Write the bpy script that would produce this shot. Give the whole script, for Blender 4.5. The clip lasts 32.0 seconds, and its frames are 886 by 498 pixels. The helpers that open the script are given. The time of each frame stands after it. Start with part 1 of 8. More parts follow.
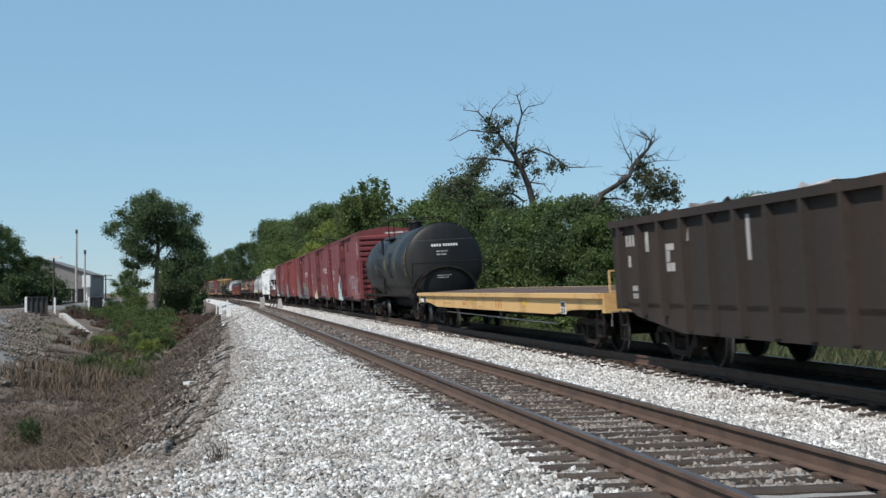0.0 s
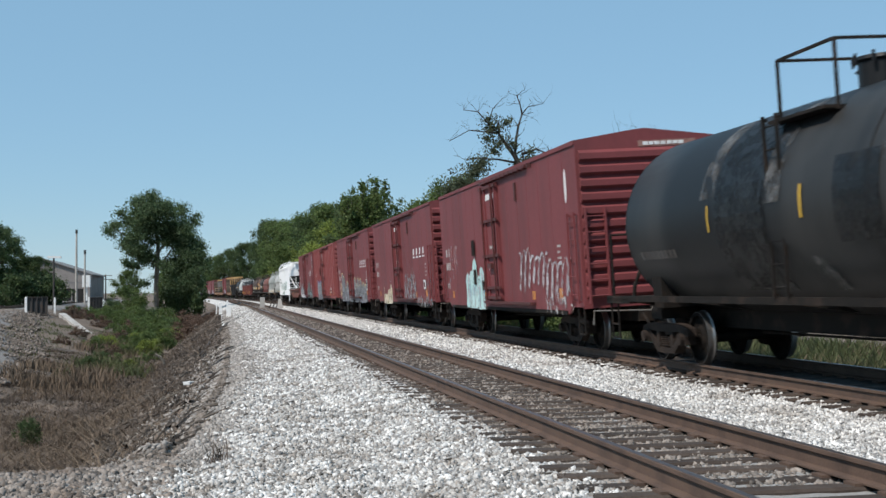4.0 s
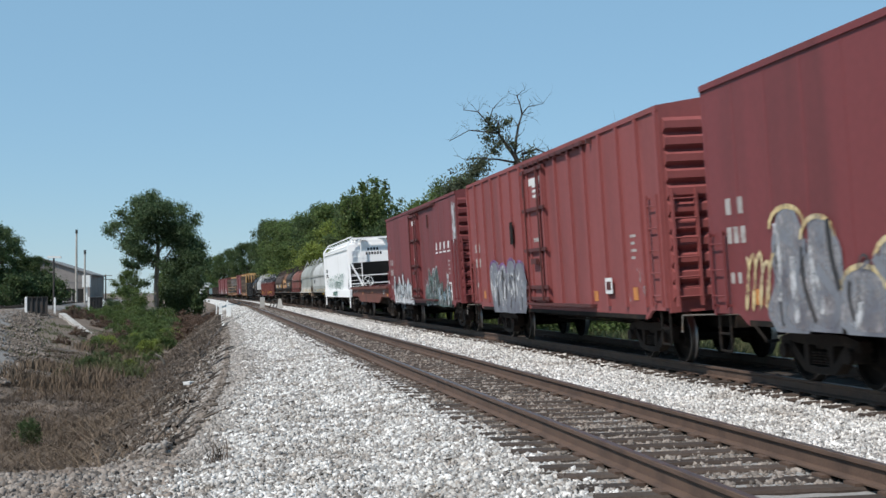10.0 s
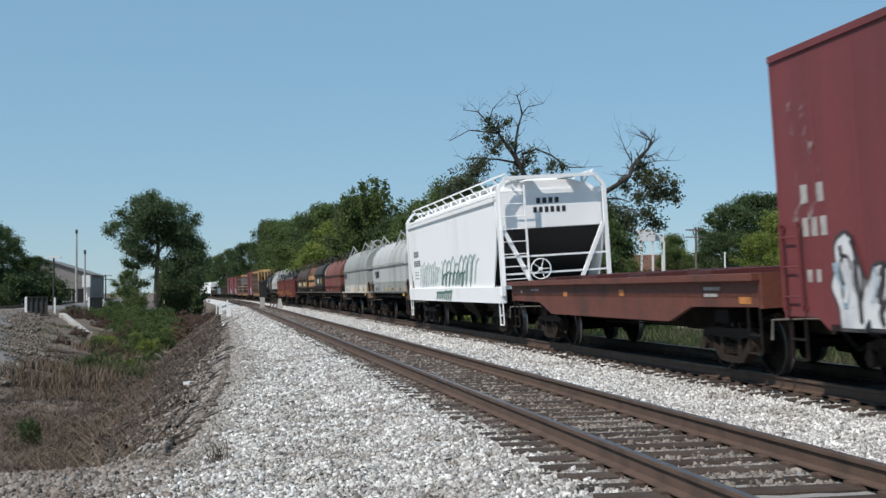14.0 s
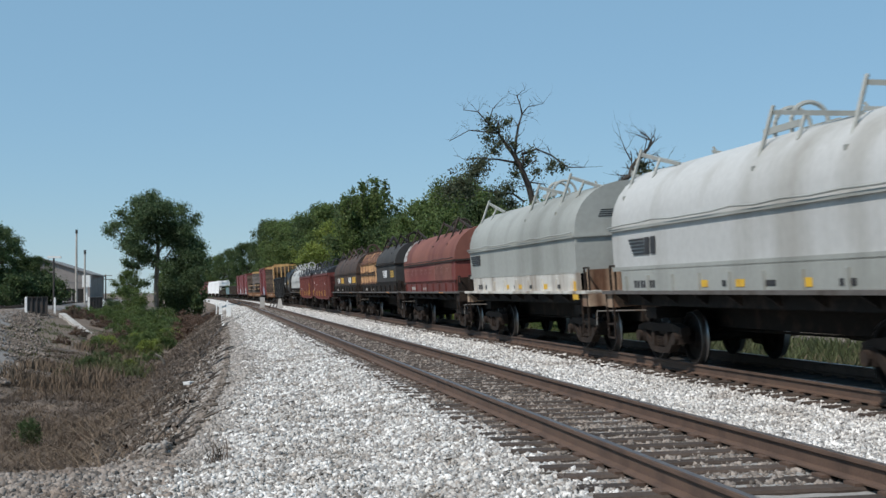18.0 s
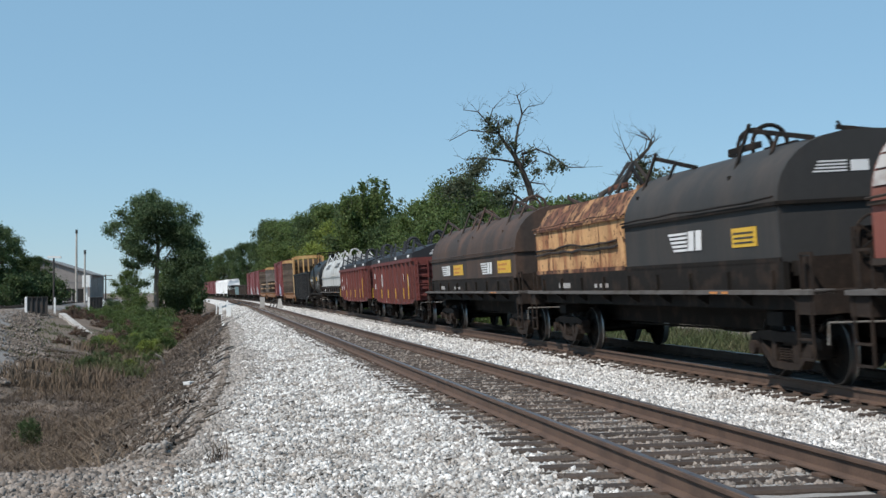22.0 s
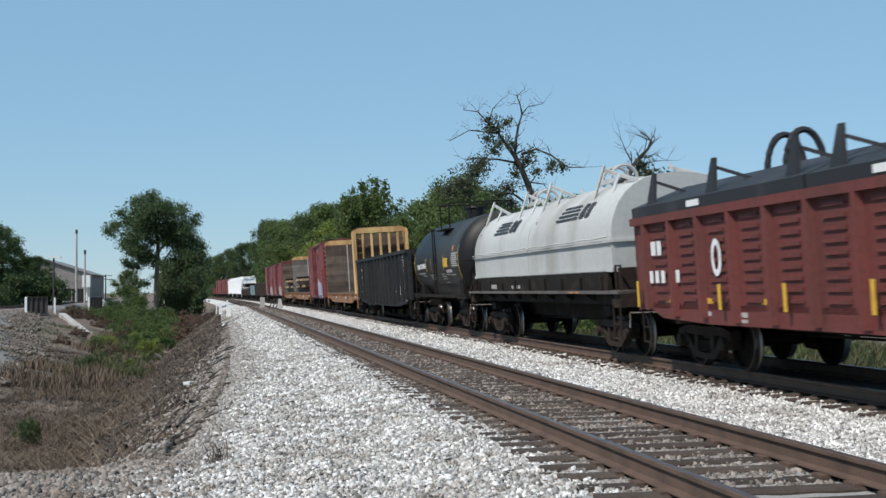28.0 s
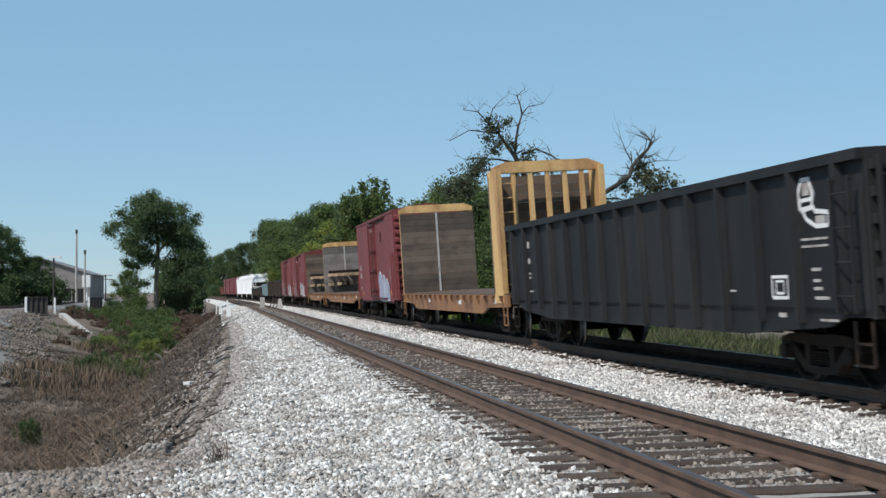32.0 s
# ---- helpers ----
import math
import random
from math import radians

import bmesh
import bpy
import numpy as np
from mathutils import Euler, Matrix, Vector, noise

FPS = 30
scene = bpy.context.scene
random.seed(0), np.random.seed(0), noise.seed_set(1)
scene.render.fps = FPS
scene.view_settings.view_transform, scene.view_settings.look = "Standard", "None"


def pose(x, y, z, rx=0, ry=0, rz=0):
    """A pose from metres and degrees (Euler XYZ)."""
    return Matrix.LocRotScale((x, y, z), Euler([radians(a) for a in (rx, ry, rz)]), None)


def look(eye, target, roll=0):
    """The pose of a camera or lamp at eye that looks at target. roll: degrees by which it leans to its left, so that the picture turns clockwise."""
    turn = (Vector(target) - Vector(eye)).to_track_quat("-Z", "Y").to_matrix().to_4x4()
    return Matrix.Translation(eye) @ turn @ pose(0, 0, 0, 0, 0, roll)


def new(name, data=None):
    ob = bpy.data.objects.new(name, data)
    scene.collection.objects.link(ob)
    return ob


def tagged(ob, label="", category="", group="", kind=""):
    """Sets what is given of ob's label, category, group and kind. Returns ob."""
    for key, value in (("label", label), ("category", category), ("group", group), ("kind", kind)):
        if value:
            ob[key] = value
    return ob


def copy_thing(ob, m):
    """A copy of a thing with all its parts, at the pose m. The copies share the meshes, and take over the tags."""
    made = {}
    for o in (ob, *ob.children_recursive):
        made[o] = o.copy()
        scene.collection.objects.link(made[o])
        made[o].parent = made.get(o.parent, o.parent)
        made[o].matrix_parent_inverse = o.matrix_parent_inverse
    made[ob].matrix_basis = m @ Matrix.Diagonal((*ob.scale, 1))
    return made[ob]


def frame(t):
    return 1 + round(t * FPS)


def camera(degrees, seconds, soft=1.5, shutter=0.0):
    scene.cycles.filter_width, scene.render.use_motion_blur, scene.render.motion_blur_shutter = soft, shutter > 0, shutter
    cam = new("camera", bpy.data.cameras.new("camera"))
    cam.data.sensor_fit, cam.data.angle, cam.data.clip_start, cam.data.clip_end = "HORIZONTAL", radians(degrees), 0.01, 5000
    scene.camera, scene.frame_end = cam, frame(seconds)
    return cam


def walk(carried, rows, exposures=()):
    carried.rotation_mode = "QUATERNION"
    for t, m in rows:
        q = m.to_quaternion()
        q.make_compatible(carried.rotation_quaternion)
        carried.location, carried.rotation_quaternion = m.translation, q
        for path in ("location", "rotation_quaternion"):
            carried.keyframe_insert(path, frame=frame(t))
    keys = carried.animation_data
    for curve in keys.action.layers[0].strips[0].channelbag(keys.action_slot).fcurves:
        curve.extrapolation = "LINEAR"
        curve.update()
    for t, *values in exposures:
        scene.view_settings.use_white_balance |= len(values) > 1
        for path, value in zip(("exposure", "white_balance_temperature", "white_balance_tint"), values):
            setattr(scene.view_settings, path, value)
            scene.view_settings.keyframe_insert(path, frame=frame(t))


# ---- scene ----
# ---------------------------------------------------------------- camera
EYE = Vector((0.0, 0.0, 1.29))
YAW, PITCH, ROLL = 10.43, 1.953, -0.33
AIM = EYE + Vector((math.sin(radians(YAW)) * math.cos(radians(PITCH)), math.cos(radians(YAW)) * math.cos(radians(PITCH)), math.sin(radians(PITCH))))
cam = camera(39.61, 32.0, soft=1.5, shutter=0.3)
walk(cam, [(0.0, look(EYE, AIM, ROLL)), (32.0, look(EYE, AIM, ROLL))], [(t, e, 6500, 13) for t, e in ((0.0, 0.0), (12.5, 0.0), (14.0, -0.14), (16.5, -0.34), (17.0, -0.34), (18.0, -0.12), (19.5, -0.06), (21.0, 0.0), (32.0, 0.0))])

# ---------------------------------------------------------------- daylight
SUN_ELEVATION, SUN_FROM = 50.0, (-0.84, -0.55)
world = bpy.data.worlds.new("daylight")
scene.world = world
world.use_nodes = True
wn = world.node_tree.nodes
sky = wn.new("ShaderNodeTexSky")
sky.sky_type, sky.sun_disc = "NISHITA", False
sky.sun_elevation = radians(SUN_ELEVATION)
sky.sun_rotation = math.atan2(SUN_FROM[0], SUN_FROM[1])
sky.air_density, sky.dust_density, sky.ozone_density = 1.0, 0.0, 5.0
wn["Background"].inputs["Strength"].default_value = 0.11
haze = wn.new("ShaderNodeMixRGB")
haze.inputs["Fac"].default_value, haze.inputs[2].default_value = 0.62, (2.54, 4.84, 6.48, 1)
world.node_tree.links.new(sky.outputs[0], haze.inputs[1])
world.node_tree.links.new(haze.outputs[0], wn["Background"].inputs["Color"])
sun_data = bpy.data.lights.new("sun", "SUN")
sun_data.energy, sun_data.angle, sun_data.color = 4.4, radians(0.53), (1.0, 0.95, 0.87)
sun = new("sun", sun_data)
n = math.hypot(*SUN_FROM)
sx, sy = SUN_FROM[0] / n * math.cos(radians(SUN_ELEVATION)), SUN_FROM[1] / n * math.cos(radians(SUN_ELEVATION))
sun.matrix_world = look((sx * 50, sy * 50, math.sin(radians(SUN_ELEVATION)) * 50), (0, 0, 0))

# ---------------------------------------------------------------- plan
GAUGE = 1.505                 # rail head centre to rail head centre
TRACK_NEAR, TRACK_FAR = 4.023, 8.992
BANK = radians(3.38)          # cant of the far track
SPEED, SLOWING = 9.20, -0.0439


def bend(y):
    """How far the tracks have swung to the left at y."""
    if y < 108:
        return -4.0e-6 * y * abs(y)
    d = min(y, 500.0) - 108
    x = -0.0467 - 8.64e-4 * d - 1.26e-4 * d * d
    if y > 500:
        x -= 0.0997 * (y - 500)
    return x


def swing(y):
    return (bend(y + 0.5) - bend(y - 0.5))


def gone(t):
    """How far the train has run at t seconds."""
    return SPEED * t + 0.5 * SLOWING * (t - 16) ** 2


# front and rear of every car along the train, at rest
TRAIN = [(0.1, 16.6), (17.5, 39.6), (41.0, 56.6), (57.93, 73.45), (75.34, 91.0), (92.97, 108.75), (110.65, 126.42), (128.35, 143.9), (144.8, 159.4), (160.3, 176.0),
         (176.8, 188.5), (189.6, 202.0), (203.1, 215.2), (216.1, 230.4), (231.3, 245.2), (247.5, 259.9), (262.2, 275.4), (276.5, 290.3), (291.2, 301.0), (301.8, 319.35),
         (320.0, 338.1), (339.6, 352.8), (353.7, 374.4), (375.4, 391.0), (391.9, 409.0), (410.0, 427.0), (428.2, 442.2), (443.2, 456.8), (458.0, 470.0), (471.2, 485.5),
         (486.5, 500.8), (502.0, 518.0), (519.0, 535.0), (536.0, 551.0), (552.3, 568.0), (569.2, 585.0), (586.2, 602.0), (603.2, 618.0)]


def on_far_track(s):
    """Pose on the far track's rail heads at s: x forward (towards the eye), y to the far side, z up."""
    base = TRACK_FAR - GAUGE / 2 + GAUGE / 2 * math.cos(BANK)
    turn = Matrix.Rotation(math.atan2(-1.0, -swing(s)), 4, "Z") @ Matrix.Rotation(BANK, 4, "X")
    return Matrix.Translation((base + bend(s), s, GAUGE / 2 * math.sin(BANK))) @ turn


# ---------------------------------------------------------------- mesh building
class Mesh:
    """Collects vertices and faces of one mesh."""

    def __init__(self):
        self.v, self.f = [], []

    def add(self, vs, fs):
        b = len(self.v)
        self.v += [tuple(p) for p in vs]
        self.f += [tuple(b + i for i in q) for q in fs]
        return self

    def box(self, x0, x1, y0, y1, z0, z1, m=None):
        vs = [(x, y, z) for z in (z0, z1) for x, y in ((x0, y0), (x1, y0), (x1, y1), (x0, y1))]
        if m is not None:
            vs = [m @ Vector(p) for p in vs]
        return self.add(vs, [(3, 2, 1, 0), (4, 5, 6, 7), (0, 1, 5, 4), (1, 2, 6, 5), (2, 3, 7, 6), (3, 0, 4, 7)])

    def beam(self, a, b, w, h=None, up=(0, 0, 1)):
        """A square bar from a to b."""
        a, b = Vector(a), Vector(b)
        d = (b - a).normalized()
        s = d.cross(Vector(up))
        if s.length < 1e-4:
            s = d.cross(Vector((1, 0, 0)))
        s.normalize()
        u = s.cross(d)
        h = h or w
        vs = [p + s * i * w / 2 + u * j * h / 2 for p in (a, b) for i, j in ((-1, -1), (1, -1), (1, 1), (-1, 1))]
        return self.add(vs, [(3, 2, 1, 0), (4, 5, 6, 7), (0, 1, 5, 4), (1, 2, 6, 5), (2, 3, 7, 6), (3, 0, 4, 7)])

    def tube(self, pts, radii, sides=8, caps=True):
        """A round tapering tube through points."""
        pts = [Vector(p) for p in pts]
        if not hasattr(radii, "__len__"):
            radii = [radii] * len(pts)
        vs, k = [], sides
        for i, p in enumerate(pts):
            d = (pts[min(i + 1, len(pts) - 1)] - pts[max(i - 1, 0)]).normalized()
            s = d.cross(Vector((0.13, 0.27, 0.95)))
            if s.length < 0.05:
                s = d.cross(Vector((1, 0, 0)))
            s.normalize()
            u = s.cross(d)
            vs += [p + (s * math.cos(a) + u * math.sin(a)) * radii[i] for a in (math.tau * j / k for j in range(k))]
        fs = [(i * k + j, i * k + (j + 1) % k, (i + 1) * k + (j + 1) % k, (i + 1) * k + j) for i in range(len(pts) - 1) for j in range(k)]
        if caps:
            fs += [tuple(reversed(range(k))), tuple(range((len(pts) - 1) * k, len(pts) * k))]
        return self.add(vs, fs)

    def loft(self, rings, closed=True, caps=True):
        """Skin through equal rings of points."""
        k = len(rings[0])
        vs = [p for r in rings for p in r]
        fs = [(i * k + j, i * k + (j + 1) % k, (i + 1) * k + (j + 1) % k, (i + 1) * k + j) for i in range(len(rings) - 1) for j in range(k if closed else k - 1)]
        if caps:
            fs += [tuple(reversed(range(k))), tuple(range((len(rings) - 1) * k, len(rings) * k))]
        return self.add(vs, fs)

    def prism_x(self, profile, x0, x1):
        """A (y, z) outline drawn out along x."""
        return self.loft([[(x, y, z) for y, z in profile] for x in (x0, x1)])

    def plate_y(self, outline, y, depth):
        """An (x, z) outline with thickness, its face at y, its back at y + depth."""
        return self.loft([[(x, yy, z) for x, z in outline] for yy in (y + depth, y)])

    def data(self, name, material, smooth=False):
        me = bpy.data.meshes.new(name)
        me.from_pydata(self.v, [], self.f)
        me.materials.append(material)
        if smooth:
            me.polygons.foreach_set("use_smooth", [True] * len(me.polygons))
            me.set_sharp_from_angle(angle=radians(35))
        me.update()
        return me


def part(name, mesh, material, parent=None, label="", smooth=False, at=None):
    """One mesh object; a child of parent if that is given. mesh: a Mesh or ready mesh data."""
    data = mesh.data(name, material, smooth) if isinstance(mesh, Mesh) else mesh
    ob = new(name, data)
    if parent is not None:
        ob.parent = parent
    if at is not None:
        ob.matrix_local = at
    return tagged(ob, label)


# ---------------------------------------------------------------- materials
def leafy(m, share=0.4):
    """Lets light through a leaf material."""
    nt = m.node_tree
    b, out = nt.nodes["Principled BSDF"], nt.nodes["Material Output"]
    tr, mx = nt.nodes.new("ShaderNodeBsdfTranslucent"), nt.nodes.new("ShaderNodeMixShader")
    nt.links.new(b.inputs["Base Color"].links[0].from_socket, tr.inputs["Color"])
    mx.inputs["Fac"].default_value = share
    nt.links.new(b.outputs[0], mx.inputs[1])
    nt.links.new(tr.outputs[0], mx.inputs[2])
    nt.links.new(mx.outputs[0], out.inputs["Surface"])
    return m


def material(name, colour, rough=0.7, metal=0.0, stain=None, amount=0.5, scale=1.5, fine=25.0, bump=0.15, vary=0.0, streak=False, spec=0.4):
    """A surface with grain at two scales: stain is the colour of dirt or wear that breaks through."""
    m = bpy.data.materials.new(name)
    m.use_nodes = True
    nt = m.node_tree
    b = nt.nodes["Principled BSDF"]
    b.inputs["Roughness"].default_value, b.inputs["Metallic"].default_value = rough, metal
    b.inputs["Specular IOR Level"].default_value = spec
    tc = nt.nodes.new("ShaderNodeTexCoord")
    mp = nt.nodes.new("ShaderNodeMapping")
    nt.links.new(tc.outputs["Object"], mp.inputs["Vector"])
    if streak:
        mp.inputs["Scale"].default_value = (1.0, 1.0, 0.18)
    big, small = nt.nodes.new("ShaderNodeTexNoise"), nt.nodes.new("ShaderNodeTexNoise")
    big.inputs["Scale"].default_value, big.inputs["Detail"].default_value = scale, 6
    small.inputs["Scale"].default_value, small.inputs["Detail"].default_value = fine, 4
    nt.links.new(mp.outputs[0], big.inputs["Vector"])
    nt.links.new(tc.outputs["Object"], small.inputs["Vector"])
    ramp = nt.nodes.new("ShaderNodeValToRGB")
    ramp.color_ramp.elements[0].position, ramp.color_ramp.elements[1].position = 0.62 - 0.3 * amount, 0.80 - 0.2 * amount
    nt.links.new(big.outputs["Fac"], ramp.inputs["Fac"])
    mix = nt.nodes.new("ShaderNodeMixRGB")
    c = (*colour, 1)
    s = stain or tuple(x * 0.6 for x in colour)
    mix.inputs[1].default_value, mix.inputs[2].default_value = c, (*s, 1)
    nt.links.new(ramp.outputs["Color"], mix.inputs["Fac"])
    grain = nt.nodes.new("ShaderNodeMixRGB")
    grain.blend_type = "OVERLAY"
    grain.inputs["Fac"].default_value = 0.35 if bump > 0.085 else 0.13
    nt.links.new(mix.outputs[0], grain.inputs[1])
    nt.links.new(small.outputs["Color"], grain.inputs[2])
    hs = nt.nodes.new("ShaderNodeHueSaturation")
    hs.inputs["Saturation"].default_value = 1.0
    desat = nt.nodes.new("ShaderNodeRGBToBW")
    nt.links.new(small.outputs["Fac"], desat.inputs[0])
    nt.links.new(desat.outputs[0], grain.inputs[2])
    nt.links.new(grain.outputs[0], hs.inputs["Color"])
    if vary:
        info = nt.nodes.new("ShaderNodeObjectInfo")
        geo = nt.nodes.new("ShaderNodeNewGeometry")
        add = nt.nodes.new("ShaderNodeMath")
        add.operation = "ADD"
        nt.links.new(info.outputs["Random"], add.inputs[0])
        nt.links.new(geo.outputs["Random Per Island"], add.inputs[1])
        fr = nt.nodes.new("ShaderNodeMath")
        fr.operation = "FRACT"
        nt.links.new(add.outputs[0], fr.inputs[0])
        mr = nt.nodes.new("ShaderNodeMapRange")
        mr.inputs["To Min"].default_value, mr.inputs["To Max"].default_value = 1 - vary, 1 + vary
        nt.links.new(fr.outputs[0], mr.inputs["Value"])
        nt.links.new(mr.outputs[0], hs.inputs["Value"])
    nt.links.new(hs.outputs[0], b.inputs["Base Color"])
    bp = nt.nodes.new("ShaderNodeBump")
    bp.inputs["Strength"].default_value, bp.inputs["Distance"].default_value = bump, 0.02
    nt.links.new(small.outputs["Fac"], bp.inputs["Height"])
    nt.links.new(bp.outputs[0], b.inputs["Normal"])
    return m


def smoothstep(a, b, x):
    x = min(1.0, max(0.0, (x - a) / (b - a)))
    return x * x * (3 - 2 * x)


def ballast_edge(y):
    """Where the near track's ballast ends, left of the track, measured from the track's line."""
    return float(np.interp(y, [0, 12.6, 14, 17, 24, 31, 60, 98, 160], [-3.0, -1.15, -0.75, -0.45, -0.05, 0.15, 0.45, 0.45, 0.9]))


def land(u, y):
    """Height of the ground at u to the side of the tracks' line."""
    e = ballast_edge(max(y, 20.0))
    us = [-400, -60, -40, -17.0, -15.2, -8.0, -6.0, e - 3.2, e - 1.4, e, e + 0.6, 2.75, 5.4, 6.3, 7.7, 10.4, 11.6, 13.6, 17, 60, 400]
    zs = [-0.4, -0.3, -0.2, -0.15, -0.2, -1.9, -2.25, -2.25, -1.35, -0.62, -0.50, -0.36, -0.36, -0.42, -0.36, -0.28, -0.55, -0.95, -0.9, -0.6, -0.6]
    z = float(np.interp(u, us, zs))
    pad = float(np.interp(u, [-60, -8, e, 2.75], [-0.9, -0.72, -0.55, -0.36]))
    if u < 2.75:
        edge = 14.0 + 0.8 * noise.noise((u * 0.35, 3.1, 0))
        z = pad + (z - pad) * smoothstep(edge - 1.0, edge + 3.0, y)
    rough = 0.10 * noise.noise((u * 0.5, y * 0.5, 0)) + 0.07 * noise.noise((u * 1.9, y * 0.8, 5)) + 0.04 * noise.noise((u * 4.0, y * 2.0, 8))
    if -14 < u < e - 0.3 and y > 14:
        z += rough * 1.6
    if e - 3.6 < u < e and y > 14:
        # rills washed down the bank
        rill = 0.13 * noise.noise((u * 0.45, y * 1.3 + u * 0.5, 11)) + 0.08 * noise.noise((u * 0.8, y * 3.6 + u, 12))
        z += rill * smoothstep(e - 3.6, e - 2.2, u) * smoothstep(e, e - 0.5, u) * smoothstep(14, 16, y)
    elif -15 < u < -7:
        z += 0.22 * noise.noise((u * 0.35, y * 0.9 - u * 0.4, 14)) * smoothstep(16, 22, y)
    elif u > 12.5:
        z += rough
    return z


def sheet(us, ys, height):
    m = Mesh()
    k = len(us)
    vs = [(u + bend(y), y, height(u, y)) for y in ys for u in us]
    fs = [(j * k + i, j * k + i + 1, (j + 1) * k + i + 1, (j + 1) * k + i) for j in range(len(ys) - 1) for i in range(k - 1)]
    return m.add(vs, fs)


def steps(*spans):
    out = []
    for a, b, d in spans:
        out += list(np.arange(a, b, d))
    return [float(v) for v in out]


mat_soil = material("dry soil", (0.158, 0.122, 0.095), 0.95, stain=(0.085, 0.068, 0.054), amount=0.55, scale=0.45, fine=6, bump=0.9)
mat_stone = material("crushed limestone", (0.42, 0.41, 0.39), 0.9, stain=(0.31, 0.29, 0.265), amount=0.45, scale=0.6, fine=24, bump=1.0, vary=0.35)
mat_gravel = material("grey gravel", (0.215, 0.205, 0.195), 0.95, stain=(0.13, 0.118, 0.105), amount=0.5, scale=0.4, fine=14, bump=1.0)
mat_rail = material("rusty rail steel", (0.105, 0.066, 0.047), 0.8, 0.0, stain=(0.07, 0.045, 0.034), amount=0.5, scale=3, fine=60, bump=0.2)
mat_railtop = material("worn rail head", (0.16, 0.135, 0.13), 0.38, 0.7, stain=(0.10, 0.08, 0.075), amount=0.4, scale=4, fine=80, bump=0.05)
mat_tie = material("weathered creosoted timber", (0.066, 0.050, 0.040), 0.9, stain=(0.040, 0.026, 0.019), amount=0.5, scale=2.2, fine=35, bump=0.6, vary=0.35)

US = steps((-3000, -800, 550), (-800, -200, 150), (-200, -60, 28), (-60, -20, 4), (-20, -16, 1), (-16, -6, 0.4), (-6, 3, 0.25), (3, 14, 0.8), (14, 24, 2.5), (24, 60, 6), (60, 200, 28), (200, 800, 150), (800, 3600, 550))
YS = steps((-2000, -400, 400), (-400, -60, 60), (-60, 4, 8), (4, 14, 0.6), (14, 46, 0.22), (46, 60, 0.5), (60, 120, 1.5), (120, 240, 4), (240, 400, 16), (400, 1000, 100), (1000, 4900, 600))
ground = tagged(part("ground", sheet(US, YS, lambda u, y: land(u, y) - (0.10 if ballast_edge(y) - 0.1 < u < 12.0 else 0.0)), mat_soil, smooth=True), "dry brown soil and grass of the ditch and verge", "ground", kind="structure")


def ballast_height(u, y):
    """Top of the stone bed: level with the ties, lower over the near track's left tie ends."""
    e = ballast_edge(y)
    z = land(u, y) + 0.02 + 0.03 * noise.noise((u * 2.3, y * 2.3, 1)) + 0.025 * noise.noise((u * 6.1, y * 6.1, 2))
    z -= 0.08 * smoothstep(0.5, 0.0, u - e) * smoothstep(12.5, 16.0, y) + 0.5 * smoothstep(11.2, 12.2, u)
    lump = 0.018 * noise.noise((u * 5, y * 5, 3))
    if u > 1.6:
        v = u - TRACK_NEAR
        level = float(np.interp(v, [-2.4, -1.75, -1.35, -0.8, 0.72, 0.95, 1.4, 2.2], [-0.40, -0.265, -0.235, -0.215, -0.208, -0.19, -0.17, -0.28])) + lump
        z = level if v < 2.2 else z
    if u > TRACK_NEAR + 2.2:
        v = u - TRACK_FAR
        level = float(np.interp(v, [-2.8, -1.9, -1.45, -1.15, 1.2, 2.0, 3.0], [-0.28, -0.27, -0.25, -0.235, -0.215, -0.26, -0.6]))
        z = level + (v + GAUGE / 2) * math.sin(BANK) * (1 if abs(v) < 1.6 else 0.5) + lump
    return z


def bed_mesh(y0, y1, d):
    m = Mesh()
    ys = steps((y0, y1 + d * 0.5, d))
    vs, k = [], 100
    for y in ys:
        e = ballast_edge(y) - 0.1
        for i in range(k):
            u = e + (12.4 - e) * i / (k - 1)
            vs.append((u + bend(y), y, ballast_height(u, y)))
    fs = [(j * k + i, j * k + i + 1, (j + 1) * k + i + 1, (j + 1) * k + i) for j in range(len(ys) - 1) for i in range(k - 1)]
    return m.add(vs, fs)


ballast_0 = tagged(part("ballast_near", bed_mesh(-14, 3, 0.5), mat_stone, smooth=True), "bed of pale crushed stone under the tracks", "ballast", kind="structure")
ballast = tagged(part("ballast", bed_mesh(3, 60, 0.16), mat_stone, smooth=True), "bed of pale crushed stone under the tracks", "ballast", kind="structure")
ballast_2 = tagged(part("ballast_far", bed_mesh(60, 500, 2.0), mat_stone, smooth=True), "bed of pale crushed stone under the far tracks", "ballast", kind="structure")
def side_edge(y):
    """Foot of the gravel on the other line's bank."""
    return float(np.interp(y, [34, 44, 51, 65, 80, 100], [-11.0, -8.2, -7.0, -9.3, -12.0, -14.0])) + 0.8 * noise.noise((y * 0.2, 0, 0))


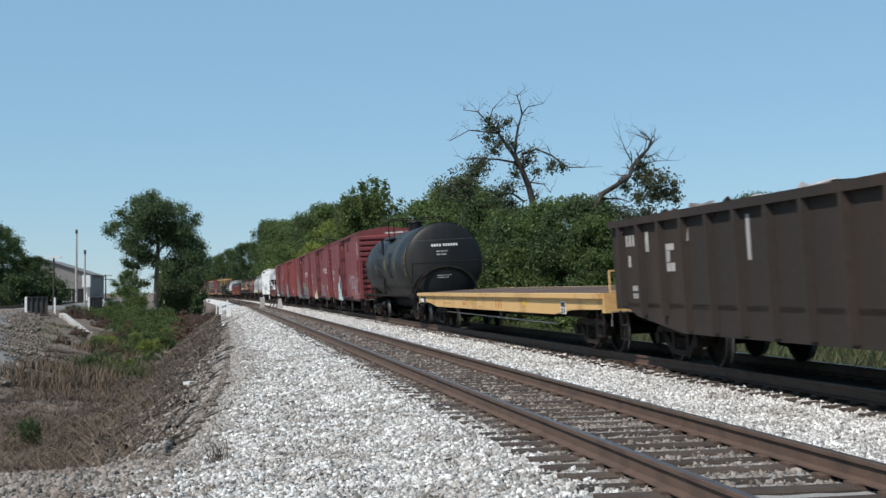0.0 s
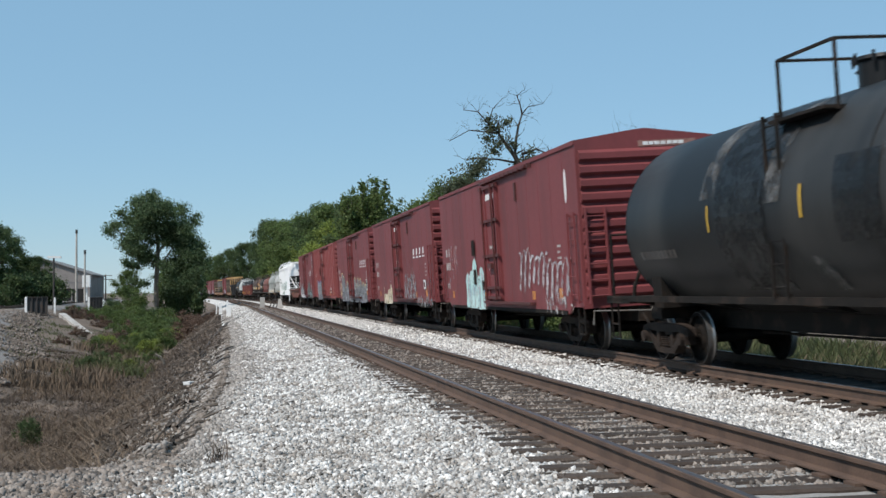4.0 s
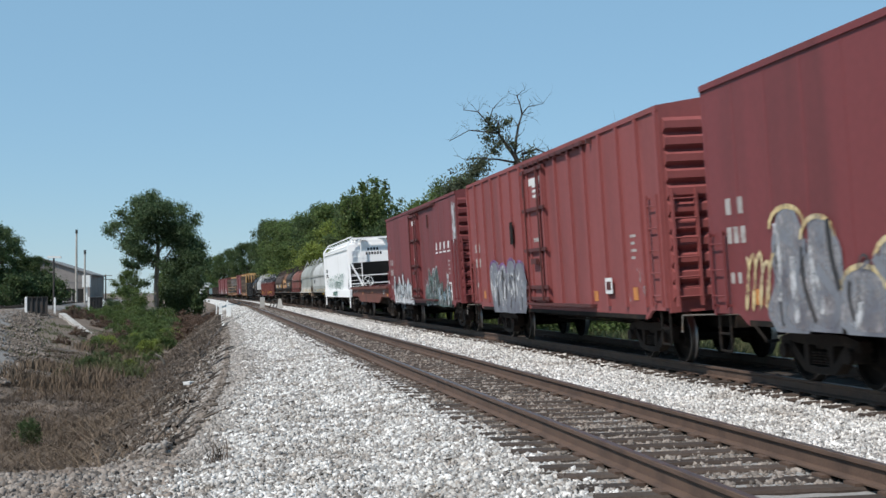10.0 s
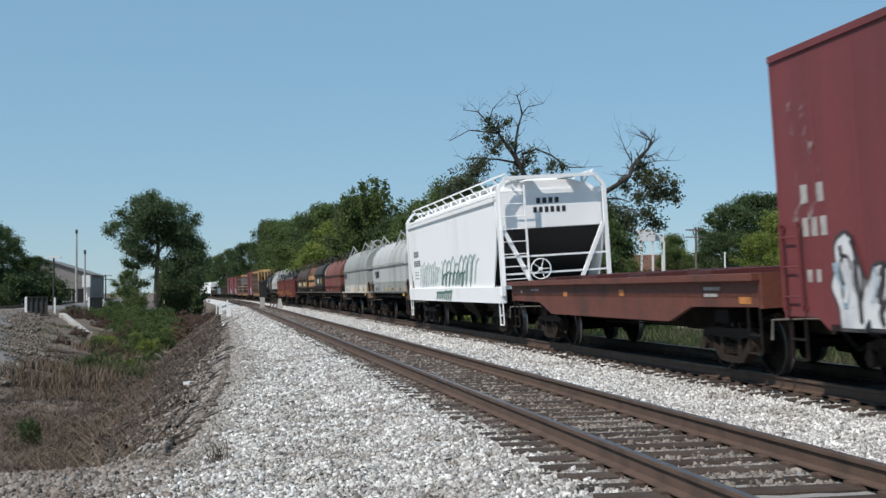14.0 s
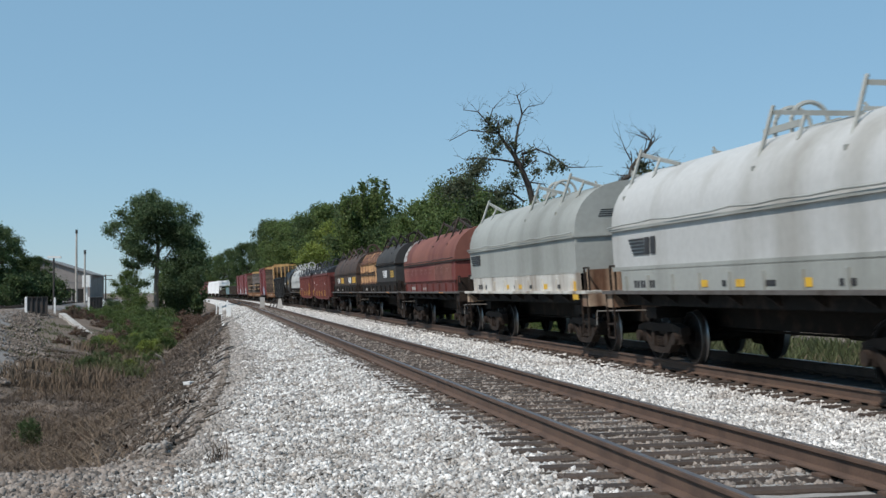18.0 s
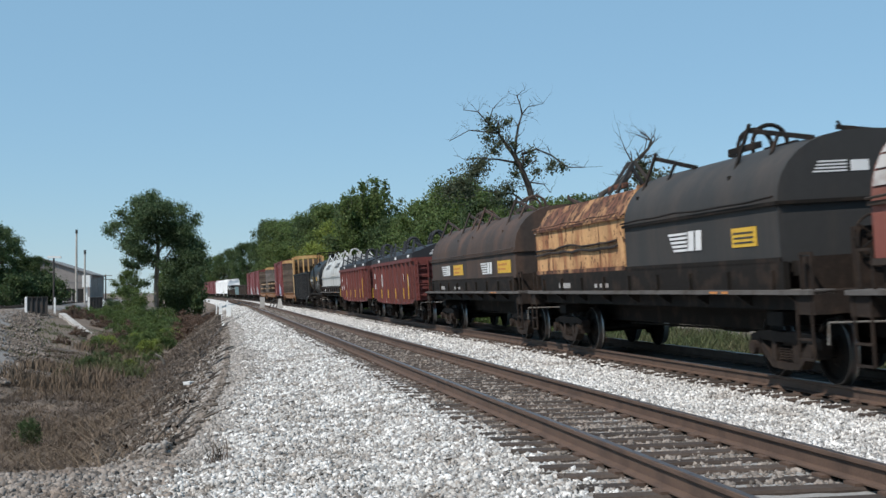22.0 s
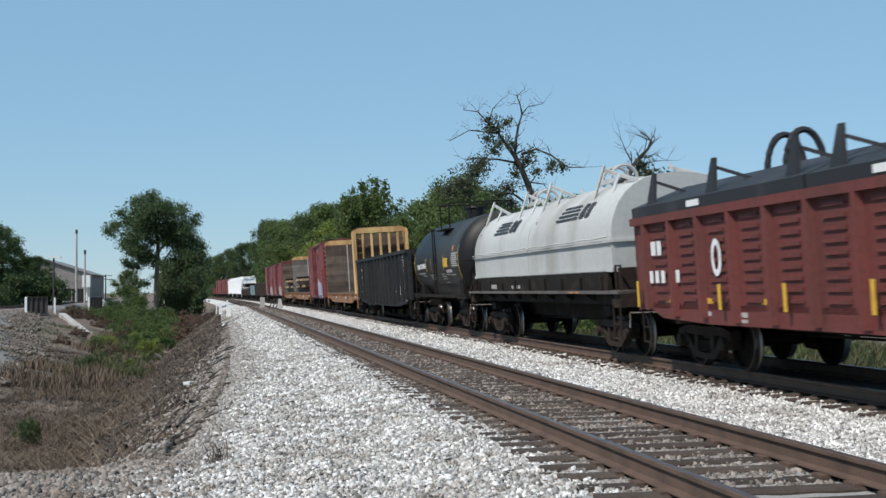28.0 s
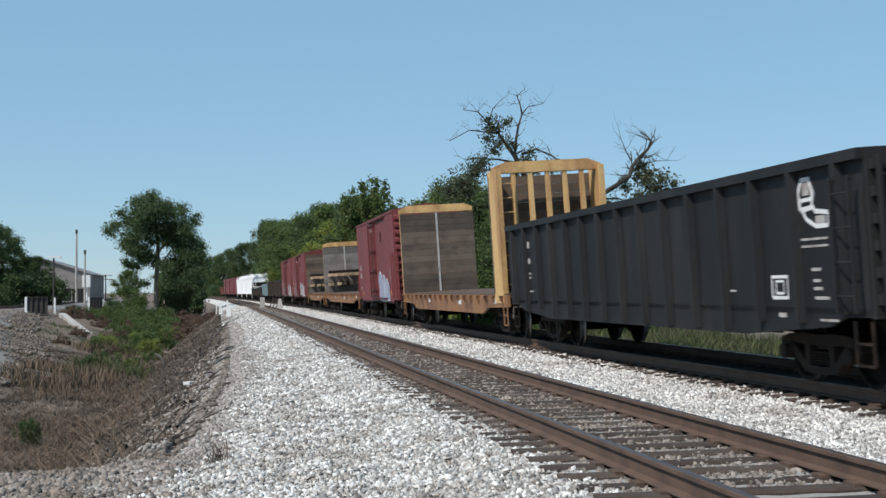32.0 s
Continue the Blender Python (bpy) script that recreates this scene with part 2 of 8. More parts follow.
# black stone strip: the shade under the train is put into its colour
mat_shade_stone = material("stone in painted shade", (0.022, 0.020, 0.018), 0.9, stain=(0.042, 0.036, 0.031), amount=0.4, scale=1.2, fine=20, bump=1.0)
shade_strip = tagged(part("oily_ballast", sheet(steps((8.1, 10.75, 0.25)), steps((-14, 60, 0.5), (60, 500, 4)), lambda u, y: ballast_height(u, y) + 0.025 - 0.05 * smoothstep(10.3, 10.7, u)), mat_shade_stone, smooth=True), "stone under the train, coloured black as its shade", "ballast", kind="structure")
pad = tagged(part("gravel_pad", sheet(steps((-24, -0.9, 0.5)), steps((-14, 5, 1.0), (5, 15.4, 0.4)), lambda u, y: land(u, y) + 0.03 - 0.3 * smoothstep(14.2, 15.4, y + 0.6 * noise.noise((u, 1, 1)))), mat_gravel, smooth=True), "pale crushed stone pad beside the ditch", "gravel", kind="structure")
side_gravel = tagged(part("siding_ballast", sheet(steps((-26, -16, 1.0), (-16, -6.3, 0.4)), steps((34, 120, 1.0), (120, 260, 4)), lambda u, y: land(u, y) + 0.10 - 0.6 * smoothstep(side_edge(y) - 1.2, side_edge(y) + 0.3, u)), mat_gravel, smooth=True), "grey gravel bank of the other line", "gravel", kind="structure")

# ---------------------------------------------------------------- tracks
RAIL = [(-0.076, -0.172), (0.076, -0.172), (0.076, -0.160), (0.012, -0.142), (0.009, -0.05), (0.037, -0.035), (0.037, -0.004), (0.030, 0.0), (-0.030, 0.0), (-0.037, -0.004), (-0.037, -0.035), (-0.009, -0.05), (-0.012, -0.142), (-0.076, -0.160)]


def rail_mesh(offset, y0, y1, tilt, lift=0.0, only_top=False):
    """One rail along the bend; tilt cants it about the near rail."""
    m = Mesh()
    rings = []
    prof = [(-0.028, 0.002), (0.028, 0.002), (0.028, -0.003), (-0.028, -0.003)] if only_top else RAIL
    for y in steps((y0, 60, 6), (60, y1, 4)):
        ring = []
        for a, z in prof:
            c = offset + a
            r = c + GAUGE / 2
            ring.append((r * math.cos(tilt) - z * math.sin(tilt) - GAUGE / 2 + bend(y), y, r * math.sin(tilt) + z * math.cos(tilt) + lift))
        rings.append(ring)
    return m.loft(rings)


def track(name, centre, tilt, label, count, first, gap, seed):
    rnd = random.Random(seed)
    root = tagged(new(name), label, "railway track", kind="structure")
    root.location = (centre, 0, 0)
    for s in (-1, 1):
        r = part("rail", rail_mesh(s * GAUGE / 2, -12, 500, tilt), mat_rail, root)
        part("rail_head", rail_mesh(s * GAUGE / 2, -12, 500, tilt, only_top=True), mat_railtop, r, "worn shiny running surface")
    kinds = []
    for k in range(4):
        m = Mesh()
        w, x0, x1 = 0.105 + 0.012 * rnd.random(), -1.28 - 0.05 * rnd.random(), 1.28 + 0.05 * rnd.random()
        c = 0.02
        m.loft([[(x, -w, -0.36), (x, w, -0.36), (x, w, -0.186 - c), (x, w - c, -0.186), (x, -w + c, -0.186), (x, -w, -0.186 - c)] for x in (x0, x0 + 0.7, x1 - 0.7, x1)])
        kinds.append(m.data("tie", mat_tie))
    plate = Mesh()
    for s in (-1, 1):
        for a in (-0.1, 0.1):
            plate.box(s * GAUGE / 2 + a - 0.035, s * GAUGE / 2 + a + 0.035, -0.09, 0.09, -0.186, -0.165)
    plate_data = plate.data("tie_plate", mat_rail)
    y = first
    for i in range(count):
        t = part("tie", kinds[rnd.randrange(4)], None, root)
        lean = Matrix.Translation((-GAUGE / 2, 0, 0)) @ Matrix.Rotation(-tilt, 4, "Y") @ Matrix.Translation((GAUGE / 2, 0, 0))
        t.matrix_local = Matrix.Translation((bend(y), y, rnd.uniform(-0.012, 0.004))) @ Matrix.Rotation(radians(rnd.uniform(-1.2, 1.2)) + math.atan(-swing(y)), 4, "Z") @ lean
        if y < 45:
            part("tie_plate", plate_data, None, t)
        y += gap * rnd.uniform(0.93, 1.07)
    rest = Mesh()
    for k in range(1, int((first + 12) / gap)):
        rest.box(-1.3, 1.3, first - k * gap - 0.11, first - k * gap + 0.11, -0.34, -0.186)
    while y < 480:
        rest.box(-1.3 + bend(y), 1.3 + bend(y), y - 0.11, y + 0.11, -0.34, -0.186)
        y += gap
    tagged(part("far_ties", rest, mat_tie, root), kind="stuff")
    return root


track("track_near", TRACK_NEAR, 0.0071, "rusty railway track on weathered timber ties in pale ballast", 290, 6.0, 0.515, 3)
track("track_far", TRACK_FAR, BANK, "canted railway track that carries the freight train", 200, 8.0, 0.515, 4)
# ---------------------------------------------------------------- loose stone, grass, leaves
def bulk_mesh(name, verts, faces, material_, smooth=False):
    """A large mesh from arrays: verts (n, 3), faces (m, 3 or 4)."""
    me = bpy.data.meshes.new(name)
    k = faces.shape[1]
    me.vertices.add(len(verts))
    me.vertices.foreach_set("co", verts.astype(np.float32).ravel())
    me.loops.add(faces.size)
    me.loops.foreach_set("vertex_index", faces.astype(np.int32).ravel())
    me.polygons.add(len(faces))
    me.polygons.foreach_set("loop_start", np.arange(0, faces.size, k, dtype=np.int32))
    me.polygons.foreach_set("loop_total", np.full(len(faces), k, dtype=np.int32))
    me.materials.append(material_)
    me.update(calc_edges=True)
    return me


CUBE_V = np.array([(x, y, z) for z in (-1, 1) for x, y in ((-1, -1), (1, -1), (1, 1), (-1, 1))], float)
CUBE_F = np.array([(3, 2, 1, 0), (4, 5, 6, 7), (0, 1, 5, 4), (1, 2, 6, 5), (2, 3, 7, 6), (3, 0, 4, 7)])


def turns(rs, n):
    """n random turns as matrices."""
    q = rs.normal(size=(n, 4))
    q /= np.linalg.norm(q, axis=1)[:, None]
    w, x, y, z = q.T
    return np.stack([1 - 2 * (y * y + z * z), 2 * (x * y - z * w), 2 * (x * z + y * w), 2 * (x * y + z * w), 1 - 2 * (x * x + z * z), 2 * (y * z - x * w), 2 * (x * z - y * w), 2 * (y * z + x * w), 1 - 2 * (x * x + y * y)], 1).reshape(n, 3, 3)


def stones(name, centres, size, rs, mat):
    """Broken stones, each a skewed block of its own shape."""
    n = len(centres)
    shape = CUBE_V[None] * (0.24 + 0.92 * rs.random((n, 1, 3))) * (1 + 0.45 * (rs.random((n, 8, 3)) - 0.5) * 2)
    v = np.einsum("nij,nkj->nki", turns(rs, n), shape) * (size * (0.6 + 0.8 * rs.random((n, 1, 1)))) + centres[:, None]
    f = CUBE_F[None] + 8 * np.arange(n)[:, None, None]
    return bulk_mesh(name, v.reshape(-1, 3), f.reshape(-1, 4), mat)


rs = np.random.RandomState(7)


def strew(y0, y1, per, lo, hi, sink=0.3, size=0.03):
    """Stone centres over the bed from y0 to y1; lo and hi give its width there."""
    out = []
    n = int((y1 - y0) * (hi(y0) - lo(y0)) * per)
    ys = y0 + (y1 - y0) * rs.random(n)
    for y in ys:
        a, b = lo(y), hi(y)
        u = a + (b - a) * rs.random()
        out.append((u + bend(y), y, ballast_height(u, y) + size * (rs.random() - sink)))
    return np.array(out)


mat_pebble = material("broken limestone", (0.535, 0.525, 0.505), 0.88, stain=(0.32, 0.298, 0.272), amount=0.5, scale=1.6, fine=40, bump=0.3, vary=0.58)
mat_pebble_dark = material("dusty broken stone", (0.31, 0.29, 0.268), 0.9, stain=(0.21, 0.182, 0.155), amount=0.5, scale=1.6, fine=40, bump=0.3, vary=0.5)
mat_crib = material("rust-dusted broken stone", (0.215, 0.188, 0.165), 0.9, stain=(0.15, 0.118, 0.095), amount=0.5, scale=1.6, fine=40, bump=0.3, vary=0.55)
shoulder = lambda y: ballast_edge(y) + 0.05
for y0, y1, per, size in ((8.8, 15, 820, 0.0185), (15, 24, 520, 0.022), (24, 40, 330, 0.025), (40, 75, 140, 0.030), (75, 130, 50, 0.038)):
    spread_ = strew(y0, y1, per, shoulder, lambda y: 2.95, size=size)
    dusty = np.array([x - bend(y) - ballast_edge(y) < 0.3 + 1.0 * abs(noise.noise((x * 0.6, y * 0.25, 2))) + 0.5 * rs.random() or rs.random() < 0.3 for x, y, z in spread_])
    tagged(part("shoulder_stones", stones("stones", spread_[~dusty], size, rs, mat_pebble), None), "loose pale broken stones on the track shoulder", "ballast", kind="stuff")
    tagged(part("dusty_stones", stones("stones", spread_[dusty], size, rs, mat_pebble_dark), None), "dusty grey broken stones at the shoulder's edge", "ballast", kind="stuff")
    tagged(part("between_stones", stones("stones", strew(y0, y1, per, lambda y: 5.15, lambda y: 8.0, size=size), size, rs, mat_pebble), None), "loose pale broken stones between the tracks", "ballast", kind="stuff")
    tagged(part("crib_stones", stones("stones", strew(y0, y1, per * 0.6, lambda y: 2.85, lambda y: 5.2, 0.7, size=size), size, rs, mat_crib), None), "grey broken stones between the ties", "ballast", kind="stuff")
n = 16000
px = np.stack([-9 + 8.6 * rs.random(n), 9.5 + 5.6 * rs.random(n), np.zeros(n)], 1)
px[:, 2] = [land(u, y) + 0.03 - 0.3 * smoothstep(14.2, 15.4, y + 0.6 * noise.noise((u, 1, 1))) for u, y, _ in px]
tagged(part("pad_stones", stones("stones", px, 0.026, rs, mat_crib), None), "dusty grey broken stones beside the ditch", "gravel", kind="stuff")
n = 4200
px = np.stack([-4 + 4.5 * rs.random(n), 15 + 30 * rs.random(n), np.zeros(n)], 1)
px[:, 0] = [ballast_edge(y) - abs(rs.normal()) * 0.55 for y in px[:, 1]]
px[:, 2] = [land(u, y) + 0.01 for u, y, _ in px]
tagged(part("stray_stones", stones("stones", px, 0.027, rs, mat_pebble_dark), None), "stray pale stones rolled down the bank", "gravel", kind="stuff")


def blades(name, bases, height, width, mat, lean=0.35):
    """Grass: thin bent blades of two quads each."""
    n = len(bases)
    a = rs.random(n) * math.tau
    h = height * (0.5 + 0.9 * rs.random(n))
    side = np.stack([np.cos(a), np.sin(a), np.zeros(n)], 1) * (width * (0.6 + 0.8 * rs.random(n)))[:, None] / 2
    b = rs.random(n) * math.tau
    tip = np.stack([np.cos(b) * h * lean, np.sin(b) * h * lean, h], 1) * (0.6 + 0.6 * rs.random(n))[:, None]
    mid = tip * np.array([0.35, 0.35, 0.6])
    v = np.stack([bases - side, bases + side, bases + mid + side * 0.8, bases + mid - side * 0.8, bases + tip + side * 0.15, bases + tip - side * 0.15], 1)
    f = np.array([(0, 1, 2, 3), (3, 2, 4, 5)])[None] + 6 * np.arange(n)[:, None, None]
    return bulk_mesh(name, v.reshape(-1, 3), f.reshape(-1, 4), mat)


def clumped(n, u0, u1, y0, y1, scale, cut, seed, per_tuft=14, spread=0.14):
    """Tuft places where a slow noise runs high."""
    out = []
    tries = 0
    while len(out) < n and tries < n * 12:
        tries += 1
        y = y0 + (y1 - y0) * rs.random()
        u = u0 + (u1 - u0) * rs.random()
        if noise.noise((u * scale, y * scale, seed)) < cut or ballast_edge(y) - 0.5 < u < 11.5:
            continue
        for _ in range(per_tuft):
            du, dy = u + rs.normal() * spread, y + rs.normal() * spread
            out.append((du + bend(dy), dy, land(du, dy) - 0.02))
    return np.array(out)


mat_straw = material("dry brown grass", (0.150, 0.110, 0.076), 0.9, stain=(0.118, 0.085, 0.060), amount=0.5, scale=0.5, fine=5, bump=0.0, vary=0.4)
mat_straw_dark = material("withered dark weeds", (0.092, 0.072, 0.058), 0.9, stain=(0.06, 0.048, 0.04), amount=0.5, scale=0.5, fine=5, bump=0.0, vary=0.4)
mat_grass = material("green weeds", (0.088, 0.104, 0.042), 0.75, stain=(0.125, 0.105, 0.055), amount=0.5, scale=0.5, fine=5, bump=0.0, vary=0.45)
mat_leaf = material("summer leaves", (0.095, 0.140, 0.044), 0.6, stain=(0.125, 0.165, 0.050), amount=0.5, scale=0.35, fine=3, bump=0.0, vary=0.5, spec=0.3)
mat_leaf_dark = material("dark leaves", (0.068, 0.105, 0.042), 0.6, stain=(0.090, 0.128, 0.046), amount=0.5, scale=0.35, fine=3, bump=0.0, vary=0.5, spec=0.3)
mat_leaf_light = material("yellow-green leaves", (0.210, 0.255, 0.055), 0.6, stain=(0.140, 0.190, 0.045), amount=0.5, scale=0.35, fine=3, bump=0.0, vary=0.45, spec=0.3)
mat_leaf_mid = material("blue-green leaves", (0.085, 0.130, 0.060), 0.6, stain=(0.095, 0.135, 0.062), amount=0.5, scale=0.35, fine=3, bump=0.0, vary=0.5, spec=0.3)
mat_leaf_grey = material("dull grey-green leaves", (0.090, 0.108, 0.062), 0.65, stain=(0.12, 0.13, 0.08), amount=0.5, scale=0.35, fine=3, bump=0.0, vary=0.45, spec=0.3)
for leaf_material in (mat_leaf, mat_leaf_dark, mat_leaf_light, mat_leaf_mid, mat_leaf_grey, mat_grass):
    leafy(leaf_material)
mat_bark = material("grey-brown bark", (0.10, 0.082, 0.066), 0.95, stain=(0.055, 0.046, 0.038), amount=0.5, scale=3, fine=22, bump=0.6)
mat_bark_dark = material("dark weathered bark", (0.058, 0.049, 0.042), 0.95, stain=(0.035, 0.03, 0.026), amount=0.5, scale=3, fine=22, bump=0.6)
mat_bark_pale = material("pale dead bark", (0.20, 0.18, 0.15), 0.95, stain=(0.12, 0.105, 0.09), amount=0.5, scale=3, fine=22, bump=0.6)

tagged(part("dry_grass", blades("blades", clumped(15000, -6.8, -2.2, 17, 60, 0.22, 0.05, 1), 0.16, 0.018, mat_straw), None), "withered straw-brown grass in the ditch", "grass", kind="stuff")
tagged(part("dark_weeds", blades("blades", clumped(14000, -8.0, 0.4, 16, 60, 0.35, 0.08, 4), 0.16, 0.018, mat_straw_dark), None), "withered dark weeds on the ditch banks", "weeds", kind="stuff")
tagged(part("matted_litter", blades("blades", clumped(60000, -9.0, 0.6, 15, 70, 0.5, -0.45, 6, 10, 0.3), 0.10, 0.02, mat_straw_dark, 1.6), None), "matted dead grass and leaf litter in the ditch", "litter", kind="stuff")
tagged(part("matted_straw", blades("blades", clumped(36000, -9.0, 0.2, 15, 70, 0.4, -0.2, 8, 10, 0.3), 0.10, 0.02, mat_straw, 1.6), None), "matted straw in the ditch", "grass", kind="stuff")
tagged(part("tall_straw", blades("blades", clumped(9000, -7.6, -4.2, 46, 100, 0.14, 0.02, 9, spread=0.3), 0.42, 0.04, mat_straw), None), "tall tan reeds in the ditch", "grass", kind="stuff")
tagged(part("green_weeds", blades("blades", clumped(7000, -6.4, -3.2, 52, 112, 0.3, 0.12, 14, spread=0.35), 0.42, 0.05, mat_grass, 0.7), None), "green weeds down the ditch", "weeds", kind="stuff")
tagged(part("bank_grass", blades("blades", clumped(2400, -12.5, -8.2, 58, 98, 0.4, 0.0, 24, spread=0.5), 0.17, 0.04, mat_grass, 0.5), None), "green grass on the bank of the other line", "grass", kind="stuff")
tagged(part("verge_weeds", blades("blades", clumped(60000, 12.6, 20, 10, 70, 0.25, -0.4, 31, spread=0.2), 0.5, 0.05, mat_grass, 0.5), None), "green weeds beyond the train", "weeds", kind="stuff")
tagged(part("verge_straw", blades("blades", clumped(6000, 12.3, 20, 12, 62, 0.25, 0.1, 37, spread=0.2), 0.4, 0.04, mat_straw, 0.5), None), "dry weeds beyond the train", "weeds", kind="stuff")

tagged(part("far_bank_weeds", blades("blades", clumped(9000, -4.5, 0.9, 45, 120, 0.3, -0.25, 41, 10, 0.3), 0.09, 0.03, mat_straw, 1.6), None), "withered weeds on the far ditch bank", "weeds", kind="stuff")
tagged(part("dead_stems", blades("blades", clumped(5000, -6.5, -1.2, 14.5, 34, 0.5, -0.2, 43, 8, 0.25), 0.42, 0.011, mat_straw, 2.4), None), "tangle of long dead stems in the ditch", "weeds", kind="stuff")


def washed_roots(count, seed, name, mat, label, r0, r1):
    """Roots and sticks lying down the bank."""
    rnd = random.Random(seed)
    m = Mesh()
    for _ in range(count):
        y = 14.5 + 42 * rnd.random() ** 1.6
        u = ballast_edge(y) + rnd.uniform(-2.0, 0.35)
        n, length, way = 6, rnd.uniform(0.35, 1.5), rnd.uniform(-0.15, 0.55)
        pts = []
        for i in range(n):
            q = length * i / (n - 1)
            a, b = u - q, y + q * way + 0.05 * rnd.uniform(-1, 1)
            pts.append((a + bend(b), b, max(land(a, b), ballast_height(a, b) if a > ballast_edge(b) - 0.1 else -9) + 0.015 + 0.03 * rnd.random()))
        r = rnd.uniform(r0, r1)
        m.tube(pts, [r * (1 - 0.6 * i / (n - 1)) for i in range(n)], 5)
    tagged(part(name, m, mat), label, "roots", kind="stuff")


mat_bank_stone = material("soil-stained stone", (0.20, 0.17, 0.145), 0.9, stain=(0.12, 0.10, 0.085), amount=0.5, scale=1.6, fine=40, bump=0.3, vary=0.45)
for name, n, u0, u1, y0, y1, size, mat, label in (("bank_stones", 12000, -2.6, 0.15, 14.2, 70, 0.03, mat_bank_stone, "soil-stained stones and clods on the ditch bank"), ("side_stones", 9000, -6.0, 0.0, 45, 110, 0.045, mat_bank_stone, "grey stones on the other line's bank")):
    px = []
    for _ in range(n):
        y = y0 + (y1 - y0) * rs.random() ** 1.5
        u = (ballast_edge(y) if u1 else side_edge(y)) + u0 * rs.random() ** 1.4 + (u1 or 0.8)
        px.append((u + bend(y), y, land(u, y) + (0.0 if u1 else 0.1)))
    tagged(part(name, stones("stones", np.array(px), size, rs, mat), None), label, "gravel", kind="stuff")
m, rnd = Mesh(), random.Random(9)
for _ in range(190):
    y = 9.5 + 30 * rnd.random() ** 1.7
    u = ballast_edge(y) + (2.9 - ballast_edge(y)) * rnd.random()
    q, a = rnd.uniform(0.03, 0.14), rnd.uniform(-0.6, 1.0)
    z = ballast_height(u, y) + 0.025
    m.beam((u + bend(y), y, z), (u + bend(y) + q * math.cos(a), y + q * math.sin(a), z + rnd.uniform(0, 0.03)), rnd.uniform(0.006, 0.016))
tagged(part("twig_scraps", m, mat_bark), "dark scraps of twig and bark on the stone", "litter", kind="stuff")
washed_roots(150, 5, "washed_roots", mat_bark, "bare dark roots and sticks washed out of the ditch bank", 0.012, 0.032)
washed_roots(90, 6, "dead_sticks", mat_bark_pale, "pale dead sticks on the ditch bank", 0.006, 0.014)


def foliage(centres, radii, count, leaf, mat, name="crown", flat=0.75):
    """Leaves strewn round many small clumps: the outline stays uneven and open."""
    centres, radii = np.array(centres), np.array(radii)
    weight = radii ** 2
    pick = rs.choice(len(centres), count, p=weight / weight.sum())
    d = rs.normal(size=(count, 3))
    d /= np.linalg.norm(d, axis=1)[:, None]
    d[:, 2] *= flat
    p = centres[pick] + d * (radii[pick] * np.minimum(np.abs(rs.normal(size=count)) * 0.62, 1.15))[:, None]
    t = turns(rs, count)
    s = leaf * (0.6 + 0.8 * rs.random(count))
    a, b = t[:, :, 0] * s[:, None] / 2, t[:, :, 1] * s[:, None] * 0.36
    v = np.stack([p - a, p + b - a * 0.1, p + a, p - b - a * 0.1], 1)
    f = np.array([(0, 1, 2, 3)])[None] + 4 * np.arange(count)[:, None, None]
    return bulk_mesh(name, v.reshape(-1, 3), f.reshape(-1, 4), mat)


def limbs(m, rnd, start, way, length, radius, depth, tips, droop=0.0, spread=0.6, kids=(2, 3)):
    """A limb and the limbs that it forks into; collects the tips."""
    pts, rad = [Vector(start)], [radius]
    d = Vector(way).normalized()
    n = 4
    for i in range(n):
        d = (d + Vector((rnd.uniform(-1, 1), rnd.uniform(-1, 1), rnd.uniform(-0.5, 0.7) - droop)) * 0.22).normalized()
        pts.append(pts[-1] + d * length / n)
        rad.append(radius * (1 - 0.5 * (i + 1) / n))
    m.tube(pts, rad, 7 if depth > 1 else 5)
    tips.append((pts[-1], length))
    if depth > 0:
        for k in range(rnd.randint(*kids)):
            j = rnd.choice((2, 3, 4))
            w = (d + Vector((rnd.uniform(-1, 1), rnd.uniform(-1, 1), rnd.uniform(-0.3, 0.8))) * spread * 1.4).normalized()
            limbs(m, rnd, pts[j], w, length * rnd.uniform(0.55, 0.78), rad[j] * 0.7, depth - 1, tips, droop, spread, kids)


def tree(seed, height, width, mat, label, leaves=7000, leaf=0.30, trunk_share=0.3, bark=None, clumps=70, low=0.22, puff=1.0):
    """A leafy tree: tapered trunk, forking limbs, a crown of small leaves in clumps."""
    rnd = random.Random(seed)
    root = tagged(new("tree"), label, "tree", "trees along the line")
    m, tips = Mesh(), []
    th = height * trunk_share
    m.tube([(0, 0, -0.4), (0.05, 0, th * 0.5), (rnd.uniform(-0.3, 0.3), rnd.uniform(-0.2, 0.2), th)], [0.035 * height * 0.75, 0.022 * height, 0.018 * height], 9)
    for k in range(6):
        a = math.tau * k / 6 + rnd.uniform(-0.4, 0.4)
        limbs(m, rnd, (0, 0, th * rnd.uniform(0.8, 1.0)), (math.cos(a) * 0.7 * width / height, math.sin(a) * 0.7 * width / height, 0.9), height * 0.25, 0.011 * height, 2, tips)
    part("trunk", m, bark or mat_bark, root)
    cs, rr = [], []
    for i in range(clumps):
        z = low + (1 - low) * (i + 0.5) / clumps
        prof = math.sin(math.pi * min(1.0, (z - low) / (1 - low) * 0.86 + 0.12)) ** 0.7
        a, r = rnd.random() * math.tau, width / 2 * prof * rnd.random() ** 0.45
        k = width * rnd.uniform(0.09, 0.17) * puff
        cs.append((r * math.cos(a), r * math.sin(a), max(k * 0.5, min(height - k * 0.7, z * height + rnd.uniform(-0.4, 0.4)))))
        rr.append(k)
    part("crown", foliage(cs, rr, leaves, leaf, mat), None, root)
    return root


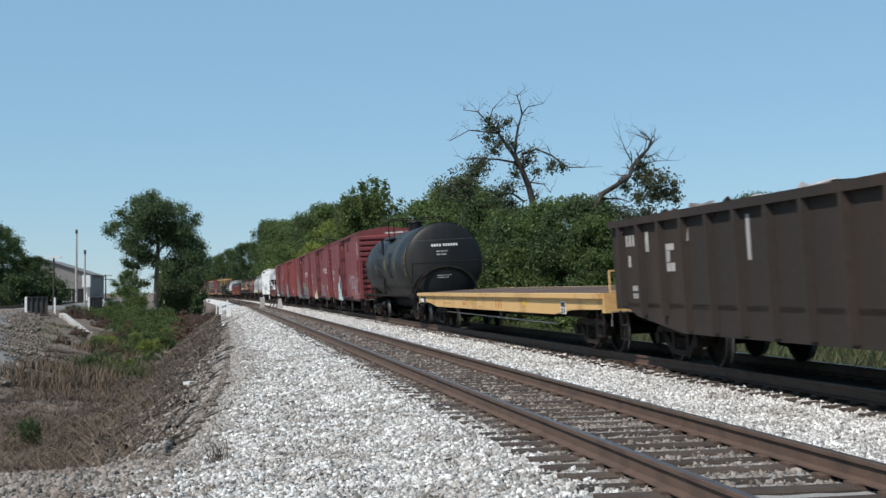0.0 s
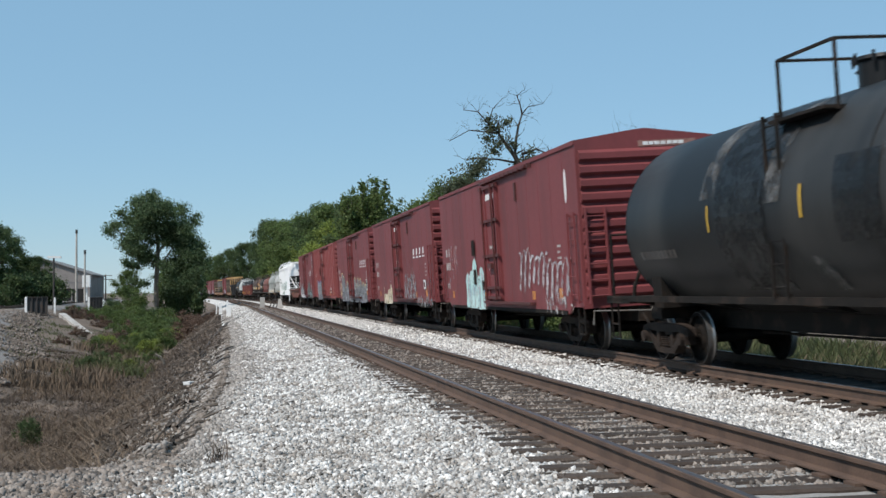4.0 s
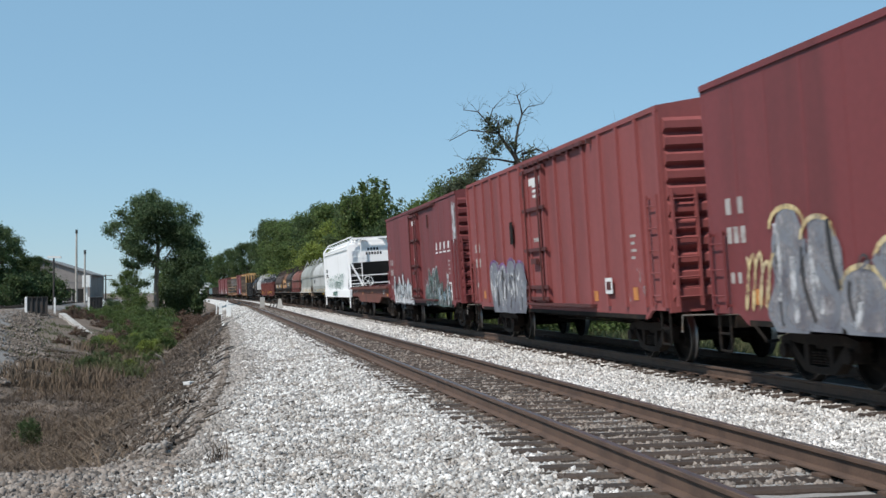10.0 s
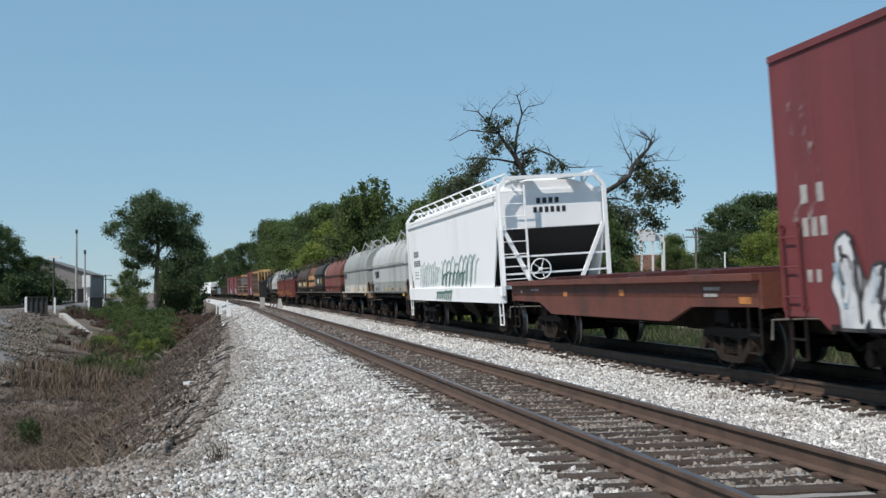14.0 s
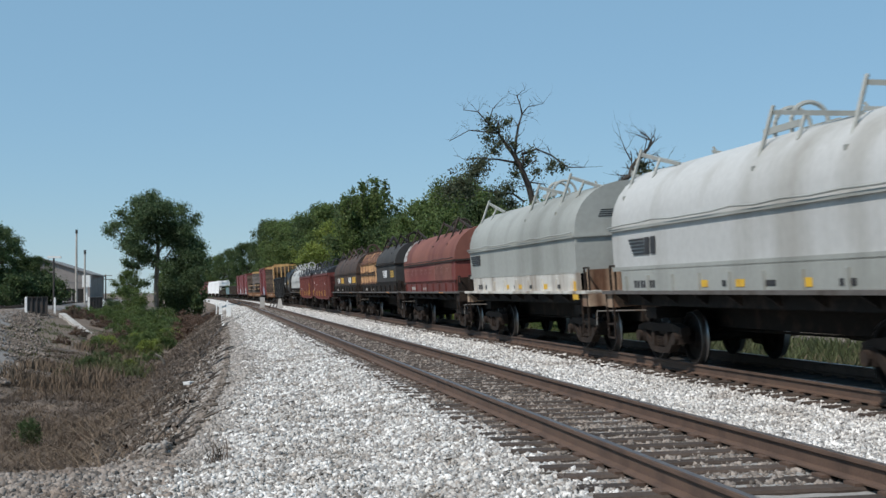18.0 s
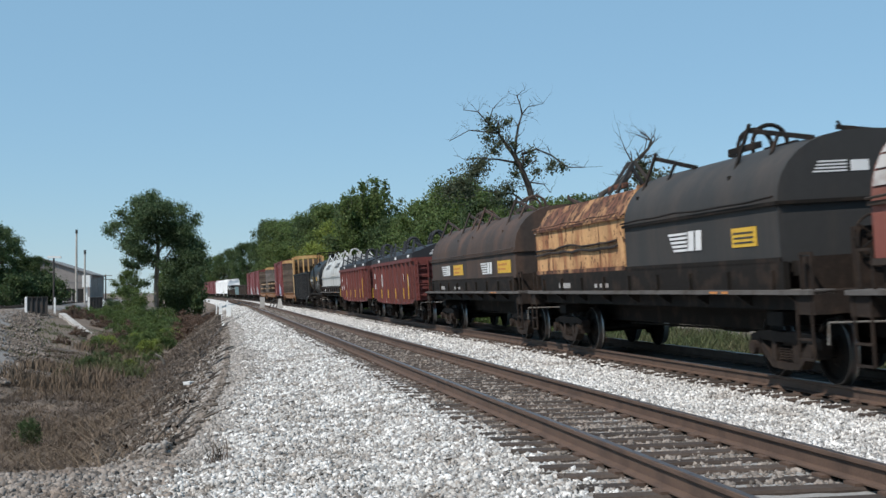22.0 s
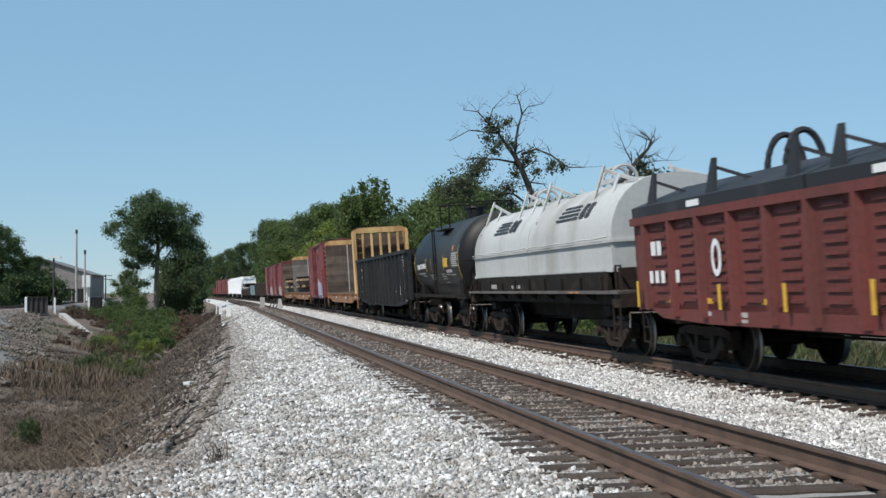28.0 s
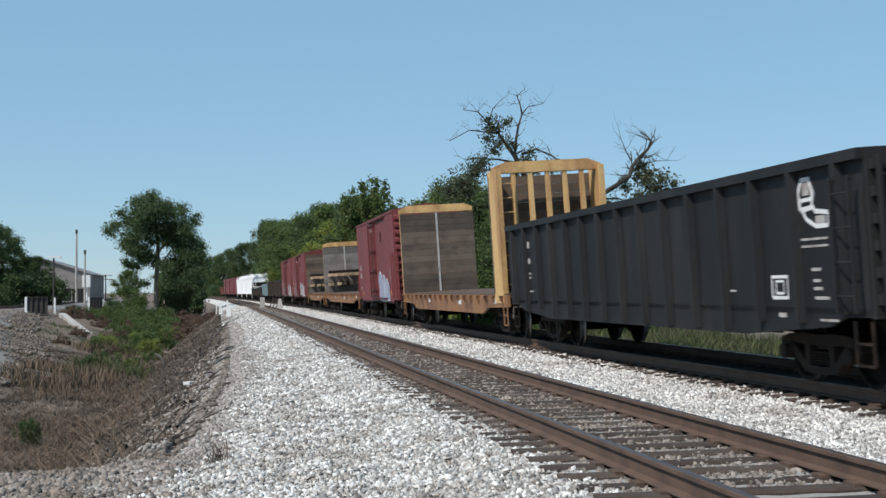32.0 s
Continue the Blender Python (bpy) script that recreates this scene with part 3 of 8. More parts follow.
def bush(seed, height, width, mat, label, leaves=3000, leaf=0.2):
    rnd = random.Random(seed)
    root = tagged(new("bush"), label, "bush", "bushes along the line")
    m, tips = Mesh(), []
    for k in range(5):
        a = math.tau * k / 5
        limbs(m, rnd, (0.1 * math.cos(a), 0.1 * math.sin(a), -0.2), (math.cos(a) * 0.5, math.sin(a) * 0.5, 1), height * 0.5, 0.035, 1, tips)
    part("stem", m, mat_bark, root)
    cs, rr = [], []
    for i in range(34):
        a, r = rnd.random() * math.tau, width / 2 * rnd.random() ** 0.5
        top = height * (1 - 0.5 * (2 * r / width) ** 2)
        cs.append((r * math.cos(a), r * math.sin(a), top * rnd.uniform(0.12, 0.9)))
        rr.append(width * rnd.uniform(0.10, 0.18))
    part("crown", foliage(cs, rr, leaves, leaf, mat), None, root)
    return root


def bearing(px):
    """Sideways metres per metre along y for a place px across the picture's width of 1568."""
    return math.tan(radians(YAW) + math.atan((px - 784) / 2177))


def spot(px, y, z=None):
    x = y * bearing(px)
    return (x, y, land(x - bend(y), y) if z is None else z)


TREES = [tree(101, 10.0, 8.0, mat_leaf, "leafy green tree beyond the tracks", 40000, 0.175, clumps=90), tree(102, 10.0, 7.0, mat_leaf_dark, "dark green tree beyond the tracks", 40000, 0.175, trunk_share=0.25, clumps=90),
         tree(103, 10.0, 8.5, mat_leaf_light, "yellow-green tree beyond the tracks", 40000, 0.175, low=0.1, clumps=90)]
BUSHES = [bush(111, 3.0, 4.5, mat_leaf, "green bush beyond the tracks", 9000, 0.15), bush(112, 3.0, 4.5, mat_leaf_dark, "dark green bush beyond the tracks", 9000, 0.15), bush(113, 3.0, 4.5, mat_leaf_light, "yellow-green bush beyond the tracks", 9000, 0.15)]


def plant(src, place, k, wide=1.0, turn=0.0):
    ob = copy_thing(src, Matrix.Translation(place) @ Matrix.Rotation(turn, 4, "Z"))
    ob.scale = (k * wide, k * wide, k)
    return ob


rnd = random.Random(77)
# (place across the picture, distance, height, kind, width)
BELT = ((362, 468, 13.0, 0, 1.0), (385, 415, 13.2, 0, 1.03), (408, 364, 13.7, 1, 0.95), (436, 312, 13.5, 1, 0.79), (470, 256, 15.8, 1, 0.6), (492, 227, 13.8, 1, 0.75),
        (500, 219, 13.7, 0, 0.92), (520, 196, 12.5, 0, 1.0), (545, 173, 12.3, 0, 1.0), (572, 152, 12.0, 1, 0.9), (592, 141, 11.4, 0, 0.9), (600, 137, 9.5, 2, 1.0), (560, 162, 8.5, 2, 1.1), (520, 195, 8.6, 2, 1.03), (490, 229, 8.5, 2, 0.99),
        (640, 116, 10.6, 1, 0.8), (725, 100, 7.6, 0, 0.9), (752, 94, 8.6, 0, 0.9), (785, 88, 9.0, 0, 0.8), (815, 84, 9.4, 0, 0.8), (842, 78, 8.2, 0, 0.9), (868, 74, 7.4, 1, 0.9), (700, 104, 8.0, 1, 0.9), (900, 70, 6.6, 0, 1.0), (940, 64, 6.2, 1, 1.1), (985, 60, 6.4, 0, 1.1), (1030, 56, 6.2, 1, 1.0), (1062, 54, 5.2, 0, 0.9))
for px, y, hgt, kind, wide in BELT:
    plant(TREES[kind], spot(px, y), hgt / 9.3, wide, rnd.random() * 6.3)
for i in range(46):
    y = 50 + 5.0 * i + rnd.uniform(-1.5, 1.5)
    u = 14.6 + rnd.uniform(-0.8, 1.6)
    plant(BUSHES[rnd.choice((0, 0, 1, 1, 2))], (u + bend(y), y, land(u, y)), rnd.uniform(0.8, 1.45), rnd.uniform(0.9, 1.2), rnd.random() * 6.3)
TREES[0].matrix_world = Matrix.Translation(spot(295, 330)) 
TREES[1].matrix_world = Matrix.Translation(spot(440, 350))
TREES[2].matrix_world = Matrix.Translation(spot(520, 300))
for b, px in zip(BUSHES, (470, 500, 530)):
    b.matrix_world = Matrix.Translation(spot(px + 25, 275))

# undergrowth below the far trees
for px, y, k in ((350, 480, 2.4), (362, 462, 2.2), (375, 435, 2.2), (388, 412, 2.1), (400, 388, 2.0), (412, 362, 2.0), (425, 336, 1.9), (438, 312, 1.8), (452, 286, 1.7), (468, 262, 1.6), (480, 245, 1.5)):
    plant(BUSHES[1], spot(px, y), k, 1.3, rnd.random() * 6.3)
# the tall tree over the boxcars, its limbs swept upwards
def upswept_tree(place, height, width):
    rnd = random.Random(121)
    root = tagged(new("tree"), "tall green tree with an upswept ragged crown", "tree", "trees along the line")
    m, cs, rr = Mesh(), [], []
    m.tube([(0, 0, -0.4), (0.1, 0, height * 0.25), (0.0, 0.1, height * 0.45)], [0.3, 0.24, 0.2], 9)
    for k in range(38):
        a, out = rnd.random() * math.tau, rnd.random() ** 0.6
        base = Vector((0, 0, height * rnd.uniform(0.22, 0.45)))
        tip = Vector((math.cos(a) * out * width / 2, math.sin(a) * out * width / 2, height * (1.0 - 0.22 * out ** 2 - 0.14 * rnd.random())))
        if k % 4 == 0:
            tip.z *= 0.75
        mid = base.lerp(tip, 0.5) + Vector((math.cos(a), math.sin(a), 0)) * 0.12 * width * out
        m.tube([base, mid, tip], [0.09, 0.05, 0.015], 6)
        for q in range(9):
            u = 0.2 + 0.8 * q / 8
            c = base.lerp(mid, u * 2) if u < 0.5 else mid.lerp(tip, u * 2 - 1)
            cs.append(c + Vector((rnd.uniform(-0.3, 0.3), rnd.uniform(-0.3, 0.3), rnd.uniform(-0.2, 0.2))))
            rr.append(width * (0.125 - 0.07 * u))
    part("trunk", m, mat_bark, root)
    part("crown", foliage(cs, rr, 80000, 0.2, mat_leaf, flat=1.1), None, root)
    root.location = place
    return root


upswept_tree(spot(656, 112), 13.0, 7.6)
# big tree beside the ditch, with a bare forked trunk
def spreading_tree(place, y):
    """A forked trunk under a lopsided crown, heavier on one side."""
    rnd = random.Random(122)
    root = tagged(new("tree"), "big spreading tree with a pale forked trunk beside the ditch", "tree", "trees along the line")
    k, ground_z = y / 2177, place[2]
    at = lambda px, py, dy=0.0: ((px - 277) * k, dy, (518 - py) * k + 1.29 - ground_z)
    m = Mesh()
    for path, r in ((((277, 560), (276, 510), (278, 470), (279, 430), (274, 395), (268, 355)), 0.34), (((278, 474), (262, 456), (246, 440), (225, 420), (205, 408)), 0.16),
                    (((279, 450), (296, 425), (312, 402), (332, 396)), 0.16), (((278, 485), (290, 462), (305, 440), (325, 430)), 0.12), (((274, 400), (252, 380), (240, 368)), 0.1)):
        pts = [at(a, b, rnd.uniform(-0.3, 0.3) * i) for i, (a, b) in enumerate(path)]
        m.tube(pts, [r * (1 - 0.6 * i / (len(pts) - 1)) for i in range(len(pts))], 8)
    part("trunk", m, mat_bark_pale, root)
    cs, rr = [], []
    for a, b, r, n in ((268, 354, 16, 3), (248, 366, 18, 3), (290, 366, 18, 3), (225, 388, 18, 4), (202, 402, 16, 4), (196, 416, 10, 2), (310, 380, 18, 3), (338, 392, 13, 3), (262, 390, 24, 5), (300, 400, 24, 5), (240, 414, 20, 4),
                       (330, 425, 17, 4), (318, 445, 22, 5), (345, 452, 18, 4), (235, 442, 16, 4), (228, 468, 10, 3), (248, 445, 18, 5), (242, 472, 13, 3), (264, 462, 17, 5), (292, 470, 15, 4), (262, 430, 18, 3), (300, 438, 14, 2), (270, 376, 22, 5), (285, 418, 20, 5), (255, 402, 20, 5), (310, 420, 20, 5), (325, 405, 18, 5), (342, 432, 16, 5), (348, 470, 17, 4), (320, 470, 22, 6), (335, 480, 24, 6), (315, 496, 20, 5), (345, 500, 16, 4), (252, 500, 12, 2), (238, 500, 10, 3)):
        for _ in range(n):
            cs.append(at(a + rnd.uniform(-0.6, 0.6) * r, b + rnd.uniform(-0.5, 0.5) * r, rnd.uniform(-3.5, 3.5)))
            rr.append(r * k * rnd.uniform(0.75, 1.15))
    part("crown", foliage(cs, rr, 110000, 0.20, mat_leaf_mid), None, root)
    root.location = place
    return root


big = spreading_tree(spot(277, 155), 155)
for px, y, k, kind in ((232, 162, 0.5, 0), (318, 160, 2.1, 1), (205, 165, 0.35, 0), (245, 118, 0.45, 0), (275, 112, 0.45, 2), (300, 118, 0.5, 0), (225, 122, 0.45, 0), (195, 140, 0.3, 1), (170, 130, 0.5, 0),
                       (262, 92, 0.5, 0), (285, 90, 0.5, 0), (244, 86, 0.35, 2), (270, 100, 0.6, 0), (296, 104, 0.55, 1), (205, 95, 0.35, 0), (215, 74, 0.22, 0), (250, 64, 0.2, 0), (178, 66, 0.2, 1), (230, 60, 0.16, 2), (272, 66, 0.2, 0), (160, 60, 0.22, 1), (325, 175, 2.6, 1), (232, 190, 1.3, 0),
                       (250, 78, 0.42, 0), (262, 72, 0.34, 2), (280, 80, 0.5, 0), (292, 94, 0.55, 0), (300, 88, 0.4, 2), (240, 96, 0.5, 0), (255, 108, 0.6, 0), (222, 110, 0.55, 0), (205, 116, 0.5, 0), (188, 122, 0.5, 0), (172, 118, 0.42, 0), (152, 116, 0.4, 0), (128, 114, 0.34, 1), (238, 128, 0.7, 0), (215, 136, 0.6, 0), (262, 130, 0.8, 1), (190, 142, 0.6, 1), (285, 126, 0.75, 0), (165, 74, 0.3, 0), (190, 80, 0.34, 2), (205, 64, 0.24, 0), (226, 82, 0.3, 0)):
    plant(BUSHES[kind], spot(px, y), k, 0.55 if k > 1.5 else 1.0, rnd.random() * 6.3)
for px, y, hgt, kind, wide in ((-6, 150, 8.6, 1, 1.0), (34, 170, 5.6, 0, 1.0), (64, 150, 5.4, 1, 1.0), (-25, 140, 9.0, 1, 1.0), (228, 230, 5.5, 0, 1.2)):
    plant(TREES[kind], spot(px, y), hgt / 9.3, wide, rnd.random() * 6.3)
for px, y, k in ((20, 140, 1.5), (45, 145, 1.4), (70, 142, 1.4), (-5, 138, 1.5)):
    plant(BUSHES[1], spot(px, y), k, 1.0, rnd.random() * 6.3)
# dead brown scrub on the bank
mat_leaf_brown = material("withered brown leaves", (0.12, 0.075, 0.052), 0.8, stain=(0.07, 0.048, 0.036), amount=0.5, scale=0.5, fine=4, bump=0.0, vary=0.5)
scrub = bush(114, 3.0, 4.5, mat_leaf_brown, "withered brown scrub beside the ditch", 7000, 0.15)
for px, y, k in ((330, 128, 0.4), (312, 130, 0.45), (215, 88, 0.3), (125, 108, 0.4), (150, 112, 0.4), (318, 100, 0.42), (330, 92, 0.36), (340, 108, 0.4), (352, 118, 0.36), (362, 112, 0.28), (372, 118, 0.24), (380, 122, 0.2), (306, 86, 0.36), (180, 104, 0.4), (232, 104, 0.4), (200, 72, 0.22), (140, 84, 0.26), (110, 74, 0.22), (84, 58, 0.16), (60, 48, 0.12), (120, 34, 0.08), (150, 30, 0.07), (230, 27, 0.06)):
    plant(scrub, spot(px, y), k, 1.0, rnd.random() * 6.3)
scrub.matrix_world = Matrix.Translation(spot(328, 128)) @ Matrix.Scale(0.6, 4)
# little bush low in the ditch
plant(BUSHES[1], spot(50, 29.5), 0.26, 0.55, 1.0)
# trees beyond the right end of the hedge
for px, y, hgt, kind, wide in ((1290, 135, 11.0, 1, 0.9), (1335, 140, 12.6, 1, 0.9), (1375, 140, 12.6, 1, 0.8), (1400, 120, 9.6, 2, 1.0), (1455, 118, 9.6, 2, 1.0), (1500, 120, 8.4, 2, 0.8), (1350, 118, 7.2, 2, 1.0), (1268, 125, 7.6, 1, 0.8), (1205, 170, 7.4, 2, 0.9), (1190, 150, 8.4, 0, 0.7)):
    plant(TREES[kind], spot(px, y), hgt / 9.3, wide, rnd.random() * 6.3)
for px, y, k in ((1260, 110, 1.1), (1310, 108, 1.2), (1360, 106, 1.3), (1420, 106, 1.3), (1480, 108, 1.3), (1520, 112, 1.0), (1085, 52, 1.1), (1110, 56, 0.9)):
    plant(BUSHES[0], spot(px, y), k, 1.0, rnd.random() * 6.3)


def gaunt_tree(seed, place, stems, label, leaf_at, leaves):
    """A half-dead tree: bare crooked branches with a few leafy clumps."""
    rnd = random.Random(seed)
    root = tagged(new("tree"), label, "tree", "trees along the line")
    m, tips = Mesh(), []
    for pts, r in stems:
        m.tube(pts, [r * (1 - 0.7 * i / (len(pts) - 1)) for i in range(len(pts))], 8)
        for i in range(1, len(pts)):
            for k in range(3):
                w = Vector((rnd.uniform(-1, 1), rnd.uniform(-0.6, 0.6), rnd.uniform(-0.1, 1.0)))
                limbs(m, rnd, pts[i], w, rnd.uniform(0.4, 0.85), max(0.010, r * 0.2), 2, tips, 0.0, 0.9, (1, 2))
    part("trunk", m, mat_bark_dark, root)
    part("crown", foliage([p for p, _ in leaf_at], [k * 1.25 for _, k in leaf_at], leaves, 0.125, mat_leaf_grey, flat=0.9), None, root)
    root.location = place
    return root


D = 66.0
S = D / 2177
hx = lambda px: (px - 935) * S
hz = lambda py: (517 - py) * S + 2.2
along = lambda *pts: [(hx(a), 0.12 * math.sin(a * 0.7), hz(b)) for a, b in pts]
gaunt_tree(131, spot(935, D), [
    (along((960, 620), (952, 420), (944, 350), (937, 325), (924, 296), (911, 271), (894, 250), (882, 230)), 0.24),
    (along((911, 271), (913, 240), (919, 215), (926, 194), (921, 176), (916, 160)), 0.085),
    (along((926, 194), (937, 180), (965, 174)), 0.04),
    (along((882, 230), (862, 212), (842, 192), (816, 189)), 0.06),
    (along((862, 212), (870, 186), (887, 168)), 0.04),
    (along((882, 230), (860, 229), (827, 225), (791, 245)), 0.055),
    (along((911, 283), (878, 278), (847, 276), (821, 280)), 0.07),
    (along((924, 268), (950, 258), (980, 268), (1011, 291), (1042, 290)), 0.075),
    (along((929, 355), (908, 340), (873, 337), (837, 332)), 0.07),
    (along((937, 318), (965, 322), (978, 338)), 0.05)],
    "half-dead tree with crooked bare branches", [(Vector((hx(a), 0.2 * math.sin(b), hz(b))), k) for a, b, k in ((870, 222, 0.62), (883, 248, 0.5), (870, 263, 0.42), (934, 279, 0.5), (939, 263, 0.35), (985, 284, 0.42), (1001, 289, 0.36), (852, 284, 0.55), (832, 304, 0.7), (811, 325, 0.85), (791, 335, 0.75), (898, 330, 0.6), (914, 304, 0.4), (975, 294, 0.3), (895, 212, 0.4), (862, 205, 0.35), (950, 300, 0.4), (905, 250, 0.4), (916, 285, 0.4), (842, 295, 0.6), (825, 340, 0.6), (880, 345, 0.6), (905, 360, 0.6), (860, 240, 0.4))], 9500)
D = 55.0
S = D / 2177
hx = lambda px: (px - 1062) * S
gaunt_tree(132, spot(1062, D), [
    (along((1020, 600), (1026, 450), (1040, 385), (1067, 340), (1093, 325), (1119, 307), (1126, 289), (1142, 271), (1157, 255), (1163, 240)), 0.17),
    (along((1126, 280), (1113, 258), (1103, 237)), 0.035),
    (along((1150, 264), (1154, 240), (1150, 228)), 0.03),
    (along((1157, 282), (1172, 278), (1193, 277)), 0.03),
    (along((1060, 350), (1098, 348), (1120, 355)), 0.06),
    (along((1048, 372), (1080, 366), (1113, 363), (1129, 376)), 0.06)],
    "leaning half-bare tree with ragged leaf clumps", [(Vector((hx(a), 0.3 * math.sin(b), hz(b))), k) for a, b, k in ((1147, 284, 0.45), (1142, 304, 0.4), (1160, 302, 0.4), (1170, 330, 0.45), (1113, 327, 0.36), (1206, 320, 0.36), (1205, 350, 0.36), (1211, 335, 0.3), (1137, 345, 0.5), (1165, 345, 0.5), (1119, 386, 0.65), (1103, 402, 0.7), (1150, 376, 0.5), (1170, 396, 0.5), (1093, 376, 0.4), (1180, 312, 0.45), (1190, 340, 0.45), (1150, 318, 0.45))], 8000)

# ---------------------------------------------------------------- things beside the line
mat_concrete = material("weathered concrete", (0.42, 0.40, 0.37), 0.9, stain=(0.27, 0.25, 0.22), amount=0.45, scale=1.2, fine=18, bump=0.3)
mat_post = material("white painted post", (0.78, 0.78, 0.76), 0.6, stain=(0.6, 0.58, 0.55), amount=0.3, scale=3, fine=20, bump=0.05)
mat_steel_dark = material("dark bridge steel", (0.045, 0.042, 0.040), 0.7, stain=(0.075, 0.055, 0.042), amount=0.4, scale=1.5, fine=12, bump=0.1)
mat_siding = material("grey-brown metal siding", (0.25, 0.225, 0.21), 0.7, stain=(0.19, 0.17, 0.16), amount=0.4, scale=0.6, fine=6, bump=0.1)
mat_roof = material("grey sheet roof", (0.20, 0.195, 0.19), 0.7, stain=(0.15, 0.14, 0.13), amount=0.4, scale=0.6, fine=6, bump=0.1)
mat_opening_shade = material("dark panel for the shade of an opening", (0.022, 0.021, 0.020), 0.9)
mat_roof_red = material("brown-red shingle roof", (0.16, 0.075, 0.052), 0.9, stain=(0.11, 0.055, 0.042), amount=0.4, scale=1.0, fine=8, bump=0.3)
mat_wood_pole = material("grey utility pole timber", (0.15, 0.125, 0.105), 0.9, stain=(0.09, 0.075, 0.065), amount=0.4, scale=2.0, fine=15, bump=0.3)
mat_brick = material("dull brick wall", (0.21, 0.15, 0.12), 0.9, stain=(0.28, 0.24, 0.21), amount=0.5, scale=0.9, fine=12, bump=0.3)


def marker(px, y, h, w=0.22, z=None):
    x, yy, zz = spot(px, y, z)
    m = Mesh()
    m.loft([[(a * w / 2 * k, b * w / 2 * k, q) for a, b in ((-1, -1), (1, -1), (1, 1), (-1, 1))] for q, k in ((-0.3, 1), (h - 0.04, 1), (h, 0.7))])
    ob = tagged(part("marker_post", m, mat_post), "white painted marker post beside the track", "post", "marker posts")
    ob.location = (x, yy, zz)


for px, y, hgt, w in ((402, 92, 1.15, 0.13), (406, 88, 0.85, 0.2), (390, 112, 0.85, 0.28), (383, 116, 0.75, 0.1), (46, 101, 1.35, 0.18), (97, 112, 1.25, 0.16), (157, 124, 1.25, 0.18), (183, 135, 0.9, 0.16)):
    marker(px, y, hgt, w, -0.45 if px > 300 else -0.35)

# bridge of the other line
for px0, px1, y, h0 in ((48, 84, 103, 1.45), (160, 181, 128, 1.3)):
    x0, x1 = y * bearing(px0), y * bearing(px1)
    root = tagged(new("bridge_girder"), "dark steel girder of the small railway bridge", "bridge", "bridge girders")
    root.location = (0, y, -0.5)
    m = Mesh()
    m.box(x0, x1, 0, 0.06, 0, h0)
    part("web", m, mat_steel_dark, root)
    for z in (h0, -0.04):
        m = Mesh()
        m.box(x0 - 0.05, x1 + 0.05, -0.14, 0.2, z, z + 0.06)
        part("flange", m, mat_steel_dark, root)
    for k in range(5):
        x = x0 + (x1 - x0) * k / 4
        m = Mesh()
        m.box(x - 0.03, x + 0.03, -0.12, 0, 0, h0)
        part("stiffener", m, mat_steel_dark, root)
m = Mesh()
a, b = Vector((-12.6, 106, -0.35)), Vector((-7.9, 88, -2.1))
s = (b - a).cross(Vector((0, 0, 1))).normalized() * 0.25
m.add([a - s, a + s, b + s, b - s, a - s + Vector((0, 0, -1.2)), a + s + Vector((0, 0, -1.2)), b + s + Vector((0, 0, -1.0)), b - s + Vector((0, 0, -1.0))], [(0, 1, 2, 3), (7, 6, 5, 4), (0, 4, 5, 1), (1, 5, 6, 2), (2, 6, 7, 3), (3, 7, 4, 0)])
tagged(part("wing_wall", m, mat_concrete), "sloping concrete wing wall of the bridge", "wall")

# rails of the other line
other = tagged(new("track_other"), "rusty rails of the other line on its bank", "railway track", kind="structure")
for s in (-1, 1):
    m = Mesh()
    m.loft([[(-18.5 + s * GAUGE / 2 + bend(y) + a, y, z + 0.12) for a, z in RAIL] for y in steps((60, 300, 12))])
    part("rail", m, mat_rail, other)


def pole(px, y, top, bottom, r, label, arm=None, mat=None):
    z0 = (518 - bottom) * y / 2177 + 1.29
    z1 = (518 - top) * y / 2177 + 1.29
    root = tagged(new("utility_pole" if arm != "lamp" else "street_lamp"), label, "pole" if arm != "lamp" else "lamp", "poles")
    root.location = (y * bearing(px), y, 0)
    m = Mesh()
    m.tube([(0, 0, min(z0 - 0.5, -1.6)), (0, 0, z1)], [r, r * 0.7], 9)
    part("pole", m, mat or mat_wood_pole, root)
    if arm == "cross":
        for dz in (0.25, 1.0):
            m = Mesh()
            m.box(-1.1, 1.1, -0.06, 0.06, z1 - dz - 0.06, z1 - dz + 0.06)
            part("crossarm", m, mat_wood_pole, root)
    if arm == "lamp":
        m = Mesh()
        m.box(-0.55, 0.65, -0.25, 0.25, z1 - 0.02, z1 + 0.16)
        part("lamp_head", m, mat_post, root, "white lamp head")
    if arm == "top":
        m = Mesh()
        m.tube([(0, 0, z1 - 0.4), (0, 0, z1 + 0.1)], 0.16, 8)
        part("pole_cap", m, mat_steel_dark, root)


pole(95, 118, 458, 545, 0.10, "lamp post with a white double head", "lamp", mat_steel_dark)
pole(135, 170, 411, 531, 0.17, "tall grey pole beside the other line", "top", mat_concrete)
pole(150, 165, 446, 536, 0.14, "grey pole beside the other line", "top", mat_concrete)
pole(187, 240, 486, 525, 0.14, "far utility pole with short arms", "cross")
pole(1232, 120, 402, 512, 0.15, "dark utility pole with crossarms", "cross")
pole(1172, 110, 452, 514, 0.09, "white pole beyond the tracks", None, mat_post)
pole(1283, 105, 448, 514, 0.10, "white pole beyond the tracks", None, mat_post)
pole(1489, 100, 440, 512, 0.11, "white pole beyond the tracks", None, mat_post)
pole(1340, 112, 478, 512, 0.06, "thin grey pole beyond the tracks", None, mat_concrete)


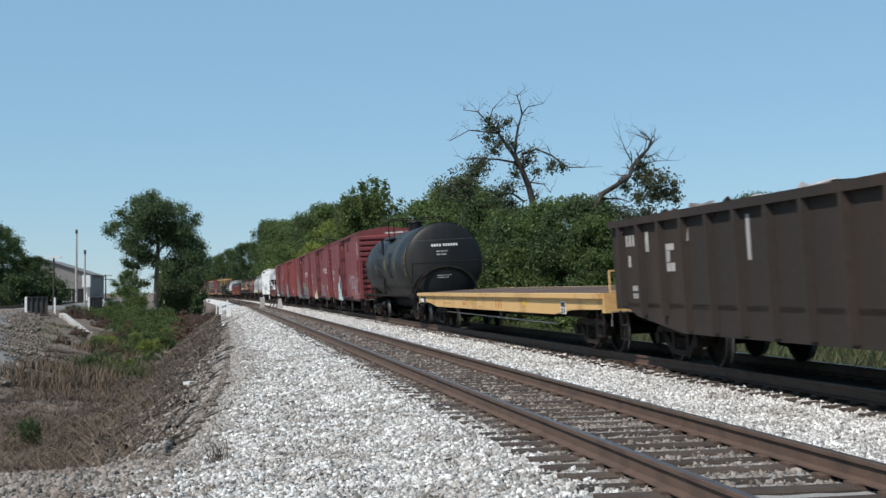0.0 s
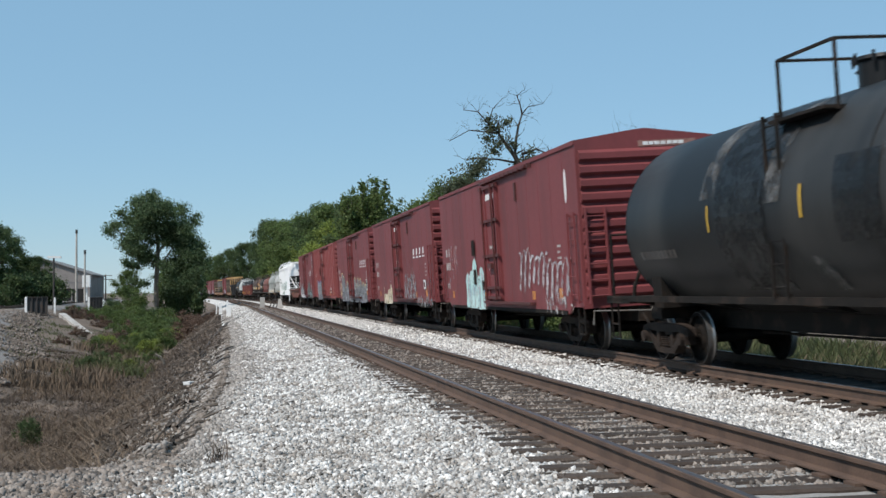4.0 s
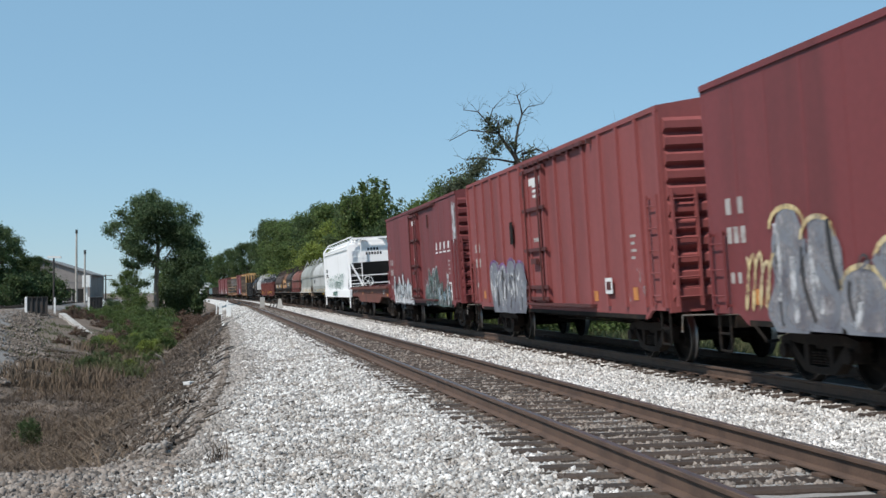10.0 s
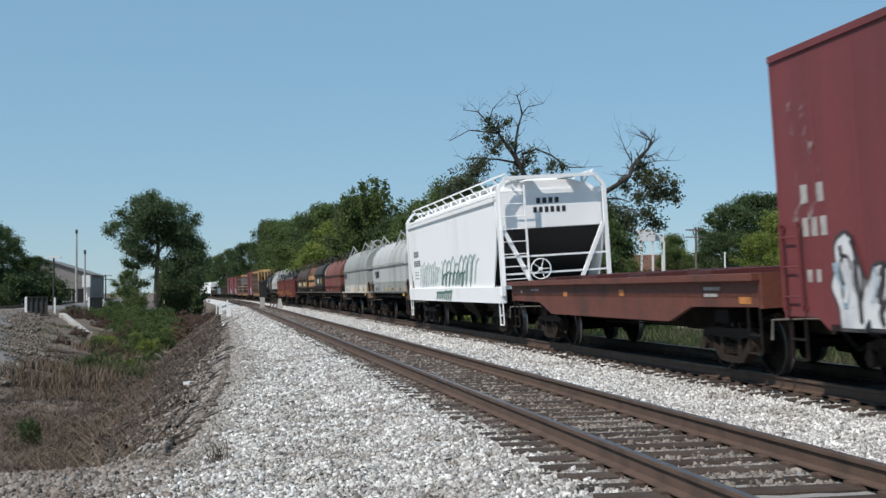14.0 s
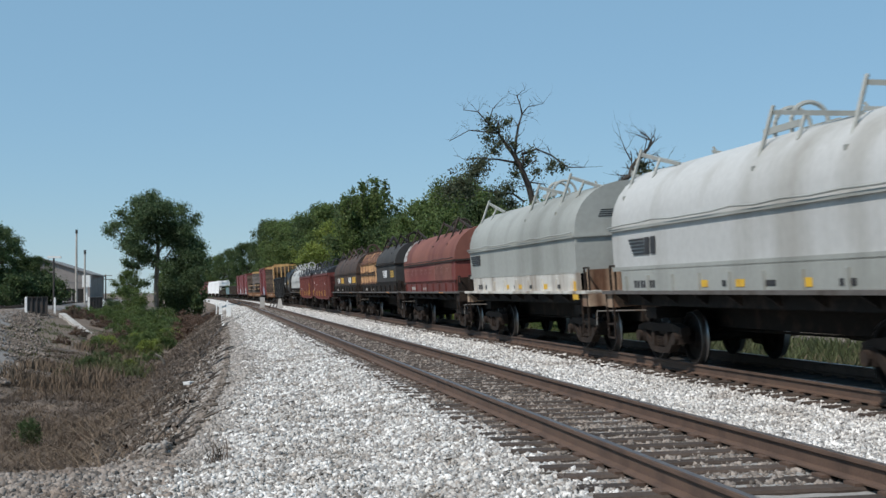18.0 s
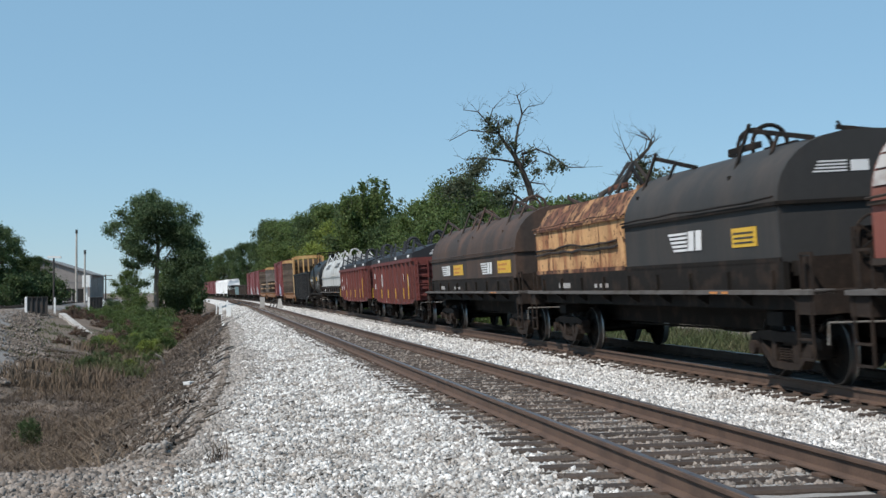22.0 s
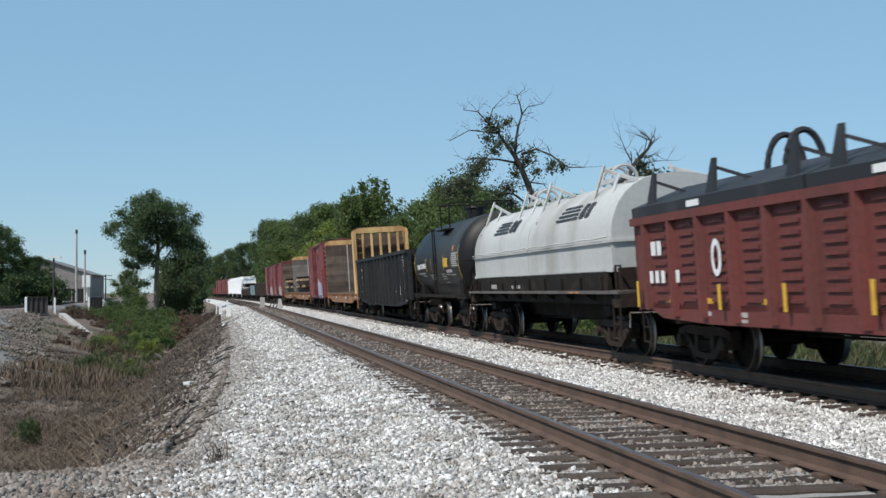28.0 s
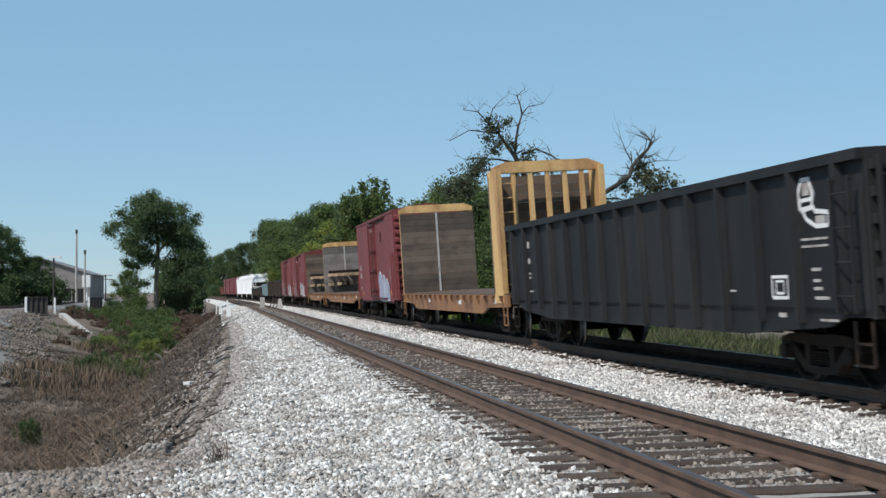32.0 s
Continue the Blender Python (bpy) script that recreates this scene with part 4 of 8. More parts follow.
def house(name, label, x0, x1, y0, y1, z0, eave, ridge, wall, roof, ridge_along="y", openings=(), overhang=0.4):
    """A building with four walls, a pitched roof with thickness, and framed dark panels for openings in the wall that
    faces the line.
    """
    root = tagged(new(name), label, "building", kind="")
    t = 0.3
    for nm, (a, b, c, d) in (("wall", (x0, x1, y0, y0 + t)), ("wall", (x0, x1, y1 - t, y1)), ("wall", (x0, x0 + t, y0 + t, y1 - t)), ("wall", (x1 - t, x1, y0 + t, y1 - t))):
        m = Mesh()
        m.box(a, b, c, d, z0, eave)
        part(nm, m, wall, root)
    m = Mesh()
    o = overhang
    if ridge_along == "y":
        xm = (x0 + x1) / 2
        for y in (y0, y1 - t):
            m.loft([[(x0, yy, eave), (x1, yy, eave), (xm, yy, ridge)] for yy in (y, y + t)])
        part("gable", m, wall, root)
        m = Mesh()
        for xs in (x0 - o, x1 + o):
            m.loft([[(xs, y, eave - 0.1), (xm, y, ridge + 0.05), (xm, y, ridge + 0.2), (xs, y, eave + 0.08)] for y in (y0 - o, y1 + o)])
    else:
        ym = (y0 + y1) / 2
        for ys in (y0 - o, y1 + o):
            m.loft([[(x, ys, eave - 0.1), (x, ym, ridge), (x, ym, ridge + 0.15), (x, ys, eave + 0.08)] for x in (x0 - o, x1 + o)])
    part("roof", m, roof, root)
    for a, b, c, d, nm in openings:
        # a dark panel on the wall paints the shade inside the opening
        m = Mesh()
        m.box(a, b, y0 - 0.06, y0 + 0.02, c, d)
        w = part(nm, m, mat_opening_shade, root)
        m = Mesh()
        for e in ((a - 0.1, a, c, d), (b, b + 0.1, c, d), (a - 0.1, b + 0.1, d, d + 0.1)):
            m.box(e[0], e[1], y0 - 0.1, y0 + 0.02, e[2], e[3])
        part("frame", m, wall, w)
    return root


Y = 215.0
bx = lambda px: Y * bearing(px)
bz = lambda py: (518.5 - py) * Y / 2177 + 1.29
house("depot_building", "grey-brown metal-sided depot with a low gable", bx(-5), bx(159), Y, Y + 26, -0.6, bz(487), bz(462), mat_siding, mat_roof, "y", [(bx(103), bx(126), -0.3, bz(511), "garage_door"), (bx(128), bx(148), -0.3, bz(511), "garage_door")])
m = Mesh()
m.box(bx(2), bx(158), Y - 0.05, Y, bz(501), bz(499.5))
tagged(part("wall_band", m, mat_roof, None), "grey trim band along the depot wall", "trim", kind="structure")
m = Mesh()
m.box(bx(161), bx(174), Y - 14, Y - 12.6, bz(509), bz(490))
m.box(bx(166), bx(169), Y - 13.5, Y - 13.1, -0.8, bz(509))
tagged(part("white_sign", m, mat_post), "blank white signboard on a post beside the depot", "sign")
house("brick_house", "house with a brown-red hipped roof beyond the tracks", 150 * bearing(1115), 150 * bearing(1212), 150, 160, -0.6, (515 - 478) * 150 / 2177 + 1.29, (515 - 450) * 150 / 2177 + 1.29, mat_siding, mat_roof_red, "x")
house("long_shed", "long grey shed with a flat sheet roof", 185 * bearing(1190), 185 * bearing(1275), 185, 200, -0.6, (515 - 455) * 185 / 2177 + 1.29, (515 - 450) * 185 / 2177 + 1.29, mat_siding, mat_roof, "x")
house("warehouse", "grey sheet warehouse over a brick base", 150 * bearing(1505), 150 * bearing(1720), 150, 180, -0.6, (515 - 447) * 150 / 2177 + 1.29, (515 - 405) * 150 / 2177 + 1.29, mat_brick, mat_roof, "x", [(150 * bearing(1512), 150 * bearing(1600), 3.6, 4.6, "window_band")])
m = Mesh()
m.box(140 * bearing(1130), 140 * bearing(1160), 140, 140.4, (515 - 425) * 140 / 2177 + 1.29, (515 - 402) * 140 / 2177 + 1.29)
m.box(140 * bearing(1150), 140 * bearing(1178), 140.5, 140.9, (515 - 424) * 140 / 2177 + 1.29, (515 - 412) * 140 / 2177 + 1.29)
for px in (1135, 1155, 1175):
    m.box(140 * bearing(px), 140 * bearing(px) + 0.2, 140.1, 140.3, -0.8, (515 - 424) * 140 / 2177 + 1.29)
tagged(part("billboard", m, mat_post), "blank white hoardings on a tall rack", "sign")
m = Mesh()
for i in range(60):
    x = 95 * bearing(1090) + i * 0.75
    m.tube([(x, 95, -0.9), (x, 95, 1.2)], 0.03, 5)
for z in (0.2, 0.7, 1.2):
    m.box(95 * bearing(1090), 95 * bearing(1090) + 45, 94.98, 95.02, z - 0.02, z + 0.02)
tagged(part("yard_fence", m, mat_steel_dark), "dark wire yard fence beyond the tracks", "fence")

# boxes between the tracks
for px, y, hgt, w in ((464, 116, 1.1, 0.24), (495, 108, 1.0, 0.30)):
    m = Mesh()
    m.loft([[(a * w * k, b * w * k, z) for a, b in ((-1, -1), (1, -1), (1, 1), (-1, 1))] for z, k in ((-0.2, 0.9 if px < 480 else 1.1), (hgt, 0.9 if px < 480 else 0.35))])
    ob = tagged(part("signal_box", m, mat_concrete), "pale grey concrete signal base between the tracks", "signal box", "signal bases")
    ob.location = spot(px, y, -0.3)
for k in range(3):
    m = Mesh()
    m.beam((0, 0, -0.1), (0.55, 0, 0.95), 0.10)
    m.beam((0.55, 0, 0.95), (0.75, 0, 0.95), 0.08)
    ob = tagged(part("derail_bar", m, mat_steel_dark), "slanting dark steel bar between the tracks", "bar", "slanting bars")
    ob.location = spot(473 + 6 * k, 111, -0.3)

# clods, roots and twigs that cover the ditch banks
def on_bank(n, y0, y1, reach):
    out = []
    for _ in range(n):
        y = y0 + (y1 - y0) * rs.random() ** 1.6
        u = ballast_edge(max(y, 20)) - 0.15 - reach * rs.random()
        out.append((u + bend(y), y, land(u, y)))
    return np.array(out)


mat_clod = material("crumbled brown earth", (0.095, 0.075, 0.060), 0.95, stain=(0.05, 0.04, 0.032), amount=0.5, scale=1.0, fine=20, bump=0.5, vary=0.5)
mat_root = material("dark dead roots", (0.060, 0.047, 0.038), 0.95, stain=(0.10, 0.082, 0.066), amount=0.5, scale=1.0, fine=20, bump=0.3, vary=0.5)
tagged(part("earth_clods", stones("clods", on_bank(14000, 16, 115, 4.2), 0.034, rs, mat_clod), None), "crumbled brown earth on the ditch bank", "soil", kind="stuff")
roots = Mesh()
rnd = random.Random(15)
for x, y, z in on_bank(1000, 16, 110, 3.6):
    l, a = rnd.uniform(0.25, 1.1), rnd.gauss(1.25, 0.35)
    dx, dy = math.cos(a) * l, math.sin(a) * l
    at = lambda k: (x + dx * k + rnd.uniform(-0.05, 0.05), y + dy * k, land(x + dx * k - bend(y), y + dy * k) + 0.03 + rnd.uniform(0, 0.05))
    roots.tube([at(0), at(0.5), at(1)], [0.028 * rnd.uniform(0.4, 1.2), 0.02, 0.006], 4, False)
tagged(part("roots", roots, mat_root), "dark dead roots and twigs along the ditch bank", "roots", kind="stuff")

# litter and dead wood
def stick(points, r, label, mat):
    m = Mesh()
    m.tube(points, [r * (1 - 0.5 * i / (len(points) - 1)) for i in range(len(points))], 6)
    return tagged(part("dead_branch", m, mat), label, "branch", "dead branches")


x, y, z = spot(285, 55)
stick([(x - 0.25, y, z + 0.55), (x, y, z + 0.42), (x + 0.15, y, z + 0.1), (x + 0.3, y, z - 0.05)], 0.07, "bleached dead branch on the ditch bank", mat_bark_pale)
for k, (px, y) in enumerate(((330, 50), (350, 43), (310, 38), (370, 34), (290, 33), (345, 30), (300, 27), (385, 40), (360, 60), (335, 70))):
    x, y, z = spot(px, y)
    l = 0.6 + 0.12 * (k % 4)
    stick([(x, y, z + 0.04), (x + 0.35 * l, y + l, land(x + 0.35 * l - bend(y), y + l) + 0.07), (x + 0.6 * l, y + 1.9 * l, land(x + 0.6 * l - bend(y), y + 1.9 * l) + 0.03)], 0.035, "dark fallen branch on the bank", mat_steel_dark if k % 2 else mat_bark)
x, y, z = spot(334, 30.5)
m = Mesh()
m.loft([[(x + dx * 1.0, y + dy, z + 0.03 + h0) for dx, dy in ((-0.13, -0.07), (0.02, -0.1), (0.16, 0.02), (0.0, 0.09))] for h0 in (0.0, 0.07)])
tagged(part("litter", m, mat_post), "crumpled white litter on the bank", "litter")
x, y, z = spot(384, 13.2)
m = blades("blades", np.array([(x + rs.normal() * 0.06, y + rs.normal() * 0.06, z) for _ in range(26)]), 0.30, 0.012, mat_straw_dark, 0.45)
tagged(part("weed", m, None), "dry spindly weed in the stones", "weed", kind="stuff")
# dark ridge line of unknown kind, added as a tube along the stone's edge
m = Mesh()
m.tube([(x, y, max(land(x - bend(y), y), ballast_height(x - bend(y), y) if x - bend(y) > ballast_edge(y) else -9) + 0.03) for x, y in ((y * bearing(px), y) for px, y in ((352, 46), (362, 51), (376, 60), (392, 68), (402, 74), (420, 82), (442, 96)))], 0.055, 6)
tagged(part("old_cable", m, mat_steel_dark), "dark ridge line across the edge of the stone, made as a tube", "cable")
# ---------------------------------------------------------------- car materials
def rusted(name, paint, rust, reach):
    """Old paint with rust blotches, scabs and runs; reach is where the rust begins."""
    m = material(name, paint, 0.85, stain=tuple(0.72 * c for c in paint), amount=0.5, scale=1.3, fine=14, bump=0.2)
    nt = m.node_tree
    out = nt.nodes["Principled BSDF"].inputs["Base Color"]
    under = out.links[0].from_socket
    tc = nt.nodes.new("ShaderNodeTexCoord")
    for scale, stretch, lo, hi, colour in ((2.2, (1, 1, 0.45), reach, reach + 0.16, rust), (5.5, (1, 1, 0.16), reach + 0.13, reach + 0.19, tuple(0.5 * c for c in rust)), (9.0, (1, 1, 0.6), reach + 0.16, reach + 0.20, tuple(0.22 * c for c in rust))):
        mp, nz, rp, mx = nt.nodes.new("ShaderNodeMapping"), nt.nodes.new("ShaderNodeTexNoise"), nt.nodes.new("ShaderNodeValToRGB"), nt.nodes.new("ShaderNodeMixRGB")
        mp.inputs["Scale"].default_value = stretch
        nz.inputs["Scale"].default_value, nz.inputs["Detail"].default_value = scale, 5
        rp.color_ramp.elements[0].position, rp.color_ramp.elements[1].position = lo, hi
        nt.links.new(tc.outputs["Object"], mp.inputs["Vector"])
        nt.links.new(mp.outputs[0], nz.inputs["Vector"])
        nt.links.new(nz.outputs["Fac"], rp.inputs["Fac"])
        nt.links.new(rp.outputs["Color"], mx.inputs["Fac"])
        nt.links.new(under, mx.inputs[1])
        mx.inputs[2].default_value = (*colour, 1)
        under = mx.outputs[0]
    nt.links.new(under, out)
    return m


mat_red = material("oxide red boxcar paint", (0.186, 0.0435, 0.045), 0.6, stain=(0.130, 0.035, 0.035), amount=0.45, scale=0.9, fine=9, bump=0.05, streak=True)
mat_red_pale = material("faded red boxcar paint", (0.255, 0.070, 0.067), 0.65, stain=(0.19, 0.054, 0.052), amount=0.5, scale=0.9, fine=9, bump=0.05, streak=True)
mat_red_dark = material("dark maroon paint, also shadowed red", (0.095, 0.026, 0.024), 0.6, stain=(0.06, 0.025, 0.022), amount=0.5, scale=1.1, fine=12, bump=0.08, streak=True)
mat_gon_red = material("mineral red gondola paint", (0.135, 0.034, 0.028), 0.65, stain=(0.085, 0.03, 0.024), amount=0.5, scale=1.2, fine=12, bump=0.1, streak=True)
mat_gon_brown = material("rusted black-brown paint", (0.027, 0.0198, 0.0155), 0.8, stain=(0.046, 0.028, 0.018), amount=0.35, scale=0.8, fine=10, bump=0.15, streak=True)
mat_gon_black = material("black gondola paint", (0.0135, 0.0142, 0.0155), 0.6, stain=(0.032, 0.031, 0.030), amount=0.4, scale=1.0, fine=10, bump=0.06, streak=True, spec=0.25)
mat_tank = material("black tank enamel", (0.0105, 0.011, 0.0118), 0.5, stain=(0.045, 0.043, 0.040), amount=0.36, scale=0.42, fine=7, bump=0.03, streak=True, spec=0.25)
mat_yellow = material("yellow-orange flat car paint", (0.66, 0.41, 0.165), 0.6, stain=(0.44, 0.25, 0.10), amount=0.4, scale=1.4, fine=12, bump=0.08)
mat_deck = material("worn brown timber deck", (0.085, 0.055, 0.042), 0.9, stain=(0.13, 0.09, 0.06), amount=0.4, scale=2.0, fine=25, bump=0.4, vary=0.3)
mat_plank = material("greyed timber planks", (0.115, 0.088, 0.068), 0.92, stain=(0.07, 0.055, 0.045), amount=0.5, scale=2.0, fine=25, bump=0.4, vary=0.35)
mat_plank_grey = material("silver-grey timber planks", (0.17, 0.155, 0.145), 0.92, stain=(0.10, 0.09, 0.08), amount=0.5, scale=2.0, fine=25, bump=0.4, vary=0.3)
mat_white = material("white hopper paint", (0.93, 0.93, 0.92), 0.5, stain=(0.80, 0.79, 0.77), amount=0.12, scale=0.7, fine=8, bump=0.03, streak=True)
mat_grey_hood = material("light grey hood paint", (0.33, 0.34, 0.315), 0.6, stain=(0.225, 0.23, 0.205), amount=0.5, scale=0.7, fine=9, bump=0.04, streak=True)
mat_grey_pale = material("pale grey hood paint", (0.47, 0.475, 0.46), 0.6, stain=(0.31, 0.30, 0.27), amount=0.36, scale=0.7, fine=9, bump=0.04, streak=True)
mat_hood_red = material("faded rust-brown hood paint", (0.205, 0.080, 0.057), 0.75, stain=(0.135, 0.046, 0.036), amount=0.65, scale=1.0, fine=10, bump=0.08, streak=True)
mat_hood_skirt = material("deep red hood paint", (0.165, 0.036, 0.030), 0.65, stain=(0.24, 0.085, 0.06), amount=0.5, scale=0.8, fine=10, bump=0.08, streak=True)
mat_hood_dark = material("sooty brown hood paint", (0.050, 0.038, 0.032), 0.7, stain=(0.105, 0.062, 0.044), amount=0.55, scale=1.3, fine=10, bump=0.09, streak=True, spec=0.25)
mat_hood_soot = material("sooty grey hood paint", (0.040, 0.039, 0.038), 0.7, stain=(0.070, 0.058, 0.050), amount=0.45, scale=1.2, fine=10, bump=0.08, streak=True, spec=0.25)
mat_chalk = material("chalky thin spray paint", (0.30, 0.17, 0.14), 0.8, stain=(0.19, 0.06, 0.05), amount=0.6, scale=5, fine=18, bump=0.02)
mat_hood_tan = rusted("tan hood with rust running through", (0.58, 0.335, 0.155), (0.28, 0.11, 0.05), 0.46)
mat_hood_rust = rusted("scabby rust roof", (0.40, 0.22, 0.105), (0.15, 0.062, 0.036), 0.38)
mat_frame = material("grimy brown-black underframe", (0.015, 0.0128, 0.0112), 0.85, stain=(0.042, 0.029, 0.022), amount=0.4, scale=3, fine=20, bump=0.2, spec=0.15)
mat_truck = material("rust-brown cast steel truck", (0.026, 0.019, 0.0155), 0.85, 0.0, stain=(0.046, 0.032, 0.024), amount=0.45, scale=4, fine=25, bump=0.25, spec=0.18)
mat_wheel = material("worn wheel steel", (0.012, 0.0105, 0.0095), 0.85, 0.0, stain=(0.024, 0.018, 0.014), amount=0.4, scale=5, fine=30, bump=0.1, spec=0.1)
mat_tread = material("polished wheel tread", (0.30, 0.29, 0.28), 0.32, 0.9, stain=(0.3, 0.28, 0.26), amount=0.3, scale=6, fine=40, bump=0.02)
mat_sill_white = material("dirty white sill paint", (0.56, 0.545, 0.50), 0.65, stain=(0.20, 0.15, 0.105), amount=0.55, scale=1.5, fine=12, bump=0.06, streak=True)
mat_mark = material("white lettering paint", (0.72, 0.72, 0.71), 0.6, stain=(0.5, 0.48, 0.46), amount=0.3, scale=4, fine=25, bump=0.02)
mat_mark_dim = material("chalky faded lettering paint", (0.42, 0.40, 0.38), 0.7, stain=(0.25, 0.2, 0.18), amount=0.45, scale=4, fine=25, bump=0.02)
mat_mark_black = material("black lettering paint", (0.03, 0.03, 0.032), 0.6, stain=(0.06, 0.06, 0.06), amount=0.3, scale=4, fine=25, bump=0.02)
mat_mark_yellow = material("yellow reflective marking", (0.66, 0.40, 0.04), 0.5, stain=(0.5, 0.27, 0.03), amount=0.35, scale=5, fine=25, bump=0.02)
mat_mark_orange = material("faded orange marking", (0.55, 0.22, 0.06), 0.6, stain=(0.35, 0.14, 0.05), amount=0.4, scale=5, fine=25, bump=0.02)
mat_walk = material("worn walkway steel, sunlight in its grey", (0.105, 0.095, 0.088), 0.75, stain=(0.06, 0.048, 0.04), amount=0.45, scale=2.5, fine=20, bump=0.1)
mat_lever = material("worn lever rod", (0.24, 0.225, 0.205), 0.5, 0.3, stain=(0.2, 0.15, 0.11), amount=0.45, scale=5, fine=25, bump=0.05)
mat_lid = material("black gondola cover", (0.018, 0.019, 0.022), 0.65, stain=(0.045, 0.047, 0.05), amount=0.3, scale=1.0, fine=10, bump=0.05)
mat_scrap = material("mixed scrap metal", (0.20, 0.17, 0.15), 0.6, 0.3, stain=(0.5, 0.5, 0.5), amount=0.5, scale=3, fine=14, bump=0.4, vary=0.6)
mat_rusty_cream = material("rust-stained cream paint", (0.36, 0.26, 0.18), 0.8, stain=(0.105, 0.052, 0.03), amount=0.8, scale=2.5, fine=12, bump=0.15, streak=True)
mat_teal = material("teal grey hopper paint", (0.16, 0.24, 0.26), 0.6, stain=(0.10, 0.15, 0.16), amount=0.4, scale=1.0, fine=9, bump=0.05)


def spray(name, a, b, worn=0.0, scale=1.8):
    """Sprayed paint that fades from one colour into another; where it is worn the wall shows through."""
    m = material(name, a, 0.5, stain=b, amount=0.55, scale=scale, fine=6, bump=0.01)
    if worn:
        nt = m.node_tree
        shader, out = nt.nodes["Principled BSDF"], nt.nodes["Material Output"]
        tc, nz, rp = nt.nodes.new("ShaderNodeTexCoord"), nt.nodes.new("ShaderNodeTexNoise"), nt.nodes.new("ShaderNodeValToRGB")
        clear, mx = nt.nodes.new("ShaderNodeBsdfTransparent"), nt.nodes.new("ShaderNodeMixShader")
        nz.inputs["Scale"].default_value, nz.inputs["Detail"].default_value, nz.inputs["Roughness"].default_value = 3.2, 8, 0.72
        rp.color_ramp.elements[0].position, rp.color_ramp.elements[1].position = 0.25 + 0.45 * worn, 0.45 + 0.45 * worn
        nt.links.new(tc.outputs["Object"], nz.inputs["Vector"])
        nt.links.new(nz.outputs["Fac"], rp.inputs["Fac"])
        nt.links.new(rp.outputs["Color"], mx.inputs["Fac"])
        nt.links.new(clear.outputs[0], mx.inputs[1])
        nt.links.new(shader.outputs[0], mx.inputs[2])
        nt.links.new(mx.outputs[0], out.inputs["Surface"])
    return m


# ---------------------------------------------------------------- running gear
def wheelset_data():
    body, tread = Mesh(), Mesh()
    body.tube([(0, -1.0, 0), (0, 1.0, 0)], 0.075, 10)
    for s in (-1, 1):
        ring = lambda y, r: [(r * math.cos(a), s * y, r * math.sin(a)) for a in (math.tau * i / 24 for i in range(24))]
        body.loft([ring(0.795, 0.10), ring(0.795, 0.17), ring(0.745, 0.22), ring(0.75, 0.37), ring(0.808, 0.39), ring(0.808, 0.449)], caps=False)
        body.loft([ring(0.66, 0.10), ring(0.66, 0.17), ring(0.72, 0.22), ring(0.715, 0.37), ring(0.665, 0.39), ring(0.665, 0.478), ring(0.69, 0.482)], caps=False)
        tread.loft([ring(0.808, 0.449), ring(0.805, 0.455), ring(0.72, 0.457), ring(0.705, 0.463), ring(0.69, 0.482)], caps=False)
    return body.data("wheelset", mat_wheel, True), tread.data("tread", mat_tread, True)


def side_frame_data(s):
    """Cast side frame of a truck; s is the side on which it stands."""
    m = Mesh()
    y0, y1 = (s * 1.00 - 0.085, s * 1.00 + 0.085)
    for k in (-1, 1):
        top = [(0, 0.70), (k * 0.45, 0.72), (k * 0.80, 0.70), (k * 1.08, 0.64), (k * 1.10, 0.50), (k * 1.02, 0.50), (k * 0.98, 0.59), (k * 0.80, 0.58), (k * 0.40, 0.56), (0, 0.56)]
        low = [(k * 0.72, 0.58), (k * 0.80, 0.50), (k * 0.66, 0.36), (k * 0.42, 0.19), (0, 0.17), (0, 0.27), (k * 0.36, 0.29), (k * 0.56, 0.46)]
        col = [(k * 0.27, 0.57), (k * 0.40, 0.57), (k * 0.40, 0.27), (k * 0.27, 0.27)]
        for o in (top, low, col):
            o = o if k > 0 else o[::-1]
            m.loft([[(x, y, z) for x, z in o] for y in ((y1, y0))])
        m.box(k * 0.889 - 0.13, k * 0.889 + 0.13, s * 1.0 - 0.10, s * 1.0 + 0.10, 0.36, 0.60)
        ring = [(k * 0.889 + 0.105 * math.cos(a), 0.457 + 0.105 * math.sin(a)) for a in (math.tau * i / 12 for i in range(12))]
        m.loft([[(x, y, z) for x, z in ring] for y in (s * 1.0, s * 1.17)])
    return m.data("side_frame", mat_truck)


def spring_data(s):
    """A nest of three coil springs."""
    m = Mesh()
    for x in (-0.17, 0.0, 0.17):
        turns_ = [(x + 0.065 * math.cos(a), s * 1.0 + 0.065 * math.sin(a), 0.285 + 0.2 * a / 34.0) for a in (i * 0.7 for i in range(49))]
        m.tube(turns_, 0.014, 4)
    return m.data("spring", mat_truck)


def bolster_data():
    m = Mesh()
    m.box(-0.22, 0.22, -1.0, 1.0, 0.50, 0.66)
    m.tube([(0, 0, 0.64), (0, 0, 0.80)], 0.2, 12)
    for s in (-1, 1):
        m.box(-0.16, 0.16, s * 0.62 - 0.08, s * 0.62 + 0.08, 0.66, 0.77)
        m.box(s * 0.42 - 0.03, s * 0.42 + 0.03, -0.85, 0.85, 0.33, 0.47)
    return m.data("truck", mat_truck)


WHEELSET, TREAD = wheelset_data()
SIDE_FRAMES = [side_frame_data(-1), side_frame_data(1)]
SPRINGS, BOLSTER = [spring_data(-1), spring_data(1)], bolster_data()
LEADING, TRAILING = [], []


